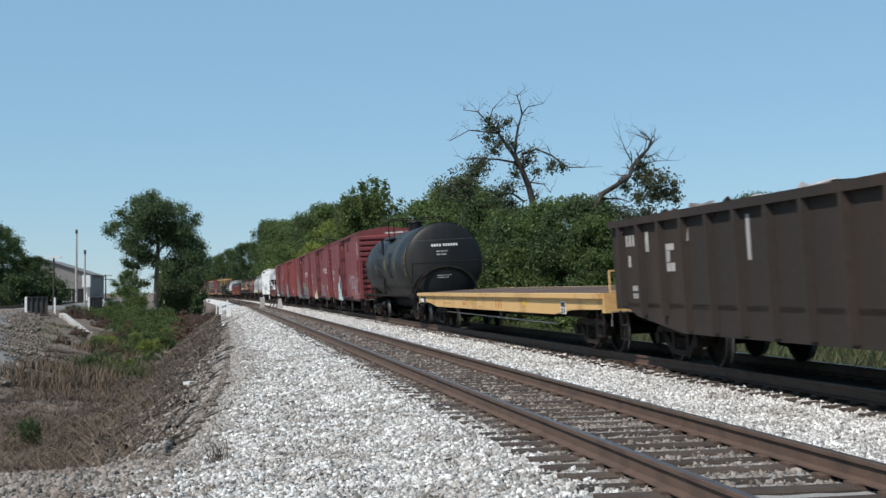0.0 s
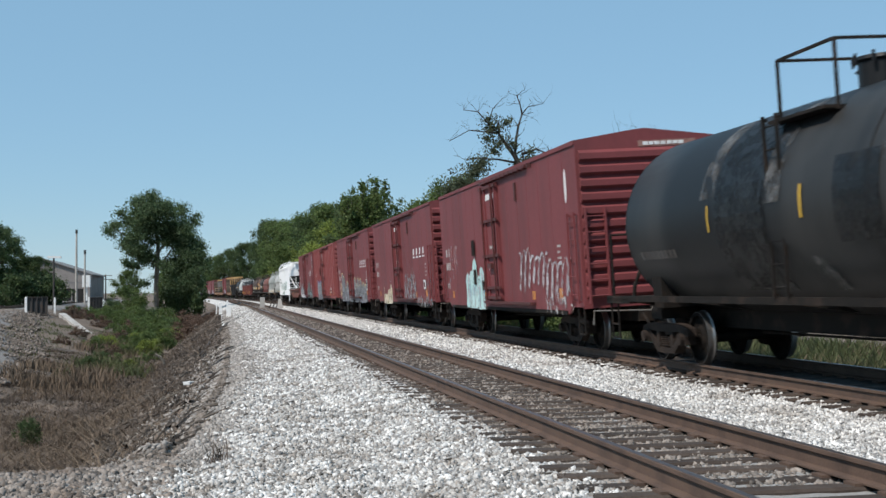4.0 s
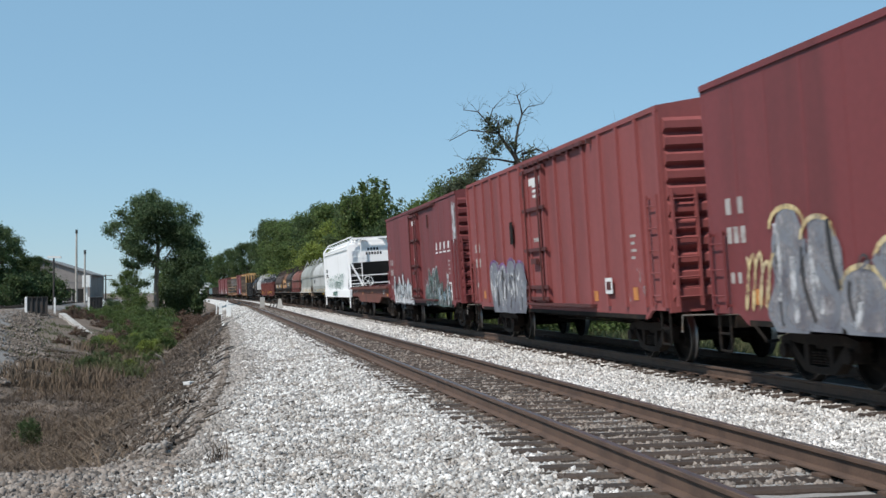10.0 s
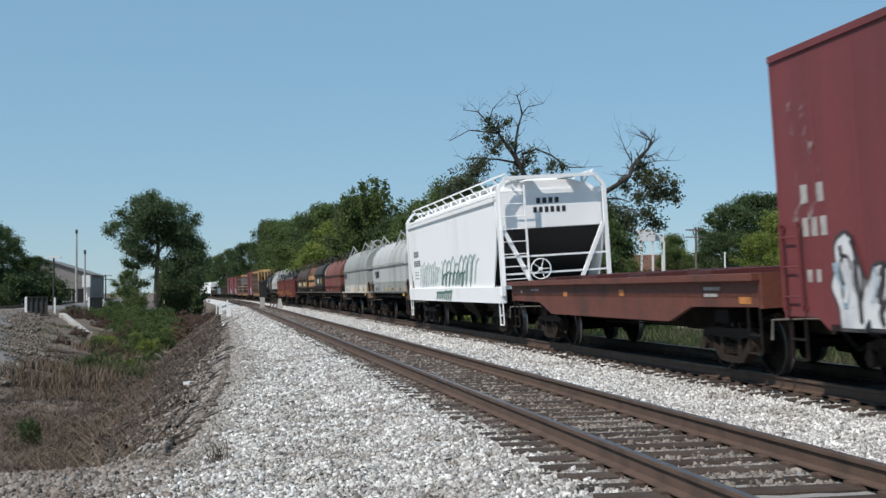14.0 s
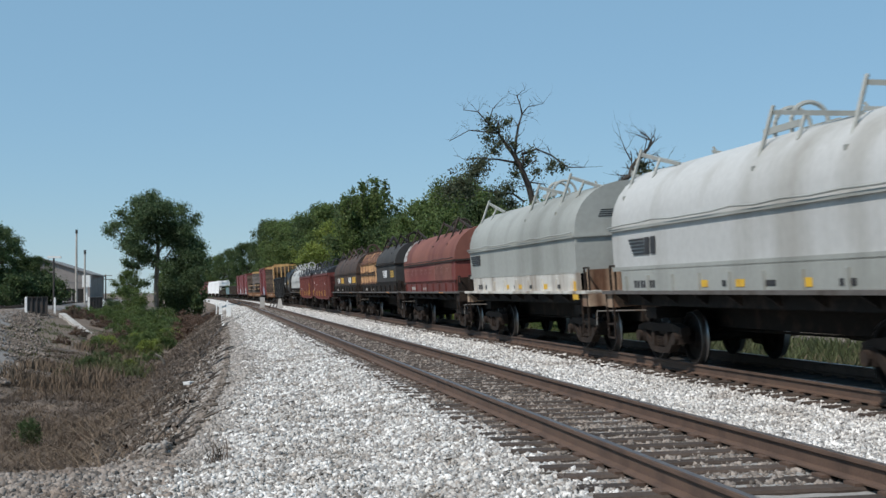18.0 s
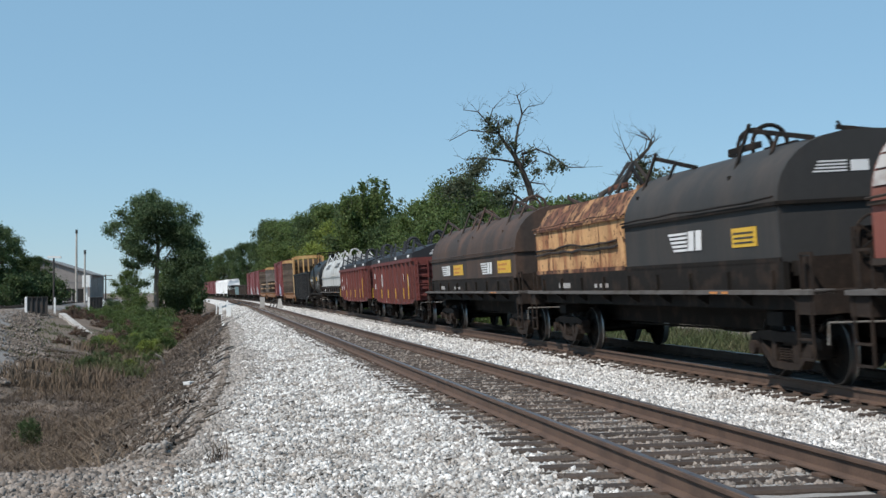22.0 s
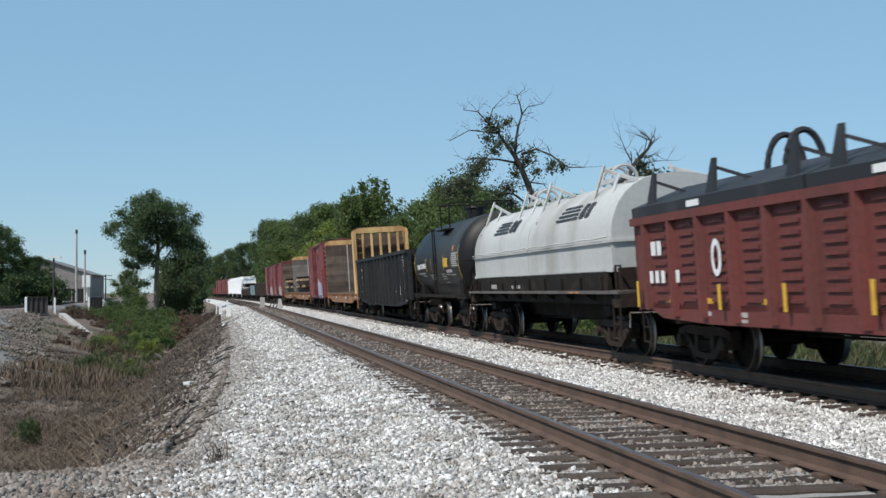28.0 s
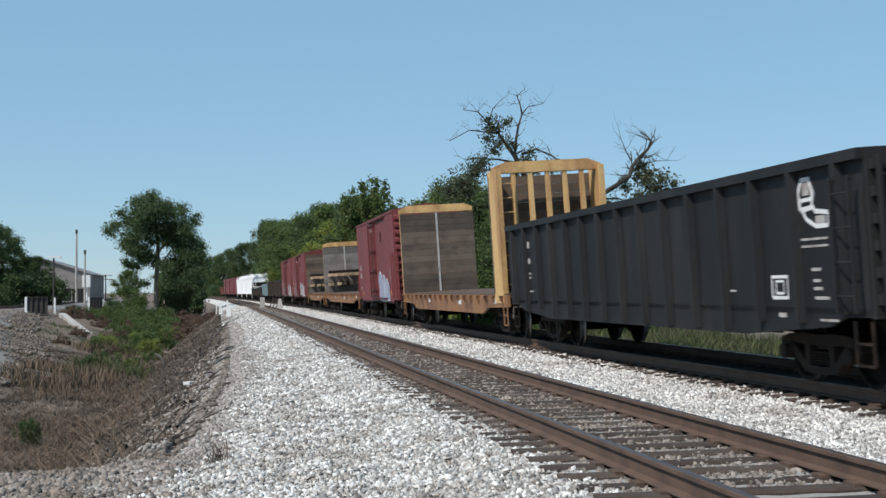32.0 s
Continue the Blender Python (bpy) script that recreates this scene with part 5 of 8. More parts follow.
def truck(car, x):
    t = part("truck", BOLSTER, None, car, "rust-brown cast truck with two axles", at=pose(x, 0, 0))
    for d in SIDE_FRAMES:
        part("side_frame", d, None, t)
    for d in SPRINGS:
        part("spring", d, None, t)
    for wx, bag in ((0.889, LEADING), (-0.889, TRAILING)):
        w = part("wheelset", WHEELSET, None, t, at=pose(wx, 0, 0.457))
        bag.append((w, wx))
    return t


def joined_wheelset():
    b, t = WHEELSET, TREAD
    me = bpy.data.meshes.new("wheelset")
    vs = [tuple(v.co) for v in b.vertices] + [tuple(v.co) for v in t.vertices]
    k = len(b.vertices)
    fs = [tuple(p.vertices) for p in b.polygons] + [tuple(k + i for i in p.vertices) for p in t.polygons]
    me.from_pydata(vs, [], fs)
    me.materials.append(mat_wheel)
    me.materials.append(mat_tread)
    me.polygons.foreach_set("material_index", [0] * len(b.polygons) + [1] * len(t.polygons))
    me.polygons.foreach_set("use_smooth", [True] * len(fs))
    me.set_sharp_from_angle(angle=radians(40))
    me.update()
    return me


WHEELSET = joined_wheelset()


def coupler_data():
    m = Mesh()
    m.box(-0.55, 0.0, -0.09, 0.09, 0.78, 0.94)
    m.box(-0.02, 0.20, -0.15, 0.15, 0.72, 0.99)
    m.box(0.12, 0.32, -0.16, -0.02, 0.74, 0.97)
    m.tube([(-0.3, -0.32, 0.78), (0.02, -0.34, 0.62), (0.22, -0.28, 0.42), (0.42, -0.18, 0.45)], 0.028, 6)
    return m.data("coupler", mat_frame)


COUPLER = coupler_data()


def gear_data():
    """Brake tank, valve and rods under the floor."""
    m = Mesh()
    m.tube([(-0.9, 0.6, 0.72), (0.5, 0.6, 0.72)], 0.22, 12)
    m.tube([(0.7, 0.1, 0.62), (1.6, 0.1, 0.62)], 0.13, 10)
    m.box(0.9, 1.25, 0.45, 0.85, 0.56, 0.86)
    m.tube([(-3.6, -0.2, 0.56), (3.6, -0.15, 0.58)], 0.022, 6)
    m.tube([(-4.2, 0.42, 0.80), (4.2, 0.42, 0.80)], 0.025, 6)
    return m.data("brake_gear", mat_frame)


BRAKE_GEAR = gear_data()
RUN = []


def new_car(name, label, front, rear, inset, sill=(0.62, 0.98), sill_material=None, group=""):
    """An empty car: its trucks, centre sill, couplers and brake gear; it runs between front and rear."""
    car = tagged(new(name), label, "freight car", group)
    L = rear - front
    for x in (L / 2 - inset, -L / 2 + inset):
        truck(car, x)
    m = Mesh()
    m.box(-L / 2, L / 2, -0.36, 0.36, *sill)
    for x in (L / 2 - inset, -L / 2 + inset):
        m.box(x - 0.25, x + 0.25, -1.2, 1.2, 0.80, 1.0)
    part("centre_sill", m, sill_material or mat_frame, car)
    ends = [r for _, r in TRAIN] + [f for f, _ in TRAIN]
    for s, place in ((1, front), (-1, rear)):
        free = [abs(place - e) for e in ends if 0 < (place - e) * s < 6]
        reach = min(free) / 2 if free else 0.45
        m = Mesh()
        m.box(min(s * L / 2, s * (L / 2 + reach - 0.3)), max(s * L / 2, s * (L / 2 + reach - 0.3)), -0.11, 0.11, 0.76, 0.96)
        part("drawbar", m, mat_frame, car)
        part("coupler", COUPLER, None, car, at=pose(s * (L / 2 + reach - 0.22), 0, 0, 0, 0, 0 if s > 0 else 180))
    part("brake_gear", BRAKE_GEAR, None, car)
    for s in (-1, 1):
        m = Mesh()
        x = s * (L / 2 + 0.12)
        m.tube([(x, s * -1.38, 0.62), (x, s * -1.36, 0.90), (x, s * -0.9, 0.88), (x, s * -0.15, 0.84), (x, s * -0.05, 0.98)], 0.017, 6)
        part("uncoupling_lever", m, mat_lever, car, "bright worn lever rod")
    RUN.append((car, (front + rear) / 2))
    return car, L


def wave(x, seed):
    return noise.noise((x * 1.0, seed * 7.3, 0.5))


def bars(car, y, x, z, h, widths, mat, gap=0.25, slant=0.0, name="marking", label=""):
    """A line of writing as plain bars, one for each character, on the side at y (or on an end: y is None and x the end)."""
    c = x
    for w in widths:
        if w > 0:
            part(name, Mesh().plate_y([(c, z), (c + w, z), (c + w + slant * h, z + h), (c + slant * h, z + h)], y - 0.004, 0.004), mat, car, label)
        c += abs(w) + gap * h


def end_bars(car, x, y, z, h, widths, mat, gap=0.25):
    c = y
    for w in widths:
        if w > 0:
            part("marking", Mesh().box(x, x + 0.006, c, c + w, z, z + h), mat, car)
        c += abs(w) + gap * h


def patches(car, y, rects, mat, name="marking", label=""):
    for x0, x1, z0, z1 in rects:
        m = Mesh()
        m.box(x0, x1, y - 0.006, y, z0, z1)
        last = part(name, m, mat, car, label)
    return last


def ribbon(m, pts, width, y):
    """A painted stroke through (x, z) points."""
    left, right = [], []
    for i, (x, z) in enumerate(pts):
        ax, az = pts[max(i - 1, 0)]
        bx, bz = pts[min(i + 1, len(pts) - 1)]
        d = math.hypot(bx - ax, bz - az) or 1
        nx, nz = -(bz - az) / d * width / 2, (bx - ax) / d * width / 2
        left.append((x + nx, y, z + nz))
        right.append((x - nx, y, z - nz))
    k = len(pts)
    m.add(left + right, [(i, k + i, k + i + 1, i + 1) for i in range(k - 1)])


def blob(m, cx, w, z0, z1, y, seed, grow=0.0, lean=0.0, tip=0.5):
    """One upright painted shape with wavering sides and a rounded or pointed top."""
    n = 16
    left, right = [], []
    for i in range(n + 1):
        q = i / n
        z = z0 - grow + (z1 - z0 + 2 * grow) * q
        round_top = math.sqrt(max(0.0, 1 - max(0.0, (q - (1 - tip)) / tip) ** 2)) if tip > 0 else 1.0
        foot = min(1.0, 0.72 + 2.2 * q)
        half = w / 2 * round_top * foot
        c = cx + lean * q + 0.16 * w * noise.noise((q * 2.6, seed * 3.7, 0.3))
        left.append((c - half * (1 + 0.42 * noise.noise((q * 3.4, seed * 5.1, 1.0))) - grow, y, z))
        right.append((c + half * (1 + 0.42 * noise.noise((q * 3.4, seed * 5.1, 7.0))) + grow, y, z))
    k = n + 1
    m.add(left + right, [(i, k + i, k + i + 1, i + 1) for i in range(n)])


def mural(car, y, x0, x1, z0, z1, letters, seed, label, fill, edge, strokes, tops=None, tip=0.5, uneven=0.3, dense=4):
    """A spray-painted piece that cannot be read: crowded overlapping letter shapes, edged, with inner strokes and highlights."""
    rnd = random.Random(seed)
    w, H = (x1 - x0) / letters, z1 - z0
    root = None
    for i in range(letters):
        cx, top = x0 + w * (i + 0.5), z1 - uneven * H * rnd.random()
        low, lean, wide = z0 + 0.04 * H * rnd.random(), rnd.uniform(-0.25, 0.25) * w, w * rnd.uniform(1.05, 1.3)
        step = 0.0006 * (i % 3)
        m = Mesh()
        blob(m, cx, wide, low, top, y - 0.004 - step, seed + i, 0.045, lean, tip)
        if root is None:
            root = part("graffiti", m, edge, car, label)
        else:
            part("outline", m, edge, root)
        m = Mesh()
        blob(m, cx, wide, low, top, y - 0.008 - step, seed + i, 0.0, lean, tip)
        part("letter_shape", m, fill, root)
        if tops:
            m = Mesh()
            ribbon(m, [(cx + lean + wide * 0.46 * math.cos(a), top - 0.16 * H + 0.17 * H * math.sin(a)) for a in (math.pi * j / 9 for j in range(10))], 0.07, y - 0.011 - step)
            part("outline", m, tops, root)
        for k in range(dense):
            mat = strokes[(k + i) % len(strokes)]
            sx, sz = cx + rnd.uniform(-0.42, 0.42) * w, low + H * rnd.uniform(0.02, 0.3)
            rise, bow, turn = (top - low) * rnd.uniform(0.35, 0.7), rnd.uniform(-0.28, 0.28) * w, rnd.uniform(0.8, 2.6)
            m = Mesh()
            ribbon(m, [(sx + bow * math.sin(turn * q / 8 * math.pi / 1.5) + lean * q / 8, sz + rise * q / 8) for q in range(9)], rnd.uniform(0.03, 0.10) * (1 + 0.5 * (k % 2)), y - 0.012 - 0.001 * k - step)
            part("letter_stroke", m, mat, root)
        if rnd.random() < 0.7:
            m = Mesh()
            sx, sz, r = cx + rnd.uniform(-0.2, 0.2) * w, low + H * rnd.uniform(0.3, 0.6), rnd.uniform(0.14, 0.3) * w
            ribbon(m, [(sx + r * math.cos(a), sz + 1.3 * r * math.sin(a)) for a in (0.5 * j for j in range(rnd.randint(7, 12)))], 0.04, y - 0.018 - step)
            part("letter_stroke", m, strokes[i % len(strokes)], root)
    return root


def scrawl(car, y, x0, x1, z0, z1, loops, width, mat, seed, label, slant=0.15):
    """A handwritten tag in one running line of loops, not to be read."""
    rnd = random.Random(seed)
    pts, n = [], loops * 14
    zc, amp, pitch = (z0 + z1) / 2, (z1 - z0) / 2, (x1 - x0) / (loops + 0.6)
    size = [rnd.uniform(0.45, 1.0) for _ in range(loops + 2)]
    for i in range(n + 1):
        u = loops * i / n
        k = int(u)
        a = size[k] + (size[k + 1] - size[k]) * (u - k)
        z = zc + amp * a * math.cos(math.tau * u) * (1 + 0.2 * noise.noise((u * 1.7, seed, 0)))
        pts.append((x0 + pitch * (u + 0.3) + 0.42 * pitch * math.sin(math.tau * u + 0.6) + slant * (z - zc), z))
    m = Mesh()
    ribbon(m, pts, width, y - 0.008)
    return part("graffiti", m, mat, car, label)


def ladder(car, x0, x1, y, z0, z1, rungs, mat, name="ladder"):
    m = Mesh()
    for x in (x0, x1):
        m.box(x - 0.02, x + 0.02, y - 0.07, y - 0.03, z0, z1)
    for i in range(rungs):
        z = z0 + (z1 - z0) * (i + 0.5) / rungs
        m.tube([(x0, y - 0.05, z), (x1, y - 0.05, z)], 0.012, 5)
    for x in (x0, x1):
        for z in (z0 + 0.05, z1 - 0.05):
            m.box(x - 0.02, x + 0.02, y - 0.05, y + 0.01, z - 0.02, z + 0.02)
    return part(name, m, mat, car)


def end_ladder(car, x, y0, y1, z0, z1, rungs, mat):
    m = Mesh()
    s = 1 if x > 0 else -1
    for y in (y0, y1):
        m.box(min(x, x + s * 0.09), max(x, x + s * 0.09), y - 0.02, y + 0.02, z0, z1)
    for i in range(rungs):
        z = z0 + (z1 - z0) * (i + 0.5) / rungs
        m.tube([(x + s * 0.08, y0, z), (x + s * 0.08, y1, z)], 0.013, 5)
    return part("ladder", m, mat, car)


def hand_wheel(car, x, y, z, mat, r=0.28):
    m = Mesh()
    pts = [(x, y + r * math.cos(a), z + r * math.sin(a)) for a in (math.tau * i / 20 for i in range(21))]
    m.tube(pts, 0.018, 6)
    for i in range(5):
        a = math.tau * i / 5
        m.beam((x, y, z), (x, y + r * math.cos(a), z + r * math.sin(a)), 0.02)
    m.tube([(x - 0.12, y, z), (x + 0.04, y, z)], 0.05, 8)
    return part("brake_wheel", m, mat, car)


def stirrups(car, L, y, mat, z=0.95):
    for s in (-1, 1):
        for yy in (y, -y):
            m = Mesh()
            for z0 in (0.42, 0.68):
                m.beam((s * (L / 2 - 0.08), yy, z0), (s * (L / 2 - 0.48), yy, z0), 0.03)
            for x in (0.08, 0.48):
                m.beam((s * (L / 2 - x), yy, z), (s * (L / 2 - x), yy, 0.42), 0.03)
            part("step", m, mat, car)


# ---------------------------------------------------------------- boxcars
def boxcar(front, rear, paint, label, ribbed=False, eave=4.40, door=True, group="red boxcars"):
    car, L = new_car("boxcar", label, front, rear, 2.3, group=group)
    h, W = L / 2, 1.52
    body = Mesh()
    body.prism_x([(-W + 0.03, 1.02), (W - 0.03, 1.02), (W - 0.03, eave), (-W + 0.03, eave)], -h + 0.06, h - 0.06)
    part("body", body, paint, car)
    for s in (-1, 1):
        m = Mesh()
        o = [(-h, eave), (-h, 0.98), (-h + 0.85, 0.98), (-h + 1.15, 0.82), (h - 1.15, 0.82), (h - 0.85, 0.98), (h, 0.98), (h, eave)]
        if s > 0:
            o = o[::-1]
        m.loft([[(x, y, z) for x, z in o] for y in (s * (W - 0.05), s * W)])
        part("side_panel", m, paint, car)
    d_in, d_out = (-1.06, 0.70) if door else (0, 0)
    n = 15
    d, w = (0.055, 0.05) if ribbed else (0.004, 0.03)
    seam = Mesh().box(-w, w, -W - d, -W, 1.03, eave - 0.06).data("side_rib", paint)
    for i in range(n + 1):
        x = -h + L * i / n
        if d_in - 0.1 < x < d_out + 0.1:
            continue
        part("side_rib" if ribbed else "seam", seam, None, car, at=pose(min(max(x, -h + w), h - w), 0, 0))
    roof = Mesh()
    prof = [(-W - 0.03, eave - 0.07), (W + 0.03, eave - 0.07), (W + 0.03, eave + 0.02), (0.0, eave + 0.22), (-W - 0.03, eave + 0.02)]
    roof.prism_x(prof, -h - 0.02, h + 0.02)
    for i in range(14):
        x = -h + 0.5 + (L - 1.0) * i / 13
        for s in (-1, 1):
            roof.beam((x, s * (W - 0.15), eave + 0.05), (x, 0, eave + 0.235), 0.07, 0.05)
    part("roof", roof, paint, car)
    for s in (-1, 1):
        m = Mesh()
        m.box(s * h - 0.05, s * h + 0.03, -W, W, 0.95, eave)
        wall = part("end_wall", m, paint, car)
        count = 11
        for i in range(count):
            z = 1.28 + (eave - 1.6) * i / (count - 1)
            r = [(s * (h + 0.02), z - 0.135), (s * (h + 0.13), z - 0.06), (s * (h + 0.13), z + 0.06), (s * (h + 0.02), z + 0.135)]
            if s < 0:
                r = r[::-1]
            part("end_rib", Mesh().loft([[(x, y, zz) for x, zz in r] for y in (W - 0.06, -W + 0.06)]), paint, wall)
    end_ladder(car, h + 0.1, -1.42, -1.0, 1.05, 3.0, 6, paint)
    hand_wheel(car, h + 0.22, 0.75, 3.0, mat_frame)
    ladder(car, h - 0.62, h - 0.12, -W - 0.02, 1.05, 2.95, 5, paint)
    ladder(car, -h + 0.12, -h + 0.6, -W - 0.02, 1.05, 2.2, 3, paint)
    if door:
        d0, d1 = -1.06, 0.70
        m = Mesh()
        m.box(d0, d1, -W - 0.06, -W, 1.08, eave - 0.22)
        dr = part("door", m, paint, car, "sliding plug door with locking bars")
        for x in (d0 + 0.08, d0 + 0.42, d1 - 0.42, d1 - 0.08):
            part("door_stile", Mesh().box(x - 0.045, x + 0.045, -W - 0.10, -W - 0.06, 1.08, eave - 0.22), paint, dr)
        for z in (1.16, 1.42, 2.28, 3.22, eave - 0.28):
            part("locking_bar", Mesh().box(d0 - 0.08, d1 + 0.08, -W - 0.13, -W - 0.09, z - 0.04, z + 0.04), mat_red_dark, dr)
        for x in (d0 + 0.3, d1 - 0.3):
            part("locking_rod", Mesh().tube([(x, -W - 0.15, 1.1), (x, -W - 0.15, eave - 0.24)], 0.022, 6), mat_red_dark, dr)
        part("handle", Mesh().box(-0.42, 0.06, -W - 0.17, -W - 0.1, 1.95, 2.08), mat_red_dark, dr)
        # door tracks: the side's red, with the shadow on them put into the colour
        m = Mesh()
        m.box(d0 - 0.1, d1 + 3.2, -W - 0.10, -W, eave - 0.15, eave - 0.08)
        for i in range(12):
            x = d0 + 0.2 + i * 0.46
            m.box(x - 0.03, x + 0.03, -W - 0.11, -W, eave - 0.18, eave - 0.08)
        part("door_track", m, mat_red_dark, car)
        m = Mesh()
        m.box(d0 - 0.2, d1 + 3.2, -W - 0.13, -W, 1.0, 1.06)
        part("door_track", m, mat_red_dark, car)
        bars(car, -W - 0.064, -0.58, eave - 0.62, 0.16, [0.95], mat_mark, 0.12, 0.15)
        bars(car, -W - 0.064, -0.4, 2.46, 0.09, [0.08, 0.08, 0.08, 0.08], mat_mark_dim, 0.3)
    stirrups(car, L, W - 0.02, mat_frame)
    m = Mesh()
    m.box(-h + 1.2, h - 1.2, -W - 0.012, -W, 0.82, 0.90)
    part("side_sill", m, mat_frame, car)
    m = Mesh()
    for x in (1.95, -1.9):
        m.box(x + 0.6, x + 0.72, -W - 0.05, -W, 3.55, 4.0)
    part("bracket", m, mat_red_dark, car)
    # stencils common to all of them
    bars(car, -W, -h + 0.62, 2.42, 0.24, [0.17, 0.0, 0.17], mat_mark_dim, 0.5)
    bars(car, -W, -h + 0.62, 2.0, 0.24, [0.15, 0.15, 0.15], mat_mark_dim, 0.35)
    bars(car, -W, -h + 0.66, 1.42, 0.16, [0.12, 0.0, 0.12], mat_mark_dim, 0.4)
    for k in range(4):
        bars(car, -W, h - 1.75, 2.28 - 0.13 * k, 0.05, [0.055, 0.055, 0.055, 0.055][: 4 - k % 2], mat_mark_dim, 0.4)
    patches(car, -W - 0.004, [(-h + 1.45, -h + 1.68, 1.12, 1.34), (h - 1.75, h - 1.5, 1.15, 1.38), (-1.75, -1.52, 1.12, 1.3), (h - 4.1, h - 3.85, 1.12, 1.32)], mat_mark_orange)
    return car, h, W


def white_mark(car, W, x, z, h=0.23, mat=None, pitch=0.72):
    """Four slanted letter blocks with a rule under each, and no letters."""
    y = -W - 0.006
    for i in range(4):
        a, k = x + i * pitch, 0.3 * h
        part("marking", Mesh().plate_y([(a, z), (a + 0.22, z), (a + 0.22 + k, z + h), (a + k, z + h)], y, 0.004), mat or mat_mark, car)
        part("marking", Mesh().plate_y([(a - 0.08, z - 0.12), (a + 0.36, z - 0.12), (a + 0.38, z - 0.065), (a - 0.06, z - 0.065)], y, 0.004), mat or mat_mark, car)


sp_teal = spray("pale teal spray paint", (0.43, 0.64, 0.62), (0.58, 0.74, 0.70))
sp_blue = spray("dusty blue spray paint", (0.28, 0.34, 0.46), (0.36, 0.32, 0.42))
sp_white = spray("bright white spray paint", (0.70, 0.70, 0.70), (0.5, 0.5, 0.52))
sp_black = spray("black outline spray paint", (0.03, 0.028, 0.03), (0.07, 0.06, 0.06))
sp_palegreen = spray("washed green spray paint", (0.50, 0.62, 0.58), (0.62, 0.70, 0.68))
sp_midgreen = spray("faded green outline paint", (0.30, 0.43, 0.38), (0.40, 0.50, 0.46))
sp_deepgreen = spray("bottle green spray paint", (0.05, 0.16, 0.12), (0.10, 0.22, 0.17))

sp_ghost = spray("worn chalky spray paint", (0.52, 0.48, 0.47), (0.30, 0.24, 0.24), 0.62)
sp_smoke = spray("worn dark grey spray paint", (0.13, 0.12, 0.125), (0.22, 0.20, 0.20), 0.55)
sp_haze = spray("worn silver spray paint", (0.36, 0.35, 0.36), (0.22, 0.20, 0.21), 0.45)
sp_steel = spray("blue-grey spray paint", (0.20, 0.21, 0.235), (0.12, 0.12, 0.145))
sp_silver = spray("silver grey letter paint", (0.36, 0.345, 0.355), (0.22, 0.20, 0.21), 0.40)
sp_pearl = spray("worn pearl white paint", (0.62, 0.62, 0.63), (0.44, 0.44, 0.46), 0.3)
sp_straw = spray("pale yellow edge paint", (0.66, 0.52, 0.26), (0.56, 0.48, 0.34), 0.2)
sp_violet = spray("violet edge paint", (0.20, 0.08, 0.24), (0.28, 0.14, 0.30), 0.2)
sp_sky = spray("pale blue spray paint", (0.30, 0.46, 0.56), (0.42, 0.54, 0.60), 0.3)
sp_moss = spray("dark green letter paint", (0.055, 0.095, 0.082), (0.12, 0.17, 0.155), 0.18)
sp_creamy = spray("cream letter paint", (0.64, 0.55, 0.40), (0.70, 0.64, 0.52), 0.18)
sp_pink = spray("faded pink spray paint", (0.42, 0.24, 0.24), (0.34, 0.17, 0.17), 0.5)

# first boxcar: pale teal painting, chalk tags
a, h, W = boxcar(*TRAIN[3], mat_red, "faded red boxcar with pale teal graffiti on its side")
y = -W - 0.014
mural(a, y, -4.1, -1.5, 0.80, 2.3, 5, 17, "pale teal spray-painted shapes with dark eyes", sp_teal, sp_ghost, (sp_pearl, sp_smoke, sp_sky, sp_pearl), None, 0.25, 0.55, 5)
patches(a, y - 0.022, [(-2.85, -2.5, 1.52, 1.95), (-2.95, -2.55, 2.35, 2.80), (-1.75, -1.55, 1.35, 1.62)], mat_frame)
for x, z, r in ((-3.65, 1.6, 0.13), (-2.2, 1.55, 0.15), (-2.3, 1.95, 0.12), (-3.2, 0.98, 0.12), (-2.05, 0.95, 0.12)):
    m = Mesh()
    ribbon(m, [(x + r * math.cos(0.6 * j), z + 0.8 * r * math.sin(0.6 * j)) for j in range(9)], 0.06, y - 0.024)
    part("graffiti", m, sp_smoke, a)
scrawl(a, y, 2.4, 5.2, 1.2, 2.45, 6, 0.075, sp_pearl, 12, "worn chalk-white looping tag")
scrawl(a, y, 4.8, 7.1, 1.05, 2.2, 5, 0.07, sp_pearl, 18, "worn chalk-white looping tag", 0.05)
mural(a, y, 4.9, 7.0, 0.85, 1.5, 5, 19, "patchy chalk-white smears", sp_ghost, sp_ghost, (sp_ghost, sp_pearl), None, 0.5, 0.5, 2)
part("marking", Mesh().plate_y([(h - 0.82 + 0.085 * math.cos(q), 3.55 + 0.36 * math.sin(q)) for q in (math.tau * i / 14 for i in range(14))], -W - 0.008, 0.004), mat_mark, a)
end_bars(a, h + 0.034, -0.15, 4.40 - 0.17, 0.13, [1.25], mat_chalk)
end_bars(a, h + 0.04, -0.05, 4.40 - 0.14, 0.07, [0.11, 0.11, 0.11, 0.11, 0.0, 0.11, 0.11, 0.11], mat_mark, 0.25)
scrawl(a, y, -6.2, -5.3, 1.1, 2.1, 4, 0.05, sp_ghost, 14, "faint mauve tag")
scrawl(a, y, -7.2, -6.4, 1.0, 1.9, 4, 0.06, sp_ghost, 15, "worn chalk tag")
scrawl(a, y, -6.9, -5.4, 0.85, 1.1, 7, 0.035, sp_ghost, 16, "small chalk scribble along the sill")
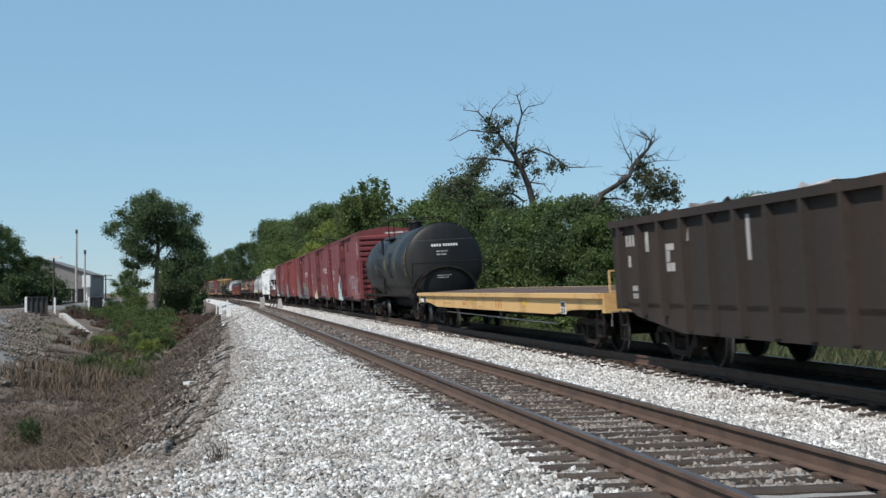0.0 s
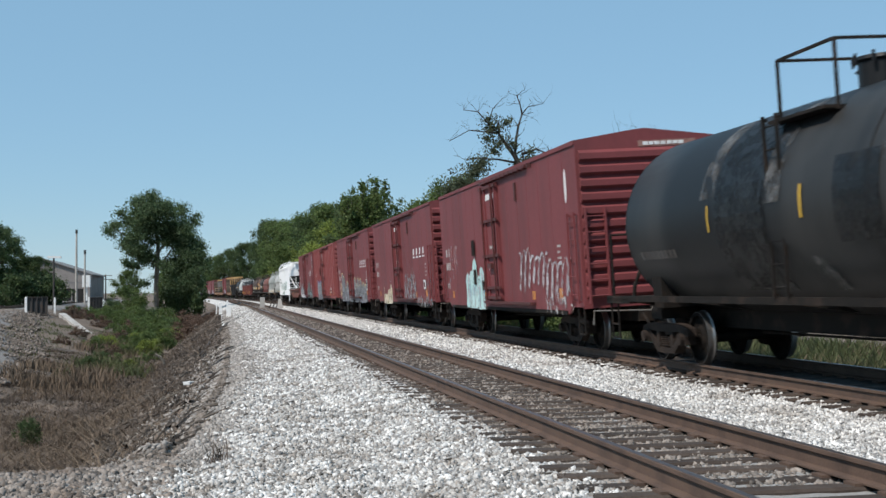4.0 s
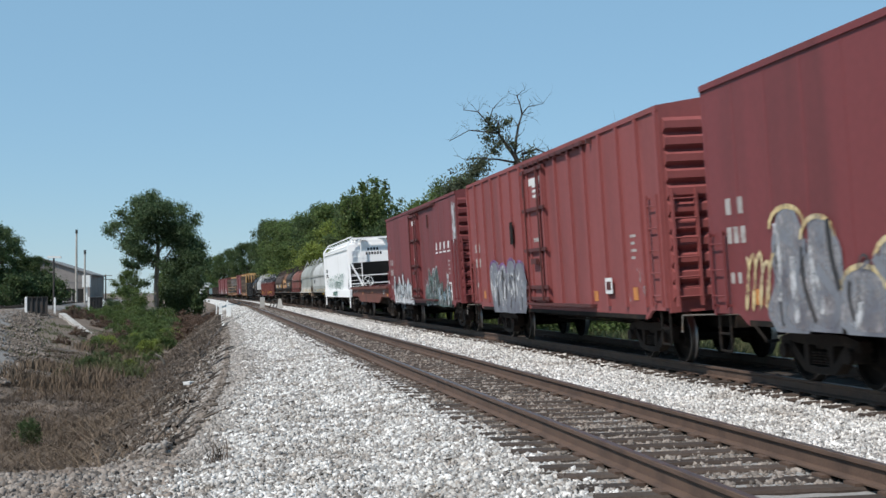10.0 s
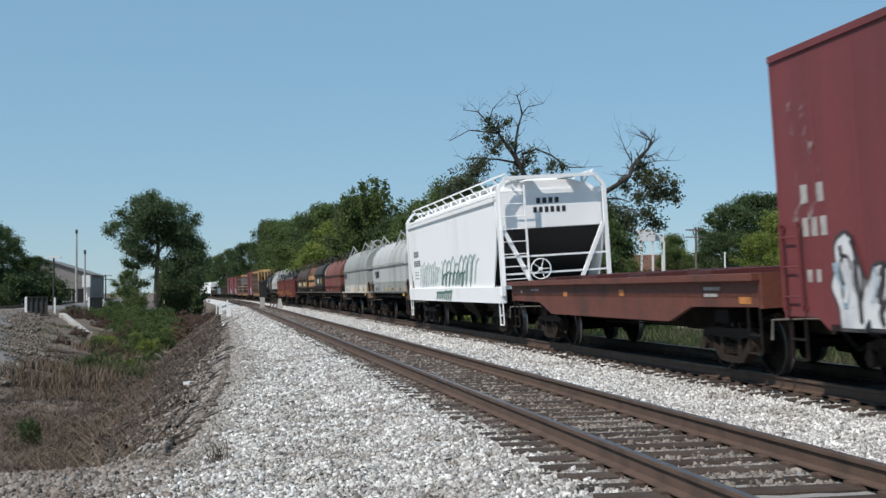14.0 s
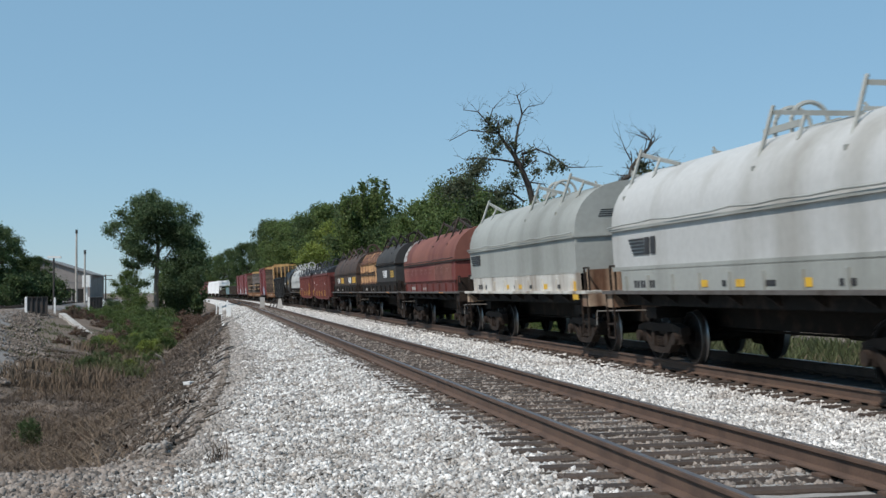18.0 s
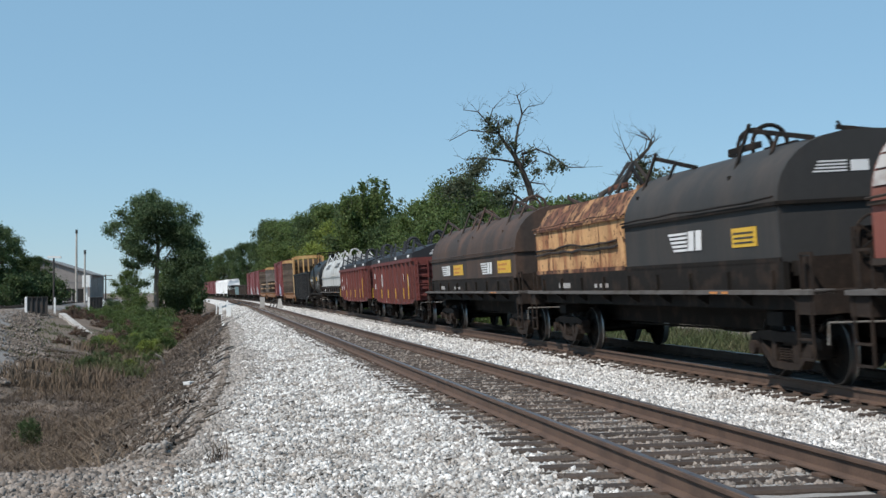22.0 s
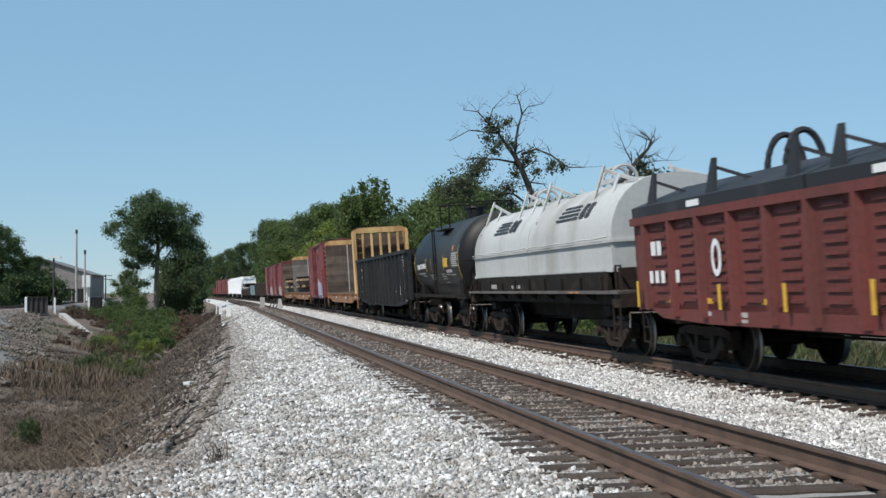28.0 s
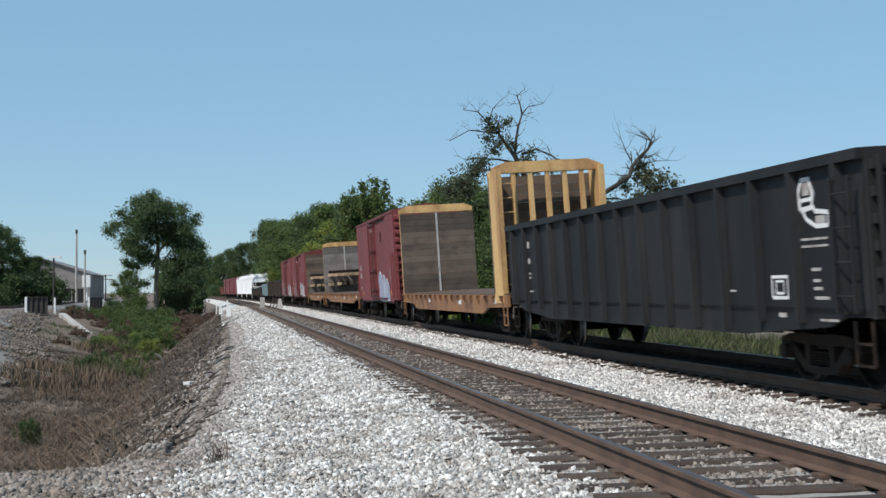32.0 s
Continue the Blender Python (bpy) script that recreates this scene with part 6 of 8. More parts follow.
patches(a, -W - 0.002, [(-6.65, -6.05, 1.95, 2.75), (-5.85, -5.3, 1.95, 2.75)], sp_pink, "paint_patch", "pale repainted patch")
patches(a, -W - 0.066, [(-0.75, -0.45, 1.75, 2.0), (-0.1, 0.3, 1.35, 2.0)], sp_ghost, "graffiti", "worn white paint on the door")
# second
b, h, W = boxcar(*TRAIN[4], mat_red, "oxide red boxcar with grey graffiti low on its side")
white_mark(b, W, 3.57, 2.70)
y = -W - 0.014
mural(b, y, 1.1, 3.95, 0.98, 2.05, 5, 21, "worn grey letters with chalk strokes", sp_haze, sp_ghost, (sp_smoke, sp_ghost, sp_pearl), None, 0.5, 0.4, 5)
scrawl(b, y, 1.3, 4.0, 1.3, 2.3, 8, 0.035, sp_ghost, 26, "chalk scribble over the letters", 0.3)
mural(b, y, 4.2, 7.3, 0.80, 1.16, 6, 22, "pale worn letters along the sill", sp_haze, sp_ghost, (sp_ghost, sp_smoke), None, 0.3, 0.2, 3)
mural(b, y, -5.1, -2.5, 0.82, 1.62, 4, 23, "cream spray-painted patch with ragged tops", sp_creamy, sp_creamy, (sp_creamy, sp_straw, sp_ghost), None, 0.6, 0.55, 3)
scrawl(b, y, -6.9, -5.4, 0.85, 1.2, 6, 0.05, sp_ghost, 24, "chalk tag low on the side")
for x, z in ((-4.6, 1.75), (-3.1, 1.8), (-2.65, 1.7), (-5.15, 1.3)):
    scrawl(b, y, x - 0.18, x + 0.18, z - 0.18, z + 0.2, 3, 0.06, sp_ghost, int(x * 10) % 97, "smudge of chalk paint")
patches(b, -W - 0.006, [(5.62, 6.04, 1.42, 1.74)], mat_mark)
patches(b, -W - 0.012, [(5.70, 5.96, 1.49, 1.68)], mat_red_dark)
scrawl(b, -W - 0.066, -0.9, 0.5, 1.3, 1.95, 5, 0.05, sp_ghost, 25, "chalk tags on the door")
patches(b, -W - 0.002, [(5.8, 7.2, 1.2, 1.75)], sp_smoke, "paint_patch", "sooty repainted patch")
# third
c, h, W = boxcar(*TRAIN[5], mat_red, "oxide red boxcar with tall grey and yellow-edged graffiti")
white_mark(c, W, 3.75, 2.70)
y = -W - 0.014
mural(c, y, -5.75, -0.35, 0.80, 2.42, 6, 31, "tall grey letters with pale yellow rims", sp_silver, sp_steel, (sp_steel, sp_pearl, sp_black, sp_haze), sp_straw, 0.85, 0.6, 6)
mural(c, y, 0.85, 6.0, 0.80, 2.12, 8, 32, "row of rounded grey letters with pale rims", sp_silver, sp_steel, (sp_black, sp_pearl, sp_steel, sp_haze), sp_straw, 0.5, 0.35, 6)
scrawl(c, y, -6.8, -5.8, 0.95, 1.9, 4, 0.06, sp_straw, 33, "yellow and white tag")
patches(c, -W - 0.03, [(6.2, 6.6, 1.4, 1.95)], mat_mark)
patches(c, -W - 0.036, [(6.27, 6.53, 1.46, 1.9)], mat_mark_black)
patches(c, -W - 0.066, [(-0.35, 0.1, 2.62, 2.9), (-0.8, -0.6, 1.9, 2.3)], sp_ghost, "graffiti", "worn white paint on the door")
# fourth
d, h, W = boxcar(*TRAIN[6], mat_red_pale, "faded red ribbed boxcar with a violet-edged graffiti", ribbed=True)
y = -W - 0.06
mural(d, y, -5.05, -1.65, 0.80, 2.18, 4, 41, "dark blue-grey letters under a violet rim", sp_steel, sp_steel, (sp_pearl, sp_haze, sp_black, sp_pearl), sp_violet, 0.2, 0.12, 7)
scrawl(d, y - 0.012, -4.8, -1.9, 1.0, 2.0, 6, 0.06, sp_pearl, 44, "white strokes over the dark letters")
bars(d, -W - 0.06, 4.7, 1.27, 0.3, [0.42], mat_mark)
bars(d, -W - 0.066, 4.78, 1.34, 0.16, [0.26], mat_red_dark)
patches(d, -W - 0.06, [(-2.75, -2.45, 2.5, 3.05)], mat_frame, "placard", "dark weathered placard")
scrawl(d, y, 6.0, 7.1, 0.95, 1.95, 4, 0.06, sp_ghost, 42, "chalk tag near the corner")
for k in range(3):
    bars(d, -W - 0.066, -0.28, 3.72 - 0.12 * k, 0.07, [0.62], mat_mark, 0.2, 0.2)
scrawl(d, -W - 0.066, -0.2, 0.25, 1.6, 2.2, 3, 0.05, sp_ghost, 43, "white paint smears on the door")
# fifth
e, h, W = boxcar(*TRAIN[7], mat_red, "oxide red boxcar with white and green graffiti")
white_mark(e, W, 3.9, 2.72)
y = -W - 0.014
mural(e, y, -6.3, -1.25, 0.84, 2.15, 9, 51, "crowded white letters with black strokes", sp_white, sp_black, (sp_black, sp_white, sp_black, sp_sky, sp_white), None, 0.75, 0.5, 8)
mural(e, y, 1.35, 4.1, 0.86, 2.2, 4, 52, "dark green letters with pale rims", sp_moss, sp_pearl, (sp_moss, sp_haze, sp_black, sp_pearl), None, 0.9, 0.5, 6)
mural(e, y, 3.9, 6.2, 0.84, 1.75, 4, 55, "pale blue and grey letters", sp_haze, sp_moss, (sp_sky, sp_pearl, sp_moss), None, 0.5, 0.5, 5)
scrawl(e, y, 5.55, 6.0, 1.2, 1.95, 2, 0.09, sp_pearl, 56, "white hook-shaped stroke")
scrawl(e, y, 7.15, 7.7, 2.7, 4.15, 6, 0.10, sp_pearl, 53, "white tag high on the corner", 0.0)
for k in range(5):
    scrawl(e, y, -7.5, -6.55 + 0.1 * (k % 2), 2.15 + 0.35 * k, 2.55 + 0.35 * k, 2, 0.055, sp_ghost, 54 + k, "chalk tag high on the corner")
patches(e, -W - 0.006, [(6.0, 6.42, 1.05, 1.62)], mat_mark)
patches(e, -W - 0.012, [(6.08, 6.34, 1.38, 1.56), (6.08, 6.34, 1.12, 1.30)], mat_red_dark)


# ---------------------------------------------------------------- gondolas
def gondola(front, rear, paint, label, top, bottom, posts, inset=2.0, name="gondola_car", end_ribs=6, group=""):
    car, L = new_car(name, label, front, rear, inset, group=group)
    h, W = L / 2, 1.50
    floor = Mesh()
    floor.box(-h, h, -W, W, 1.02, 1.10)
    part("floor", floor, paint, car)
    for s in (-1, 1):
        m = Mesh()
        o = [(-h, top), (-h, 1.0), (-h + 0.7, 0.98), (-h + 1.1, 0.86), (-h + inset + 1.3, bottom), (h - inset - 1.3, bottom), (h - 1.1, 0.86), (h - 0.7, 0.98), (h, 1.0), (h, top)]
        if s > 0:
            o = o[::-1]
        m.loft([[(x, y, z) for x, z in o] for y in (s * (W - 0.06), s * W)])
        part("side_wall", m, paint, car)
        m = Mesh()
        m.box(-h, h, min(s * (W - 0.05), s * (W + 0.10)), max(s * (W - 0.05), s * (W + 0.10)), top - 0.13, top)
        part("top_rail", m, paint, car)
        for i in range(posts):
            x = -h + L * (i + 0.5) / posts
            zb = bottom + 0.05 if abs(x) < h - inset - 1.3 else (0.90 if abs(x) < h - 1.1 else 1.03)
            q = Mesh()
            q.loft([[(x - 0.09, s * W, z), (x - 0.05, s * (W + 0.10), z), (x + 0.05, s * (W + 0.10), z), (x + 0.09, s * W, z)][:: (1 if s < 0 else -1)] for z in (zb, top - 0.13)])
            part("side_post", q, paint, car)
    for s in (-1, 1):
        m = Mesh()
        m.box(s * h - 0.05, s * h + 0.05, -W, W, 0.98, top)
        wall = part("end_wall", m, paint, car)
        for i in range(end_ribs):
            z = 1.2 + (top - 1.4) * i / (end_ribs - 1)
            part("end_rib", Mesh().box(s * (h + 0.08) - 0.07, s * (h + 0.08) + 0.07, -W + 0.03, W - 0.03, z - 0.06, z + 0.06), paint, wall)
    end_ladder(car, h + 0.15, -1.42, -1.02, 1.0, top - 0.1, 4, paint)
    ladder(car, h - 0.55, h - 0.12, -W - 0.1, 1.05, top - 0.3, 4, paint)
    stirrups(car, L, W - 0.02, mat_frame)
    return car, h, W


g, h, W = gondola(*TRAIN[0], mat_gon_brown, "rusty dark brown gondola loaded with scrap", 2.62, 0.62, 16)
rnd = random.Random(5)
for k in range(3):
    m = Mesh()
    for i in range(70):
        x, y = rnd.uniform(-h + 0.4, h - 0.4), rnd.uniform(-1.3, 1.3)
        z = 2.32 + 0.28 * max(0, noise.noise((x * 0.5, y * 0.5, 3))) + rnd.uniform(0, 0.14)
        r = Matrix.Translation((x, y, z)) @ Euler((rnd.uniform(0, 3), rnd.uniform(0, 3), rnd.uniform(0, 3))).to_matrix().to_4x4()
        m.box(-rnd.uniform(0.1, 0.4), rnd.uniform(0.1, 0.4), -rnd.uniform(0.05, 0.25), 0.15, -0.03, 0.05, r)
    part("scrap_load", m, (mat_scrap, mat_mark_dim, mat_gon_brown)[k], g, "heap of mixed scrap metal")
m = Mesh()
m.box(-h + 0.1, h - 0.1, -1.42, 1.42, 1.1, 2.3)
part("scrap_load", m, mat_scrap, g)
bars(g, -W, -h + 0.72, 2.12, 0.2, [0.10, 0.10, 0.10, 0.10], mat_mark_dim, 0.35)
bars(g, -W, -h + 0.8, 1.75, 0.2, [0.13], mat_mark_dim)
bars(g, -W, -h + 0.95, 1.32, 0.09, [0.1, 0.1, 0.1], mat_mark_dim)
bars(g, -W, -h + 0.95, 1.18, 0.09, [0.1, 0.0, 0.1], mat_mark_dim)
patches(g, -W, [(-h + 1.75, -h + 1.9, 2.0, 2.35), (-h + 2.72, -h + 3.08, 1.99, 2.1), (-h + 2.72, -h + 2.88, 1.8, 1.98), (-h + 2.72, -h + 3.08, 1.64, 1.78), (-h + 5.92, -h + 6.02, 1.75, 2.4), (-h + 5.62, -h + 5.68, 2.1, 2.3)], mat_mark_dim)

q, h, W = gondola(*TRAIN[19], mat_gon_black, "black steel gondola with faded white emblems", 2.97, 0.70, 15, inset=2.2)
m = Mesh()
y = -W - 0.002
for pts, width in (([(7.16, 2.34), (7.12, 2.56), (7.22, 2.72), (7.42, 2.72), (7.5, 2.55), (7.46, 2.36), (7.16, 2.34)], 0.07), ([(7.18, 2.46), (7.46, 2.47)], 0.05), ([(7.22, 2.33), (7.3, 2.22), (7.55, 2.12), (7.85, 2.12), (7.86, 2.28), (7.55, 2.31), (7.48, 2.38)], 0.06),
                   ([(6.2, 1.22), (6.2, 1.5), (6.66, 1.5), (6.66, 1.22), (6.2, 1.22)], 0.05), ([(6.32, 1.28), (6.32, 1.44), (6.54, 1.44), (6.54, 1.28), (6.32, 1.28)], 0.04)):
    m = Mesh()
    ribbon(m, pts, width, y - 0.004)
    part("marking", m, mat_mark, q)
patches(q, -W - 0.002, [(7.24, 7.42, 2.52, 2.68), (7.55, 7.78, 2.15, 2.25)], mat_mark_dim)
patches(q, -W, [(7.12, 7.8, 1.95, 1.98), (7.12, 7.8, 1.86, 1.89), (7.35, 7.58, 1.56, 1.60), (7.38, 7.56, 1.42, 1.46), (7.38, 7.6, 1.32, 1.36), (7.4, 7.75, 1.20, 1.24), (7.5, 7.95, 0.93, 0.96), (6.34, 6.56, 0.96, 1.02), (4.8, 5.0, 1.30, 1.33), (-7.05, -6.75, 2.35, 2.5), (-7.0, -6.72, 1.98, 2.1), (-6.9, -6.72, 1.72, 1.76), (-6.9, -6.72, 1.62, 1.66), (-7.0, -6.6, 1.3, 1.33)], mat_mark_dim)


def covered_gondola(front, rear, label):
    car, h, W = gondola(front, rear, mat_gon_red, label, 2.60, 0.80, 11, inset=1.8, group="red covered gondolas")
    slot = Mesh().box(-0.28, 0.28, -W - 0.03, -W, 0, 0.05).data("side_rib", mat_gon_red)
    for i in range(10):
        for k in range(9):
            part("side_rib", slot, None, car, at=pose(-h + 2 * h * (i + 1) / 11, 0, 1.15 + 0.15 * k))
    lid = Mesh()
    prof = [(-W - 0.06, 2.58), (W + 0.06, 2.58), (W + 0.06, 2.78), (0.55, 3.12), (-0.55, 3.12), (-W - 0.06, 2.78)]
    lid.prism_x(prof, -h + 0.05, -0.03)
    lid.prism_x(prof, 0.03, h - 0.05)
    cover = part("cover", lid, mat_lid, car, "black pitched lift-off cover in two halves")
    for x in (-h + 0.7, -h / 2, -0.6, 0.6, h / 2, h - 0.7):
        for s in (-1, 1):
            m = Mesh()
            m.loft([[(x - 0.16, s * 1.47, 2.72), (x + 0.22, s * 1.47, 2.72), (x + 0.22, s * 1.41, 2.74), (x - 0.16, s * 1.41, 2.74)], [(x - 0.06, s * 1.36, 3.34), (x + 0.04, s * 1.36, 3.34), (x + 0.04, s * 1.30, 3.34), (x - 0.06, s * 1.30, 3.34)]])
            m.beam((x, s * 1.33, 3.2), (x + 0.4, s * 0.95, 2.98), 0.05)
            part("lifting_bracket", m, mat_lid, cover)
    for x in (-h / 2, h / 2):
        for dx in (-0.32, 0.32):
            m = Mesh()
            m.tube([(x + dx, 0.32 * math.cos(a), 3.08 + 0.6 * math.sin(a)) for a in (math.pi * i / 12 for i in range(13))], 0.055, 6)
            part("lifting_bracket", m, mat_lid, cover)
    for x in (-0.6 * h, 0.25 * h, 0.8 * h):
        patches(car, -W - 0.065, [(x, x + 0.5, 2.64, 2.74)], mat_mark)
    for x, top_ in ((-h + 0.25, 1.5), (-2.8, 1.42), (-0.67, 1.42), (1.54, 1.45), (3.78, 1.45), (5.04, 2.0)):
        part("marking", Mesh().box(x - 0.04, x + 0.04, -W - 0.116, -W - 0.10, 1.04, top_), mat_mark_yellow, car)
    bars(car, -W - 0.034, -5.76, 1.92, 0.24, [0.22, 0.2], mat_mark, 0.25)
    bars(car, -W - 0.034, -5.9, 1.45, 0.21, [0.16, 0.16, 0.16, 0.0, 0.16, 0.16], mat_mark, 0.55)
    ring = [(-3.0 + 0.14 * math.cos(a), 1.82 + 0.24 * math.sin(a)) for a in (math.tau * j / 14 for j in range(15))]
    m = Mesh()
    ribbon(m, ring, 0.10, -W - 0.036)
    part("marking", m, mat_mark, car)
    m = Mesh()
    ribbon(m, [(3.2, 1.62), (3.2, 1.75), (3.5, 1.78), (3.48, 1.98), (3.36, 2.06), (3.3, 1.9)], 0.12, -W - 0.036)
    part("marking", m, mat_mark, car)
    patches(car, -W - 0.03, [(4.25, 4.8, 1.55, 1.9)], mat_mark_dim)
    patches(car, -W - 0.038, [(4.38, 4.66, 1.63, 1.82)], mat_mark)
    patches(car, -W, [(-5.3, -5.0, 1.12, 1.2), (-3.6, -3.3, 1.12, 1.2), (-1.6, -1.35, 1.12, 1.2)], mat_mark_yellow)
    patches(car, -W, [(-3.6, -3.4, 0.93, 1.0), (-2.3, -2.1, 0.93, 1.0), (-2.3, -2.1, 0.85, 0.9), (1.0, 1.25, 0.95, 1.0), (3.0, 3.2, 0.95, 1.0)], mat_mark_dim)
    for k in range(4):
        part("marking", Mesh().box(h - 0.046, h - 0.04, -0.9 + 0.04 * k, -0.1, 2.70 + 0.05 * k, 2.725 + 0.05 * k), mat_mark, car)
    part("marking", Mesh().box(h - 0.046, h - 0.04, 0.0, 0.5, 2.70, 2.87), mat_mark, car)
    return car


covered_gondola(*TRAIN[15], "mineral red gondola with black lift-off covers")
covered_gondola(*TRAIN[16], "mineral red gondola with black lift-off covers")

# ---------------------------------------------------------------- yellow flat car
f, L = new_car("flat_car", "empty yellow-orange flat car with a brown timber deck", *TRAIN[1], 2.2, group="flat cars")
h, W = L / 2, 1.50
for s in (-1, 1):
    m = Mesh()
    o = [(-h, 1.25), (-h, 0.98), (-h + 2.2, 0.92), (-h + 3.6, 0.80), (h - 3.6, 0.80), (h - 2.2, 0.92), (h, 0.95), (h, 1.25)]
    if s > 0:
        o = o[::-1]
    m.loft([[(x, y, z) for x, z in o] for y in (s * (W - 0.08), s * W)])
    part("side_sill", m, mat_yellow, f)
    m = Mesh()
    m.box(-h, h, min(s * (W - 0.1), s * (W + 0.08)), max(s * (W - 0.1), s * (W + 0.08)), 1.17, 1.27)
    part("deck_edge", m, mat_yellow, f)
for i in range(92):
    x = -h + 0.1 + (L - 0.2) * i / 92
    m = Mesh()
    m.box(x, x + 0.225, -W + 0.09, W - 0.09, 1.19, 1.272)
    part("deck_plank", m, mat_deck, f)
for s in (-1, 1):
    m = Mesh()
    m.box(s * h - 0.08, s * h + 0.08, -W, W, 0.88, 1.27)
    part("end_sill", m, mat_yellow, f)
m = Mesh()
m.box(-h + 0.45, -h + 1.35, -W - 0.03, -W, 0.90, 1.12)
part("number_plate_board", m, mat_mark_black, f)
bars(f, -W - 0.03, -h + 0.52, 0.94, 0.13, [0.1, 0.1, 0.1, 0.0, 0.1, 0.1], mat_mark, 0.15)
m = Mesh()
for k in range(3):
    m.plate_y([(1.6 + k * 0.3, 0.86), (1.72 + k * 0.3, 0.86), (1.72 + k * 0.3, 1.10), (1.6 + k * 0.3, 1.10)], -W - 0.004, 0.004)
part("marking", m, mat_mark_orange, f)
patches(f, -W - 0.002, [(-h + 2.6, -h + 2.9, 1.02, 1.14), (-1.6, -1.3, 1.0, 1.12), (-3.4, -3.15, 0.86, 0.9), (4.6, 5.0, 0.95, 1.1)], mat_mark_yellow)
patches(f, -W - 0.002, [(-6.0, -5.6, 0.93, 0.97), (-5.4, -4.9, 0.93, 0.97), (-2.9, -2.5, 0.9, 1.0), (-0.6, -0.2, 0.86, 0.9)], mat_mark_orange)
patches(f, -W - 0.002, [(h - 3.0, h - 2.6, 0.82, 1.10)], mat_mark)
patches(f, -W - 0.010, [(h - 2.95, h - 2.65, 0.98, 1.07), (h - 2.92, h - 2.84, 0.84, 0.96), (h - 2.75, h - 2.68, 0.84, 0.96)], mat_mark_black)
m = Mesh()
for y in (-1.35, -0.95):
    m.beam((h + 0.05, y, 0.9), (h + 0.05, y, 1.72), 0.032)
for z in (1.3, 1.70):
    m.beam((h + 0.05, -1.35, z), (h + 0.05, -0.95, z), 0.03)
part("brake_stand", m, mat_yellow, f)
hand_wheel(f, h + 0.12, -0.75, 1.10, mat_frame, 0.2)
stirrups(f, L, W - 0.02, mat_frame)
m = Mesh()
m.tube([(-h + 4.0, -1.2, 0.62), (h - 4.5, -1.2, 0.55)], 0.018, 5)
part("brake_rod", m, mat_mark_dim, f)

# ---------------------------------------------------------------- low brown flat car
f, L = new_car("low_side_gondola", "brown low-sided car with fish-belly sills", *TRAIN[8], 2.0)
h, W = L / 2, 1.46
mat_low = material("brown oxide sill paint", (0.150, 0.050, 0.034), 0.7, stain=(0.085, 0.038, 0.028), amount=0.45, scale=1.2, fine=12, bump=0.1)
for s in (-1, 1):
    m = Mesh()
    o = [(-h, 1.48), (-h, 1.08), (-h + 2.6, 1.06), (-h + 3.6, 0.80), (h - 3.6, 0.80), (h - 2.6, 1.06), (h, 1.08), (h, 1.48)]
    if s > 0:
        o = o[::-1]
    m.loft([[(x, y, z) for x, z in o] for y in (s * (W - 0.07), s * W)])
    part("side_wall", m, mat_low, f)
    m = Mesh()
    m.box(-h, h, min(s * (W - 0.12), s * (W + 0.12)), max(s * (W - 0.12), s * (W + 0.12)), 1.46, 1.56)
    part("top_rail", m, mat_low, f)
m = Mesh()
m.box(-h, h, -W, W, 1.20, 1.26)
part("floor", m, mat_low, f)
for s in (-1, 1):
    m = Mesh()
    m.box(s * h - 0.06, s * h + 0.06, -W, W, 1.06, 1.56)
    part("end_wall", m, mat_low, f)
m = Mesh()
for x in (-4.5, -1.5, 1.5, 4.5):
    m.box(x - 0.5, x + 0.5, -1.2, 1.2, 1.26, 1.62)
part("load_cradle", m, mat_red_dark, f)
patches(f, -W - 0.002, [(-h + 0.9, -h + 1.05, 1.26, 1.34), (-h + 1.9, -h + 2.6, 1.32, 1.37), (h - 2.0, h - 1.4, 1.32, 1.37), (h - 2.0, h - 1.5, 1.22, 1.27)], mat_mark_dim)
patches(f, -W - 0.002, [(1.2, 1.45, 1.22, 1.34), (-2.6, -2.3, 1.2, 1.3), (h - 0.7, h - 0.3, 1.12, 1.22)], mat_mark_orange)
stirrups(f, L, W - 0.02, mat_frame, 1.12)

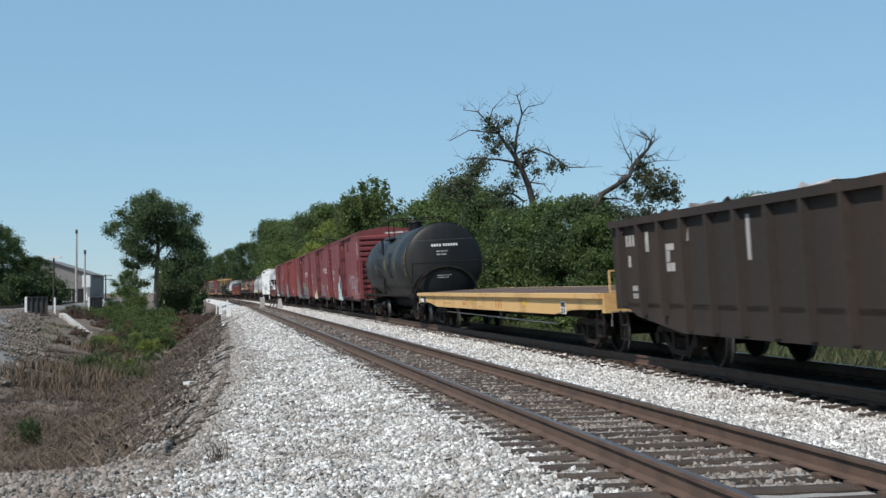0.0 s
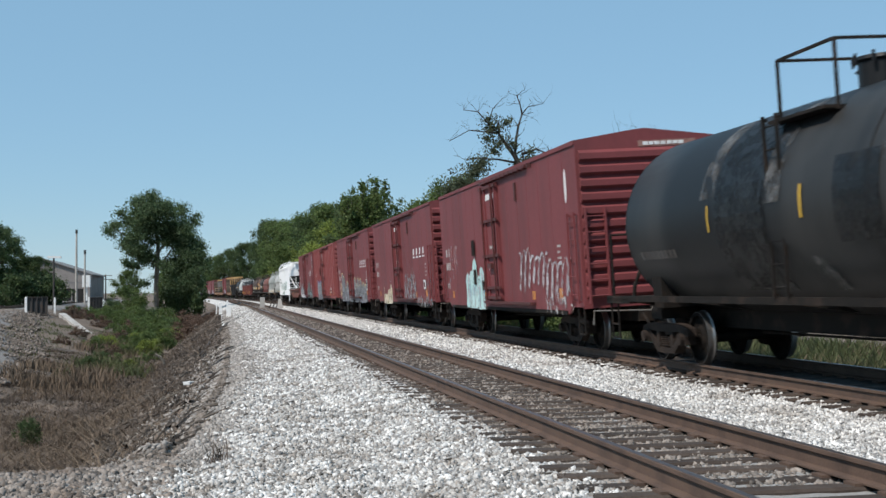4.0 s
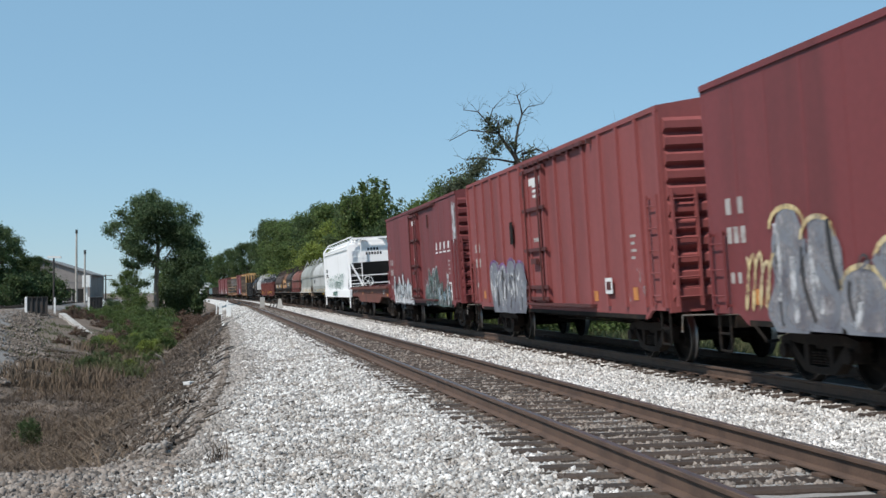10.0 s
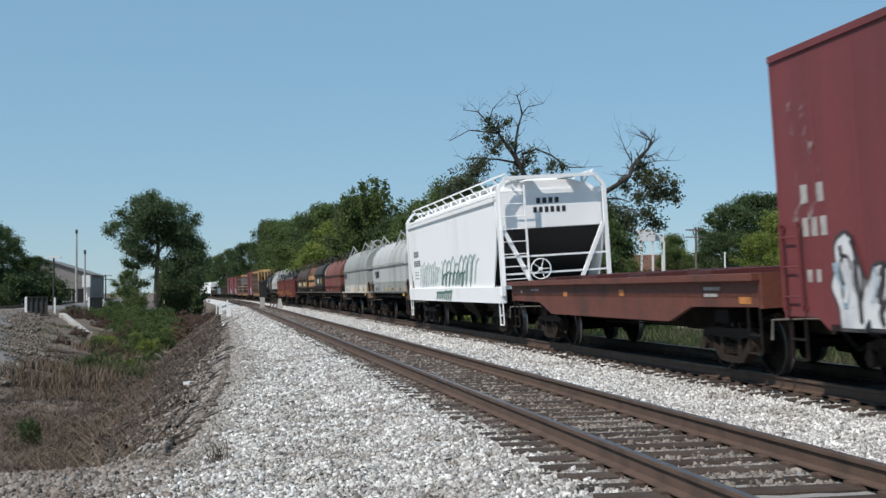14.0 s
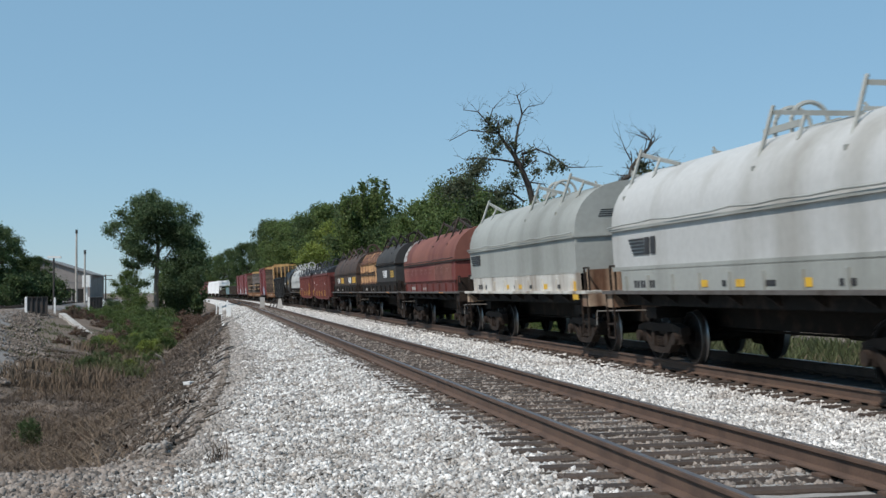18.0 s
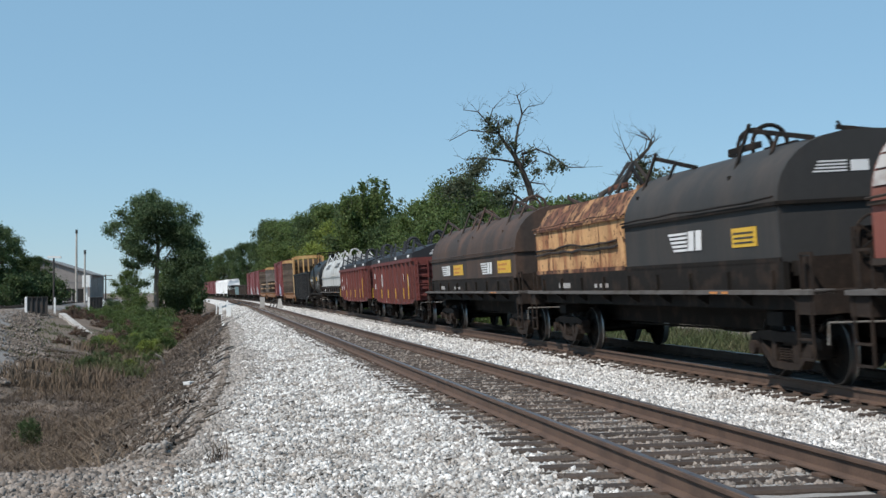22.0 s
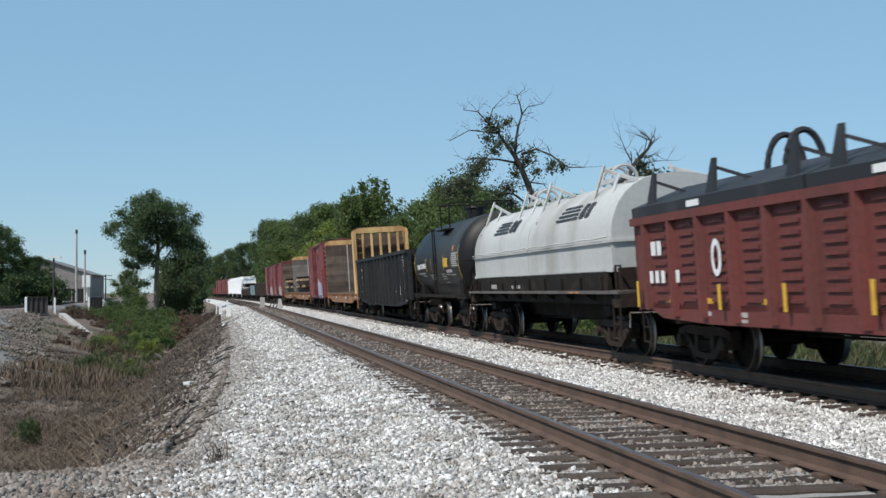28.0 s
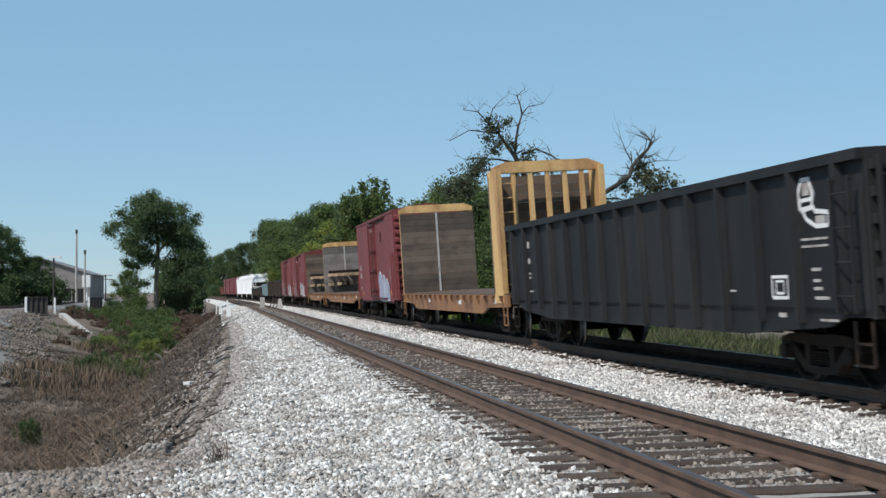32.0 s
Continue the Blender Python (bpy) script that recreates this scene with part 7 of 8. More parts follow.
# ---------------------------------------------------------------- covered hoppers
def hopper(front, rear, paint, label):
    car, L = new_car("covered_hopper", label, front, rear, 2.1, group="covered hoppers")
    h, W = L / 2, 1.50
    e, top = h - 0.35, 3.76
    section = lambda x, z0, w: [(x, -w, z0), (x, w, z0), (x, w, top), (x, w * 0.80, 4.08), (x, w * 0.42, 4.22), (x, -w * 0.42, 4.22), (x, -w * 0.80, 4.08), (x, -w, top)]
    m = Mesh()
    m.loft([section(x, z0, W - 0.04) for x, z0 in ((-e, 2.95), (-h + 2.2, 1.45), (h - 2.2, 1.45), (e, 2.95))])
    part("body", m, paint, car)
    for s in (-1, 1):
        m = Mesh()
        k = [(-e, top), (-e, 3.05), (-e + 0.05, 2.75), (-e + 0.2, 2.3), (-e + 0.5, 1.85), (-e + 0.75, 1.40), (e - 0.75, 1.40), (e - 0.5, 1.85), (e - 0.2, 2.3), (e - 0.05, 2.75), (e, 3.05), (e, top)]
        if s > 0:
            k = k[::-1]
        m.loft([[(x, y, z) for x, z in k] for y in (s * (W - 0.04), s * W)])
        part("side_panel", m, paint, car)
        m = Mesh()
        m.box(-h + 0.1, h - 0.1, min(s * (W - 0.12), s * (W + 0.05)), max(s * (W - 0.12), s * (W + 0.05)), 1.0, 1.43)
        part("side_sill", m, paint, car)
        m = Mesh()
        m.box(-e, e, min(s * (W - 0.1), s * (W + 0.06)), max(s * (W - 0.1), s * (W + 0.06)), top - 0.05, top + 0.06)
        m.box(-e, e, min(s * (W - 0.16), s * (W + 0.02)), max(s * (W - 0.16), s * (W + 0.02)), top + 0.10, top + 0.17)
        part("eave_rail", m, paint, car)
    for x in (-L / 4, 0, L / 4):
        m = Mesh()
        m.loft([[(x + a * 1.6, b * 1.3, 1.42) for a, b in ((-1, -1), (1, -1), (1, 1), (-1, 1))], [(x + a * 0.35, b * 0.5, 0.42) for a, b in ((-1, -1), (1, -1), (1, 1), (-1, 1))]])
        part("outlet", m, mat_frame, car)
    for s in (-1, 1):
        frame = Mesh()
        X = s * (h - 0.06)
        for y in (-W + 0.03, W - 0.03):
            frame.beam((X, y, 1.2), (X, y, 4.0), 0.10)
            frame.beam((X, y, 4.0), (X, y * 0.83, 4.3), 0.09)
            frame.beam((X, y * 0.95, 3.0), (X, y * 0.45, 1.45), 0.10)
        frame.beam((X, -W * 0.83, 4.3), (X, W * 0.83, 4.3), 0.09)
        for z in (1.75, 2.2):
            frame.beam((X, -W, z), (X, W, z), 0.05)
        frame.box(min(X, X - s * 0.8), max(X, X - s * 0.8), -W, W, 1.36, 1.44)
        part("end_frame", frame, paint, car)
        m = Mesh()
        xa, xb = s * e, s * (e - 0.02)
        m.box(min(s * e, s * (e + 0.03)), max(s * e, s * (e + 0.03)), -W + 0.05, W - 0.05, 2.96, 3.98)
        part("end_panel", m, paint, car)
        m = Mesh()
        r = [(s * (e + 0.02), 2.93), (s * (h - 2.05), 1.46), (s * (h - 2.12), 1.46), (s * (e - 0.05), 2.96)]
        if s < 0:
            r = r[::-1]
        m.loft([[(x, y, z) for x, z in r] for y in (W - 0.08, -W + 0.08)])
        # black on a white body: the shade under the end put into colour
        part("slope_sheet", m, mat_gon_black, car, "slope sheet coloured black for the shade under the end")
        end_ladder(car, X, -1.42, -0.75, 1.45, 4.1, 8, paint)
    hand_wheel(car, h + 0.1, -0.45, 1.85, paint, 0.27)
    walkway = Mesh()
    walkway.box(-h + 0.1, h - 0.1, -0.9, -0.45, 4.30, 4.33)
    walkway.box(-h + 0.1, h - 0.1, 0.45, 0.9, 4.30, 4.33)
    for i in range(11):
        x = -h + 0.15 + (L - 0.3) * i / 10
        for y in (-0.9, 0.9):
            walkway.beam((x, y, 4.05), (x, y * 1.35, 4.42), 0.04)
            walkway.box(x - 0.03, x + 0.03, y - 0.03, y + 0.03, 4.1, 4.31)
    for y in (-1.215, 1.215):
        walkway.beam((-h + 0.1, y, 4.42), (h - 0.1, y, 4.42), 0.04)
    part("roof_walk", walkway, paint, car)
    m = Mesh()
    for i in range(8):
        x = -h + 1.3 + (L - 2.6) * i / 7
        m.box(x - 0.6, x + 0.6, -0.36, 0.36, 4.2, 4.34)
    part("hatch_cover", m, paint, car)
    stirrups(car, L, W, paint, 1.05)
    return car, h, W


p, h, W = hopper(*TRAIN[9], mat_white, "white covered hopper with pale green graffiti")
scrawl(p, -W - 0.006, -5.4, -1.2, 1.42, 2.35, 9, 0.045, sp_midgreen, 67, "thin green spray-painted loops", 0.3)
scrawl(p, -W - 0.006, -4.8, -0.8, 1.45, 2.2, 7, 0.03, sp_palegreen, 68, "pale green running loops", 0.2)
scrawl(p, -W - 0.006, -1.2, 4.6, 1.42, 2.45, 8, 0.07, sp_midgreen, 64, "dark green spray-painted loops", 0.35)
scrawl(p, -W - 0.012, -1.0, 3.2, 1.45, 2.0, 7, 0.06, sp_deepgreen, 65, "bottle green running loops", 0.1)
scrawl(p, -W - 0.006, 2.6, 5.2, 1.5, 2.4, 3, 0.05, sp_palegreen, 63, "pale looping letters")
scrawl(p, -W - 0.054, -1.9, 1.1, 1.02, 1.36, 8, 0.08, sp_deepgreen, 66, "bottle green scribble on the sill")
bars(p, -W, -6.4, 2.58, 0.22, [0.17, 0.17, 0.17, 0.17], mat_mark_black, 0.45)
bars(p, -W, -6.45, 2.24, 0.22, [0.15, 0.15, 0.15, 0.15, 0.15, 0.15], mat_mark_black, 0.4)
for z in (2.0, 1.9, 1.78):
    bars(p, -W, -6.4, z, 0.04, [0.3, 0.25, 0.3], mat_mark_dim)
end_bars(p, h - 0.318, -0.35, 3.60, 0.15, [0.11, 0.11, 0.11, 0.11], mat_mark_black, 0.4)
end_bars(p, h - 0.318, -0.45, 3.36, 0.15, [0.1, 0.1, 0.1, 0.1, 0.1, 0.1], mat_mark_black, 0.4)


# ---------------------------------------------------------------- coil cars
def coil_logo(car, y, x, z, h, mat):
    """A striped emblem and two blocks, with no letters."""
    for k in range(5):
        zz = z + h * k / 5
        part("marking", Mesh().plate_y([(x + 0.05 * (4 - k), zz), (x + 2.35 * h, zz), (x + 2.35 * h + 0.03, zz + h * 0.12), (x + 0.05 * (4 - k) - 0.04, zz + h * 0.12)], y - 0.004, 0.004), mat, car)
    for k in (2.45, 3.4):
        part("marking", Mesh().plate_y([(x + k * h, z), (x + k * h + 0.74 * h, z), (x + k * h + 0.86 * h, z + h * 0.95), (x + k * h + 0.12 * h, z + h * 0.95)], y - 0.004, 0.004), mat, car)


def hood(car, x0, x1, mats, base, seam, top, label, logo=None, logo_z=1.85, loops=True, half=1.40, steep=False, logo_x=0.25, logo_h=0.36):
    """A lift-off hood over the coil trough: straight skirt, arched roof, seam rail and lifting brackets."""
    m = Mesh()
    arch = []
    n = 4 if steep else 16
    for i in range(n + 1):
        a = math.pi * i / n
        c, s = math.cos(a), math.sin(a)
        ex = 0.8
        arch.append((half * math.copysign(abs(c) ** ex, c), seam + (top - seam) * abs(s) ** (0.85 if steep else 0.95)))
    ring = [(-half, base), (half, base), *arch]
    hd = None
    skirt = Mesh()
    skirt.loft([[(x, y, z) for y, z in ((-half, base), (half, base), (half, seam), (-half, seam))] for x in (x0, x1)])
    hd = part("hood", skirt, mats[0], car, label)
    m.loft([[(x, y, z) for y, z in arch] for x in (x0, x1)])
    part("hood_roof", m, mats[1], hd, smooth=True)
    r = Mesh()
    r.box(x0 - 0.02, x1 + 0.02, -half - 0.05, -half, seam - 0.03, seam + 0.02)
    n = max(4, int((x1 - x0) / 0.8))
    pts = [(x0 + (x1 - x0) * i / n, -half - 0.07, seam + 0.06 + 0.02 * (i % 2) + 0.025 * wave(i, seam)) for i in range(n + 1)]
    r.tube(pts, 0.018, 5)
    r.box(x1, x1 + 0.05, -half, half, seam - 0.03, seam + 0.02)
    r.box(x0 - 0.02, x1 + 0.02, -half - 0.03, -half, base, base + 0.08)
    part("seam_rail", r, mats[2], hd)
    L = x1 - x0
    on = lambda y: seam + (top - seam) * max(0.0, 1 - (abs(y) / half) ** (1 / 0.8 * 2)) ** 0.5
    run = min(1.9, 0.34 * L)
    for xa, xb in () if steep else ((x0 + 0.12, x0 + 0.12 + run), (x1 - 0.25 - run, x1 - 0.15)) if L < 8 else ((x0 + 0.12, x0 + 0.12 + run), (x0 + 0.5 * L + 0.5, x0 + 0.5 * L + 3.0), (x1 - 0.25 - run, x1 - 0.15)):
        for s in (-1, 1):
            b = Mesh()
            foot, head = 0.88 * half * s, 0.52 * half * s
            b.beam((xa + 0.30, foot, on(foot) - 0.12), (xa, head, top + 0.36), 0.045)
            b.beam((xa + 0.30, foot, on(foot) - 0.28), (xa + 0.30, foot, on(foot) + 0.02), 0.07)
            b.beam((xa - 0.02, head, top + 0.27), (xb, head, on(head) + 0.01), 0.04, 0.07)
            b.beam((xa + 0.5 * run, head, top + 0.10), (xa + 0.5 * run + 0.25, foot * 0.8, on(foot * 0.8)), 0.04)
            part("lifting_bracket", b, mats[2], hd)
    if loops:
        x = (x0 + x1) / 2 - 0.1
        for dx in (-0.28, 0.28):
            b = Mesh()
            if steep:
                b.beam((x + dx, -0.45, top - 0.05), (x + dx * 0.6, 0, top + 0.62), 0.07)
                b.beam((x + dx, 0.45, top - 0.05), (x + dx * 0.6, 0, top + 0.62), 0.07)
            else:
                b.tube([(x + dx, -0.3, top - 0.1), *[(x + dx, -0.3 * math.cos(a), top + 0.14 + 0.3 * math.sin(a)) for a in (math.pi * i / 12 for i in range(13))], (x + dx, 0.3, top - 0.1)], 0.038, 6)
            part("lifting_loop", b, mat_hood_soot if steep else mats[2], hd)
        for y in (-0.32, 0.32):
            part("lifting_bracket", Mesh().beam((x - 0.6, y, top + 0.10), (x + 0.6, y, top + 0.10), 0.05, 0.1), mats[2], hd)
    if logo:
        coil_logo(hd, -half - 0.012, x0 + logo_x, logo_z, logo_h, logo)
        for k in range(4):
            part("marking", Mesh().box(x1 + 0.002, x1 + 0.007, -0.85 + 0.025 * k, -0.35, seam + 0.38 + 0.045 * k, seam + 0.402 + 0.045 * k), logo, hd)
        part("marking", Mesh().box(x1 + 0.002, x1 + 0.007, -0.29, -0.02, seam + 0.38, seam + 0.53), logo, hd)
    return hd


def coil_car(front, rear, label, sill_paint, hoods, inset=1.75, name="coil_car"):
    car, L = new_car(name, label, front, rear, inset, sill=(0.62, 1.05), group="steel coil cars")
    h, W = L / 2, 1.48
    for s in (-1, 1):
        m = Mesh()
        m.box(-h + 0.9, h - 0.9, min(s * (W - 0.14), s * (W - 0.05)), max(s * (W - 0.14), s * (W - 0.05)), 1.30, 1.70)
        part("trough_side", m, sill_paint, car)
        for i in range(9):
            x = -h + 1.2 + (L - 2.4) * i / 8
            m = Mesh()
            m.box(x - 0.04, x + 0.04, min(s * (W - 0.05), s * (W + 0.0)), max(s * (W - 0.05), s * (W + 0.0)), 1.32, 1.59)
            part("rib", m, sill_paint, car)
        m = Mesh()
        m.box(-h, h, min(s * (W - 0.3), s * (W + 0.06)), max(s * (W - 0.3), s * (W + 0.06)), 1.26, 1.32)
        # on dark cars, sunlight on the deck edge is put into this lighter grey
        part("walkway", m, mat_walk if sill_paint is not mat_sill_white else sill_paint, car)
        m = Mesh()
        m.box(-h + 0.5, h - 0.5, min(s * (W - 0.28), s * (W - 0.2)), max(s * (W - 0.28), s * (W - 0.2)), 1.04, 1.26)
        for i in range(9):
            x = -h + 0.7 + (L - 1.4) * i / 8
            q = [(x - 0.03, 1.26), (x + 0.03, 1.26), (x + 0.03, 1.08), (x - 0.03, 1.08)]
            m.loft([[(x - 0.025, s * (W - 0.2), 1.26), (x + 0.025, s * (W - 0.2), 1.26), (x + 0.025, s * (W - 0.2), 1.08), (x - 0.025, s * (W - 0.2), 1.08)], [(x - 0.025, s * (W + 0.02), 1.26), (x + 0.025, s * (W + 0.02), 1.26), (x + 0.025, s * (W + 0.02), 1.24), (x - 0.025, s * (W + 0.02), 1.24)]])
        part("side_sill", m, mat_frame, car)
    m = Mesh()
    m.loft([[(x, -1.25, 1.5), (x, -0.3, 1.0), (x, 0.3, 1.0), (x, 1.25, 1.5), (x, 1.25, 1.70), (x, -1.25, 1.70)] for x in (-h + 0.5, h - 0.5)])
    part("trough", m, mat_frame, car)
    for s in (-1, 1):
        m = Mesh()
        m.box(s * (h - 0.55) - 0.06, s * (h - 0.55) + 0.06, -1.3, 1.3, 1.3, 1.75)
        m.box(min(s * h, s * (h - 0.5)), max(s * h, s * (h - 0.5)), -W, W, 1.0, 1.30)
        part("end_bulkhead", m, mat_rusty_cream if sill_paint in (mat_sill_white, mat_grey_hood) else mat_truck, car, "rust-stained end platform")
        for y in (-1.4, 1.4):
            m = Mesh()
            m.beam((s * (h - 0.15), y, 1.3), (s * (h - 0.15), y, 1.8), 0.035)
            m.beam((s * (h - 0.45), y, 1.3), (s * (h - 0.45), y, 1.8), 0.035)
            m.beam((s * (h - 0.15), y, 1.79), (s * (h - 0.45), y, 1.79), 0.035)
            part("handrail", m, mat_truck, car)
    for args in hoods(h):
        hood(car, **args)
    hand_wheel(car, h - 0.02, -0.55, 1.95, mat_frame, 0.3)
    m = Mesh()
    m.box(h - 0.3, h - 0.08, -0.75, -0.35, 1.3, 2.1)
    part("brake_housing", m, mat_rusty_cream if sill_paint in (mat_sill_white, mat_grey_hood) else mat_truck, car)
    stirrups(car, L, W, mat_truck, 1.25)
    y = -W + 0.05
    if sill_paint not in (mat_sill_white, mat_grey_hood):
        bars(car, y, -h + 2.4, 1.38, 0.11, [0.2, 0.0, 0.10, 0.10, 0.10, 0.10, 0.10, 0.0, 0.0], mat_mark_dim, 0.25)
        bars(car, y, -h + 5.0, 1.38, 0.08, [0.16, 0.0, 0.22, 0.2], mat_mark_dim, 1.2)
        bars(car, -W - 0.062, h - 3.2, 1.27, 0.035, [0.3, 0.0, 0.25], mat_mark_orange, 2.0)
        return car, h
    bars(car, y, -h + 1.6, 1.37, 0.13, [0.12, 0.12, 0.0, 0.12, 0.12, 0.12, 0.12, 0.12], mat_mark_black, 0.25)
    patches(car, y - 0.002, [(-1.1, -0.85, 1.37, 1.48), (0.2, 0.5, 1.37, 1.48), (h - 3.6, h - 3.3, 1.36, 1.48), (h - 1.4, h - 1.0, 1.32, 1.52)], mat_mark_yellow)
    patches(car, y - 0.002, [(-0.3, -0.05, 1.38, 1.47), (1.2, 1.5, 1.38, 1.46), (h - 2.6, h - 2.2, 1.37, 1.46)], mat_mark_black if sill_paint in (mat_sill_white, mat_grey_hood) else mat_mark_dim)
    patches(car, -W - 0.062, [(h - 0.9, h - 0.5, 1.14, 1.25)], mat_mark_yellow)
    return car, h


grey, pale = (mat_grey_hood, mat_grey_hood, mat_grey_hood), (mat_grey_pale, mat_grey_pale, mat_grey_pale)
coil_car(*TRAIN[10], "grey steel coil car under one long pale hood", mat_grey_hood, lambda h: [dict(x0=-h + 0.4, x1=h - 0.7, mats=(mat_grey_pale, mat_grey_pale, mat_grey_hood), base=1.68, seam=2.46, top=3.62, label="pale grey arched hood", logo=mat_mark_black, logo_z=1.96, logo_x=1.0, logo_h=0.32)])
coil_car(*TRAIN[11], "grey steel coil car under one long grey hood", mat_sill_white, lambda h: [dict(x0=-h + 0.5, x1=h - 1.0, mats=grey, base=1.68, seam=2.48, top=3.62, label="grey arched hood", logo=mat_mark_black, logo_z=2.06, logo_x=0.15, logo_h=0.3)])
coil_car(*TRAIN[12], "rust-red steel coil car under one long hood", mat_gon_red, lambda h: [dict(x0=-h + 0.5, x1=h - 0.9, mats=(mat_hood_skirt, mat_hood_red, mat_gon_brown), base=1.60, seam=2.32, top=3.42, label="rust-red arched hood")])
k = RUN[-1][0]
for i in range(9):
    scrawl(k, -1.412, -4.9 + 1.05 * i, -4.15 + 1.05 * i, 1.88, 2.16, 2, 0.035, mat_chalk, 61 + i, "chalky scrawl along the hood")
patches(k, -1.404, [(1.53, 4.65, 1.68, 2.27)], mat_hood_red)
m = Mesh()
pt = lambda a: (1.415 * math.copysign(abs(math.cos(a)) ** 0.8, math.cos(a)), 2.32 + 1.115 * math.sin(a) ** 0.95)
for i in range(6):
    a0, a1 = radians(171 - i * 10.5), radians(162 - i * 10.5)
    (ya, za), (yb, zb) = pt(a0), pt(a1)
    m.add([(-5.5, ya, za), (-4.7 - 0.08 * i, ya, za), (-4.78 - 0.08 * i, yb, zb), (-5.5, yb, zb)], [(0, 1, 2, 3)])
part("marking", m, mat_mark_dim, k)
coil_car(*TRAIN[13], "black steel coil car with one dark hood and one tan hood", mat_frame, lambda h: [
    dict(x0=-0.2, x1=6.15, mats=(mat_hood_soot, mat_hood_soot, mat_frame), base=1.68, seam=2.5, top=3.46, label="dark grey arched hood", logo=mat_mark, logo_z=1.95, logo_x=2.28, logo_h=0.33),
    dict(x0=-6.6, x1=-0.3, mats=(mat_hood_tan, mat_hood_rust, mat_hood_rust), base=1.70, seam=2.70, top=3.38, label="tan hood blotched with rust, angular roof", steep=True)])
for dz, r in ((0.0, 0.03), (0.10, 0.02)):
    m = Mesh()
    m.tube([(-6.55 + 0.33 * i, -1.43, 2.16 + dz + 0.06 * wave(0.45 * i, 3 + dz)) for i in range(19)], r, 6)
    part("seam_rail", m, mat_gon_brown, RUN[-1][0])
m = Mesh()
for i in range(24):
    x = -6.6 + 0.26 * i
    m.box(x, x + 0.26, -1.425, -1.40, 1.68, 1.74 + 0.07 * abs(wave(i * 0.9, 5)))
part("rusted_edge", m, mat_gon_brown, RUN[-1][0])
k, h = coil_car(*TRAIN[14], "black steel coil car with two sooty brown hoods", mat_frame, lambda h: [
    dict(x0=0.05, x1=6.25, mats=(mat_hood_dark, mat_hood_dark, mat_hood_dark), base=1.66, seam=2.34, top=3.46, label="sooty brown arched hood", logo=mat_mark, logo_z=1.80, logo_x=2.05, logo_h=0.34),
    dict(x0=-6.0, x1=0.03, mats=(mat_hood_dark, mat_hood_dark, mat_hood_dark), base=1.66, seam=2.34, top=3.44, label="sooty brown arched hood", logo=mat_mark, logo_z=1.83, logo_x=1.98, logo_h=0.33)])
patches(k, -1.404, [(-2.05, -0.55, 1.82, 2.14), (4.22, 5.72, 1.80, 2.13)], mat_mark_yellow)
for x, w in ((-1.95, 1.3), (4.32, 1.3)):
    for z, n in ((2.0, 6), (1.88, 5)):
        bars(k, -1.412, x, z, 0.05, [w / 9] * n, mat_mark_orange, 0.6)
patches(RUN[-2][0], -1.404, [(4.6, 5.45, 1.94, 2.22)], mat_mark_yellow)
for z in (1.99, 2.06, 2.13):
    bars(RUN[-2][0], -1.412, 4.68, z, 0.025, [0.66], mat_mark_black)
coil_car(*TRAIN[17], "steel coil car with two pale grey hoods", mat_frame, lambda h: [
    dict(x0=-0.1, x1=6.3, mats=pale, base=1.68, seam=2.28, top=3.55, label="pale grey arched hood", logo=None),
    dict(x0=-6.37, x1=-0.15, mats=pale, base=1.68, seam=2.28, top=3.52, label="pale grey arched hood", logo=None)])
k = RUN[-1][0]
for x in (-4.1, 2.2):
    m = Mesh()
    for i in range(4):
        a0, a1 = radians(155 - i * 4.6), radians(152.5 - i * 4.6)
        pt = lambda a: (1.42 * math.copysign(abs(math.cos(a)) ** 0.8, math.cos(a)), 2.28 + 1.27 * math.sin(a) ** 0.95)
        (ya, za), (yb, zb) = pt(a0), pt(a1)
        m.add([(x + 0.1 * i, ya, za), (x + 1.6, ya, za), (x + 1.6, yb, zb), (x + 0.1 * i, yb, zb)], [(0, 1, 2, 3)])
    for c in (1.72, 2.12):
        for j in range(6):
            (ya, za), (yb, zb) = pt(radians(155 - 2.7 * j)), pt(radians(152.3 - 2.7 * j))
            m.add([(x + c + 0.03 * j, ya, za), (x + c + 0.28 + 0.03 * j, ya, za), (x + c + 0.31 + 0.03 * j, yb, zb), (x + c + 0.03 + 0.03 * j, yb, zb)], [(0, 1, 2, 3)])
    part("marking", m, mat_mark_black, k)


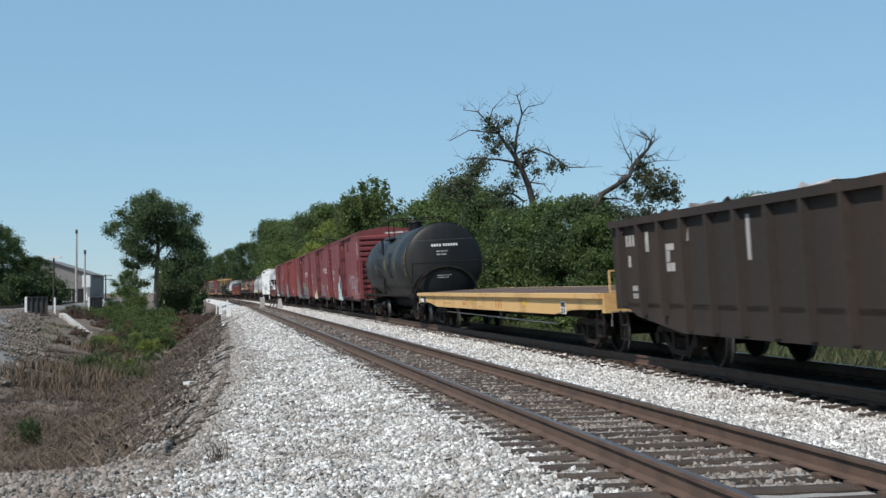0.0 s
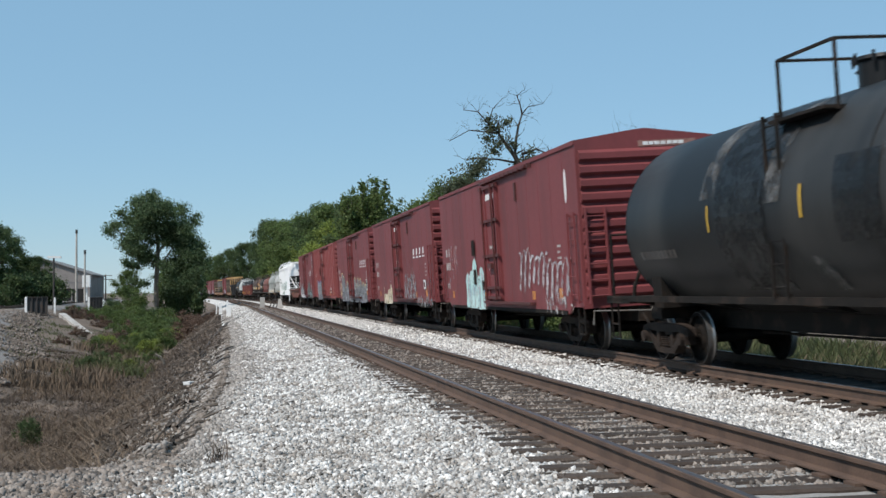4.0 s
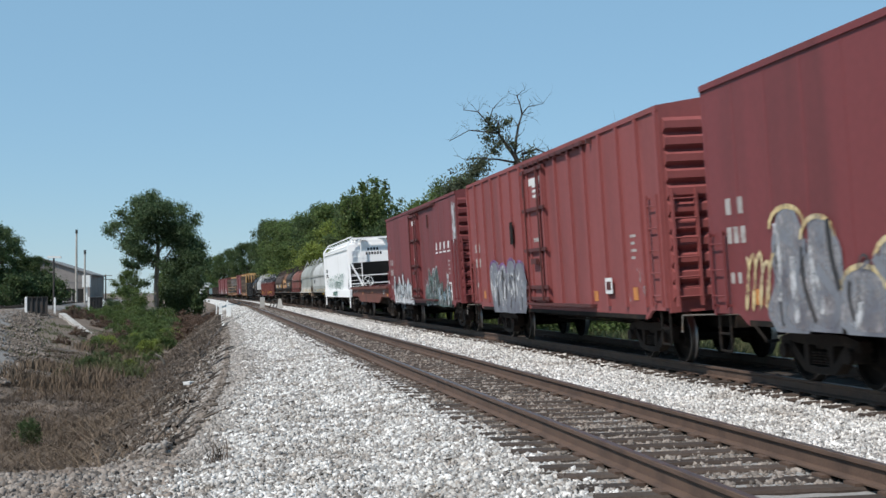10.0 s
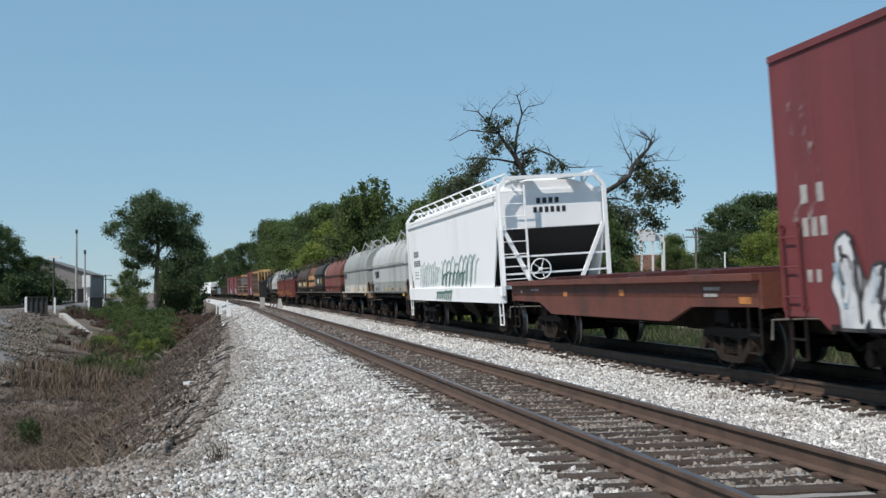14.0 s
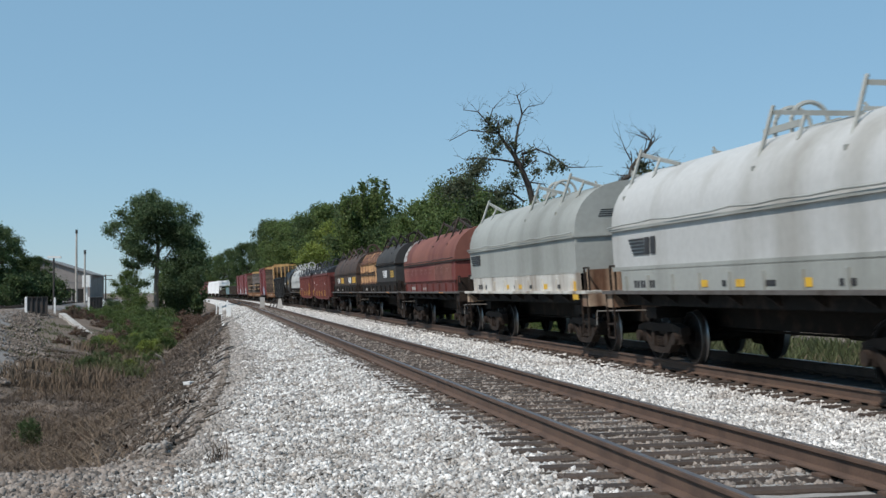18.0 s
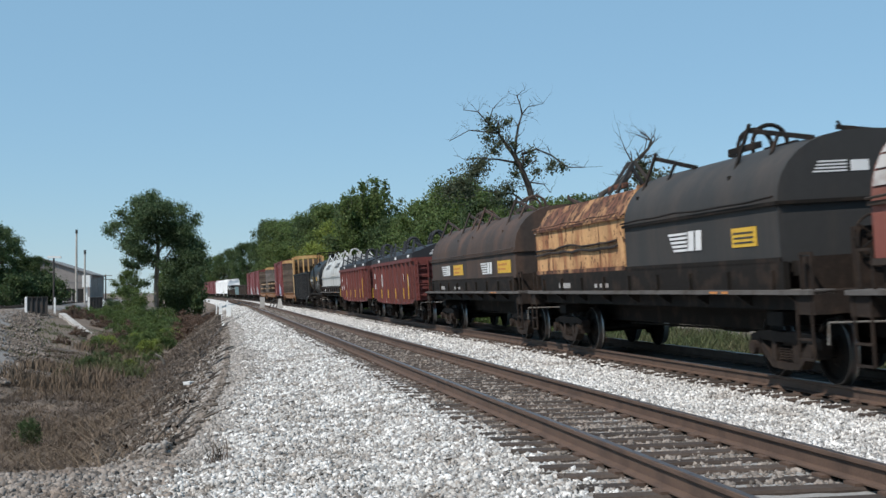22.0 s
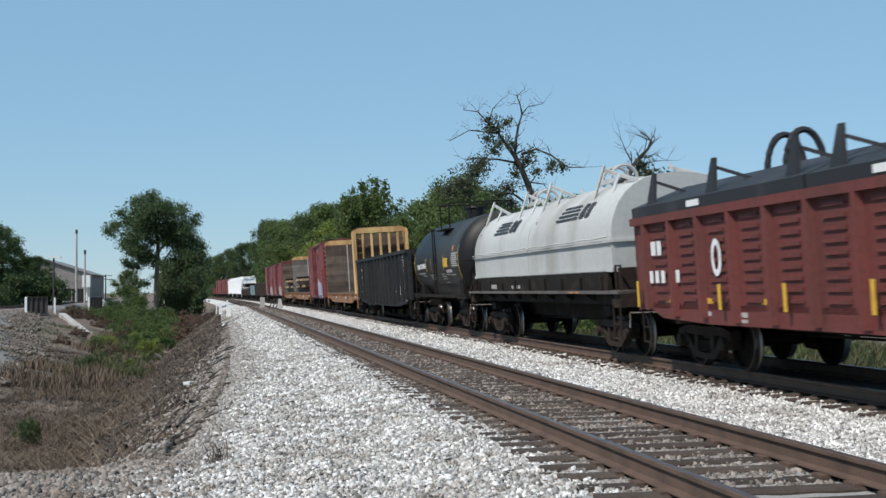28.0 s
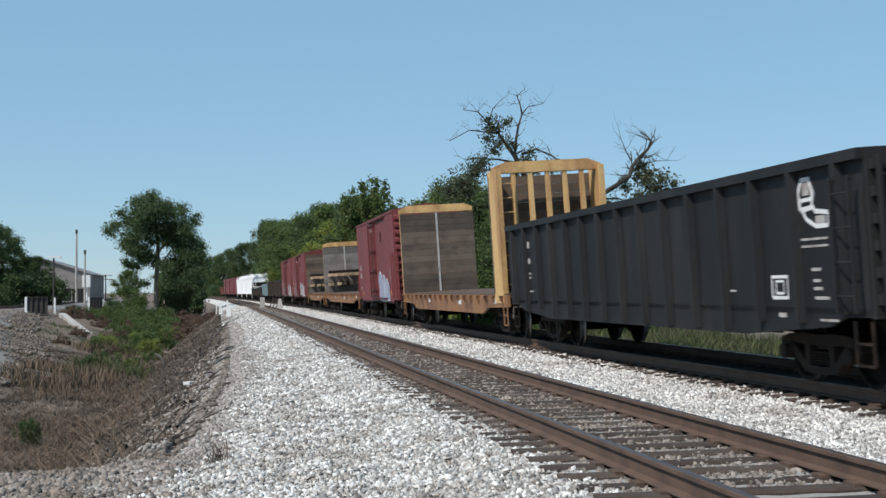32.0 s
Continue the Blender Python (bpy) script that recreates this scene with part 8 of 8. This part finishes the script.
# ---------------------------------------------------------------- tank cars
def tank_car(front, rear, label, r, zc, shell, dome_x, head=0.42):
    car, L = new_car("tank_car", label, front, rear, 2.0, group="tank cars")
    h = L / 2
    s0, s1 = shell[0], shell[1]
    m = Mesh()
    rings, n, k = [], 40, head
    for i in range(9):
        a = math.pi / 2 * i / 8
        rings.append((s0 - r * k * math.cos(a), r * math.sin(a) + 0.01))
    rings += [(s0 + (s1 - s0) * i / 6, r) for i in range(1, 6)]
    for i in range(9):
        a = math.pi / 2 * (1 - i / 8)
        rings.append((s1 + r * k * math.cos(a), r * math.sin(a) + 0.01))
    m.loft([[(x, rr * math.cos(t), zc + rr * math.sin(t)) for t in (math.tau * j / n for j in range(n))] for x, rr in rings])
    part("tank", m, mat_tank, car, smooth=True)
    for x in (s0, s0 + (s1 - s0) * 0.36, s0 + (s1 - s0) * 0.66, s1):
        m = Mesh()
        m.loft([[(xx, (r + 0.012) * math.cos(t), zc + (r + 0.012) * math.sin(t)) for t in (math.tau * j / n for j in range(n))] for xx in (x - 0.03, x + 0.03)], caps=False)
        part("weld_band", m, mat_tank, car, smooth=True)
    for x in (s0 + 0.6, s1 - 0.6):
        m = Mesh()
        m.loft([[(x + dx, y, z) for y, z in [(-1.25, 1.0), (1.25, 1.0), (1.3, zc - 0.55), (0.9, zc - r * 0.75), (0, zc - r * 0.98), (-0.9, zc - r * 0.75), (-1.3, zc - 0.55)]] for dx in (-0.22, 0.22)])
        part("saddle", m, mat_frame, car)
    m = Mesh()
    for s in (-1, 1):
        m.box(-h, h, min(s * 1.38, s * 1.46), max(s * 1.38, s * 1.46), 1.12, 1.22)
        m.box(min(s * h, s * (h - 1.3)), max(s * h, s * (h - 1.3)), -1.46, 1.46, 1.08, 1.18)
        for x in (-h + 0.7, -h / 2.2, 0, h / 2.2, h - 0.7):
            m.beam((x, s * 1.40, 1.15), (x, s * 0.3, 0.95), 0.06)
    part("running_board", m, mat_frame, car)
    for s in (-1, 1):
        m = Mesh()
        z = zc - 0.05
        pts = [(s * (h - 0.35), -1.42, 1.2), (s * (h - 0.35), -1.42, z), (s * (h - 0.35), 1.42, z), (s * (h - 0.35), 1.42, 1.2)]
        for a, b in zip(pts, pts[1:]):
            m.tube([a, b], 0.022, 6)
        arch = [(s * (s1 + r * k * 0.72 + 0.1), 1.25 * math.cos(t), 1.15 + 1.05 * math.sin(t)) for t in (math.pi * i / 14 for i in range(15))]
        part("handrail", m, mat_frame, car)
        part("head_brace", Mesh().tube(arch, 0.04, 6), mat_frame, car)
    # manway, platform and ladder
    zt = zc + r
    m = Mesh()
    m.tube([(dome_x, 0, zt - 0.1), (dome_x, 0, zt + 0.30), (dome_x, 0, zt + 0.33), (dome_x, 0, zt + 0.38)], [0.31, 0.31, 0.35, 0.33], 18)
    for k in range(8):
        a = math.tau * k / 8
        m.tube([(dome_x + 0.38 * math.cos(a), 0.38 * math.sin(a), zt + 0.26), (dome_x + 0.38 * math.cos(a), 0.38 * math.sin(a), zt + 0.42)], 0.025, 6)
    part("manway", m, mat_tank, car, "bolted manway cover")
    m = Mesh()
    m.tube([(dome_x - 0.55, 0.1, zt - 0.1), (dome_x - 0.55, 0.1, zt + 0.22), (dome_x - 0.55, 0.1, zt + 0.26), (dome_x - 0.55, 0.1, zt + 0.34)], [0.12, 0.12, 0.17, 0.06], 12)
    part("valve", m, mat_frame, car)
    m = Mesh()
    x0, x1 = dome_x - 0.85, dome_x + 0.75
    for y in (-1.0, 1.0):
        m.box(x0, x1, y - 0.28, y + 0.28, zt - 0.38, zt - 0.34)
        part("platform", m, mat_frame, car)
        m = Mesh()
        for x in (x0, x1):
            part("railing_post", Mesh().beam((x, y * 1.08, zt - 0.4), (x, y * 1.08, zt + 0.5), 0.04), mat_frame, car)
        part("railing", Mesh().beam((x0, y * 1.08, zt + 0.5), (x1, y * 1.08, zt + 0.5), 0.04), mat_frame, car)
    for x in (x0, x1):
        part("railing", Mesh().beam((x, -1.08, zt + 0.5), (x, 1.08, zt + 0.5), 0.04), mat_frame, car)
    ladder(car, dome_x - 0.6, dome_x - 0.20, -1.42, 1.2, zt - 0.3, 8, mat_frame)
    stirrups(car, L, 1.4, mat_frame, 1.12)
    return car, h


t, h = tank_car(*TRAIN[2], "black tank car with scuffed sides on a bare sill", 1.55, 2.43, (-6.1, 6.5), 0.15, 0.2)


m = Mesh()
shield = [(1.28 * math.cos(a), 1.30 + 0.92 * math.sin(a)) for a in (math.pi * i / 20 for i in range(21))]
on_head = lambda y, z: 6.5 + 0.2 * 1.55 * math.sqrt(max(0.0, 1 - (y * y + (z - 2.43) ** 2) / 1.55 ** 2))
m.loft([[(on_head(y, z) + d, y, z) for y, z in shield] for d in (0.01, 0.03)])
part("head_shield", m, mat_tank, t, "black arched shield plate")
m = Mesh()
m.tube([(on_head(y, z) + 0.03, y, z) for y, z in shield], 0.022, 6)
part("shield_rim", m, mat_frame, t)
m = Mesh()
m.tube([(on_head(y, 3.28) + 0.004, y, 3.28) for y in (-1.2 + 0.2 * i for i in range(13))], 0.008, 5)
part("weld_seam", m, mat_walk, t)
m = Mesh()
m.tube([(6.5 + 0.002, 1.55 * math.cos(a), 2.43 + 1.55 * math.sin(a)) for a in (math.tau * i / 48 for i in range(49))], 0.018, 6)
part("head_rim", m, mat_tank, t, smooth=True)


def head_bars(car, s1, r, zc, y, z, h, widths, mat, head=0.2):
    """Bars of writing that lie on the domed head of a tank."""
    c = y
    on = lambda yy, zz: s1 + r * head * math.sqrt(max(0.0, 1 - (yy * yy + (zz - zc) ** 2) / (r * r))) + 0.01
    for w in widths:
        if w > 0:
            part("marking", Mesh().add([(on(a, b), a, b) for a, b in ((c, z), (c + w, z), (c + w, z + h), (c, z + h))], [(0, 1, 2, 3)]), mat, car)
        c += abs(w) + 0.35 * h


head_bars(t, 6.5, 1.55, 2.43, -0.50, 3.02, 0.10, [0.07, 0.07, 0.07, 0.07, 0.0, 0.07, 0.07, 0.07, 0.07, 0.07, 0.07], mat_mark)
head_bars(t, 6.5, 1.55, 2.43, -0.32, 2.80, 0.05, [0.15, 0.0, 0.12, 0.12], mat_mark_dim)
head_bars(t, 6.5, 1.55, 2.43, -0.32, 2.68, 0.05, [0.15, 0.0, 0.2], mat_mark_dim)
head_bars(t, 6.57, 1.55, 2.43, -0.35, 1.86, 0.03, [0.2, 0.15, 0.2], mat_mark_dim)
head_bars(t, 6.58, 1.55, 2.43, -0.35, 1.78, 0.03, [0.25, 0.2], mat_mark_dim)


def shell_patch(car, x0, x1, z0, z1, r, zc, mat, name="marking", n=12):
    """A painted patch that lies on the tank's curve."""
    m = Mesh()
    rr = r + 0.016
    vs = []
    for i in range(n + 1):
        z = z0 + (z1 - z0) * i / n
        y = -math.sqrt(max(0.0, rr * rr - (z - zc) ** 2))
        vs += [(x0, y, z), (x1, y, z)]
    m.add(vs, [(2 * i, 2 * i + 1, 2 * i + 3, 2 * i + 2) for i in range(n)])
    return part(name, m, mat, car)


for x0, x1, z0, z1, mm in ((3.55, 3.6, 2.2, 2.55, mat_mark_yellow), (0.6, 0.66, 2.25, 2.68, mat_mark_yellow), (-2.4, -2.35, 2.2, 2.6, mat_mark_yellow), (6.30, 6.35, 1.95, 3.0, mat_mark_yellow)):
    shell_patch(t, x0, x1, z0, z1, 1.55, 2.43, mm)
sp_spill = spray("oil-black spill", (0.006, 0.006, 0.0065), (0.011, 0.0105, 0.010), 0.22, 1.4)
sp_dust = spray("pale dust streak", (0.115, 0.108, 0.100), (0.070, 0.066, 0.062), 0.4, 1.1)
for x0, x1, z0, z1, mm in ((-2.11, -0.45, 1.3, 3.93, sp_spill), (1.47, 2.52, 1.9, 2.95, sp_spill), (-2.66, -2.14, 2.7, 3.85, sp_dust), (-0.42, 0.05, 2.5, 3.85, sp_dust), (2.54, 2.92, 2.7, 3.7, sp_dust), (0.57, 0.97, 1.3, 1.75, sp_dust)):
    shell_patch(t, x0, x1, z0, z1, 1.55, 2.43, mm, "stain")
for i in range(7):
    shell_patch(t, 5.45, 6.05 - 0.08 * (i % 3), 2.16 + 0.085 * i, 2.19 + 0.085 * i, 1.55, 2.43, mat_walk, n=1)
for i in range(9):
    shell_patch(t, -5.6 + 0.19 * i, -5.46 + 0.19 * i, 1.86, 2.0, 1.55, 2.43, mat_walk, n=1)
p, h = tank_car(*TRAIN[18], "black tank car with yellow and white stencils", 1.44, 2.32, (-4.45, 4.05), 0.4)
R, Z = 1.44, 2.32
for x0, x1, z0, z1, mm in ((-4.5, -4.45, 1.6, 2.75, mat_mark_yellow), (-1.98, -1.92, 2.0, 2.5, mat_mark_yellow), (-0.95, -0.90, 2.0, 2.5, mat_mark_yellow), (1.36, 1.42, 2.0, 2.5, mat_mark_yellow),
                           (1.47, 2.17, 2.12, 2.42, mat_mark_yellow), (3.97, 4.03, 1.7, 2.75, mat_mark_yellow), (2.95, 3.15, 2.62, 2.78, mat_mark_orange), (1.77, 2.75, 1.93, 2.03, mat_mark_dim)):
    shell_patch(p, x0, x1, z0, z1, R, Z, mm)
for i in range(3):
    shell_patch(p, 1.56, 2.08, 2.17 + 0.08 * i, 2.20 + 0.08 * i, R, Z, mat_mark_black, n=1)
for i in range(4):
    shell_patch(p, -3.84 + 0.17 * i, -3.72 + 0.17 * i, 2.12, 2.3, R, Z, mat_mark, n=2)
for i in range(6):
    shell_patch(p, -3.05 + 0.17 * i, -2.92 + 0.17 * i, 2.14, 2.32, R, Z, mat_mark, n=2)
for x0, x1, z in ((-3.8, -2.3, 1.95), (-3.0, -2.2, 1.86), (-1.5, -0.6, 1.87), (-1.4, -0.6, 1.80), (-1.35, -0.6, 1.72), (0.7, 1.4, 1.88), (0.75, 1.45, 1.80), (0.8, 1.5, 1.72), (1.0, 1.7, 1.60), (1.7, 2.3, 1.86), (2.5, 3.2, 1.84)):
    shell_patch(p, x0, x1, z, z + 0.03, R, Z, mat_mark_dim, n=1)
for i in range(7):
    shell_patch(p, 2.85, 3.9 - 0.1 * (i % 3), 2.12 + 0.065 * i, 2.16 + 0.065 * i, R, Z, mat_mark_dim, n=1)
head_bars(p, 4.05, 1.44, 2.32, -0.62, 2.80, 0.13, [0.1, 0.1, 0.1, 0.1, 0.0, 0.1, 0.1, 0.1, 0.1, 0.1, 0.1], mat_mark, 0.42)


# ---------------------------------------------------------------- bulkhead flat cars
mat_bulk = material("weathered pale yellow paint", (0.62, 0.40, 0.17), 0.65, stain=(0.36, 0.19, 0.08), amount=0.5, scale=1.6, fine=12, bump=0.1, streak=True)
mat_flat_sill = material("rusty orange-brown sill paint", (0.27, 0.135, 0.062), 0.75, stain=(0.12, 0.06, 0.036), amount=0.55, scale=1.8, fine=12, bump=0.12)


mat_load = material("pale sawn timber", (0.38, 0.27, 0.17), 0.85, stain=(0.26, 0.18, 0.12), amount=0.5, scale=2.0, fine=25, bump=0.3, vary=0.35)


def bulkhead_flat(front, rear, label, planks, top=4.55, load=False, paint=None, sill=None, front_wall=True):
    paint, sill = paint or mat_bulk, sill or mat_flat_sill
    car, L = new_car("bulkhead_flat_car", label, front, rear, 2.1, group="bulkhead flat cars")
    h, W = L / 2, 1.48
    for s in (-1, 1):
        m = Mesh()
        o = [(-h, 1.22), (-h, 0.90), (-h + 2.4, 0.86), (-h + 3.2, 0.68), (h - 3.2, 0.68), (h - 2.4, 0.86), (h, 0.9), (h, 1.22)]
        if s > 0:
            o = o[::-1]
        m.loft([[(x, y, z) for x, z in o] for y in (s * (W - 0.08), s * W)])
        part("side_sill", m, sill, car)
        m = Mesh()
        for i in range(18):
            x = -h + 0.5 + (L - 1.0) * i / 17
            m.loft([[(x - 0.11, s * W, 1.2), (x + 0.11, s * W, 1.2), (x + 0.06, s * W, 1.0), (x - 0.06, s * W, 1.0)], [(x - 0.11, s * (W + 0.1), 1.2), (x + 0.11, s * (W + 0.1), 1.2), (x + 0.06, s * (W + 0.08), 1.08), (x - 0.06, s * (W + 0.08), 1.08)]])
        part("stake_pocket", m, sill, car)
    for i in range(36):
        x = -h + 0.1 + (L - 0.2) * i / 36
        m = Mesh()
        m.box(x, x + (L - 0.2) / 36 - 0.012, -W + 0.02, W - 0.02, 1.17, 1.25)
        part("deck_plank", m, mat_deck, car)
    for s in (-1, 1) if front_wall else (-1,):
        bulk = Mesh()
        X = s * (h - (0.75 if s > 0 else 0.32))
        for y in (-1.42, 1.42):
            bulk.box(X - (0.62 if s > 0 else 0.10), X + (0.40 if s > 0 else 0.10), y - 0.07, y + 0.07, 1.0, top)
        bulk.box(X - 0.12, X + 0.12, -1.5, 1.5, top - 0.1, top + 0.06)
        bulk.loft([[(X - 0.1, y, z) for y, z in ((-1.5, top + 0.06), (1.5, top + 0.06), (1.15, top + 0.2), (-1.15, top + 0.2))], [(X + 0.1, y, z) for y, z in ((-1.5, top + 0.06), (1.5, top + 0.06), (1.15, top + 0.2), (-1.15, top + 0.2))]])
        b = part("bulkhead", bulk, paint, car, "steel bulkhead lined with timber planks")
        for y in (-0.95, -0.48, 0.0, 0.48, 0.95):
            m = Mesh()
            m.loft([[(X + s * 0.02, y - 0.06, z), (X + s * 0.02, y + 0.06, z), (X + s * d, y + 0.06, z), (X + s * d, y - 0.06, z)][:: (1 if s > 0 else -1)] for z, d in ((1.2, 0.30), (top - 0.1, 0.10))])
            part("bulkhead_post", m, paint, b)
        n, di = 13, (0.62 if s > 0 else 0.20)
        for i in range(n):
            z = 1.26 + (top - 1.4) * i / n
            m = Mesh()
            m.box(min(X - s * (di - 0.09), X - s * di), max(X - s * (di - 0.09), X - s * di), -1.5, 1.5, z, z + (top - 1.4) / n - 0.008)
            part("bulkhead_plank", m, planks, b)
        m = Mesh()
        m.box(min(X - s * di, X - s * (di + 0.025)), max(X - s * di, X - s * (di + 0.025)), -0.06, 0.02, 1.26, top - 0.12)
        part("strap", m, mat_mark_dim, b)
        end_ladder(car, X + s * 0.2, -1.38, -1.0, 1.3, top - 0.2, 8, paint)
    stirrups(car, L, W, sill, 1.0)
    patches(car, -W - 0.004, [(-3.0, -2.7, 0.95, 1.08), (2.4, 2.9, 0.92, 1.05), (h - 1.6, h - 1.3, 0.98, 1.12)], mat_mark)
    if load:
        rnd = random.Random(int(front))
        # a dark panel paints the hole's shade; the planks behind it are whole
        part("broken_lining", Mesh().box(-h + 0.56, -h + 0.60, -1.2, 1.3, 1.5, 2.75), mat_frame, car, "dark panel as the shade of a hole in the plank lining")
        for j in range(2):
            for k in range(6):
                y = -1.25 + 0.42 * k + rnd.uniform(-0.05, 0.05)
                part("timber", Mesh().box(-h + 0.6, -h + 2.6 + rnd.uniform(-0.4, 0.8), y, y + 0.24, 1.72 + 0.62 * j, 1.92 + 0.62 * j), mat_load, car)
            part("bearer", Mesh().box(-h + 1.6, -h + 1.8, -1.4, 1.4, 1.25 + 0.70 * j, 1.72 + 0.62 * j), mat_plank_grey, car)
    return car


bulkhead_flat(*TRAIN[20], "empty yellow bulkhead flat car with plank-lined ends", mat_plank)
boxcar(*TRAIN[21], mat_red, "dark red boxcar with white graffiti beside its door", eave=4.72)
car, L_ = RUN[-1][0], 13.0
mural(car, -1.534, 1.6, 4.6, 0.9, 2.4, 3, 71, "white and blue spray-painted letters", sp_blue, sp_white, (sp_white, sp_smoke), None, 0.5, 0.4, 4)
bulkhead_flat(*TRAIN[22], "yellow-brown flat car with a broken plank bulkhead and loose timber", mat_plank_grey, 4.5, True, mat_bulk, mat_flat_sill, False)
bulkhead_flat(*TRAIN[23], "brown flat car with a broken plank bulkhead and loose timber", mat_plank, 4.5, True, mat_gon_red, mat_flat_sill, False)
for i, seeds in ((24, (81, 82)), (25, (83, 84))):
    boxcar(*TRAIN[i], mat_red, "dark red boxcar with pale graffiti", eave=4.6)
    mural(RUN[-1][0], -1.534, -7.0, -2.0, 0.9, 2.3, 5, seeds[0], "pale spray-painted letters", sp_haze, sp_ghost, (sp_ghost, sp_smoke))
    mural(RUN[-1][0], -1.534, 2.0, 7.5, 0.9, 2.3, 5, seeds[1], "pale spray-painted letters", sp_pearl, sp_ghost, (sp_ghost, sp_smoke))
for i in (26, 27):
    gondola(*TRAIN[i], mat_gon_brown, "rusty black gondola far down the train", 2.7, 0.8, 12)
gondola(*TRAIN[28], mat_teal, "teal-grey gondola far down the train", 2.45, 0.8, 12)
for i in (29, 30):
    gondola(*TRAIN[i], mat_gon_brown, "low rusty brown gondola far down the train", 1.9, 0.8, 10)
for i in (31, 32, 33):
    hopper(*TRAIN[i], mat_white, "white covered hopper far down the train")
for i in (34, 35, 36):
    boxcar(*TRAIN[i], mat_red, "oxide red boxcar far down the train")
gondola(*TRAIN[37], mat_gon_red, "mineral red gondola at the far end of the train", 2.6, 0.8, 12)


# ---------------------------------------------------------------- what moves
def motions():
    """The train runs along the far track; every wheelset rolls with it."""
    for car, q in RUN:
        walk(car, [(float(t), on_far_track(q - gone(t))) for t in range(33)])
    for bag in (LEADING, TRAILING):
        first, wx = bag[0]
        steps_ = [i * 2 / 30 for i in range(481)]
        walk(first, [(t, pose(wx, 0, 0.457) @ Matrix.Rotation(gone(t) / 0.457 % math.tau, 4, "Y")) for t in steps_])
        keys = first.animation_data
        for w, _ in bag[1:]:
            w.rotation_mode = "QUATERNION"
            w.animation_data_create()
            w.animation_data.action = keys.action
            w.animation_data.action_slot = keys.action_slot


motions()
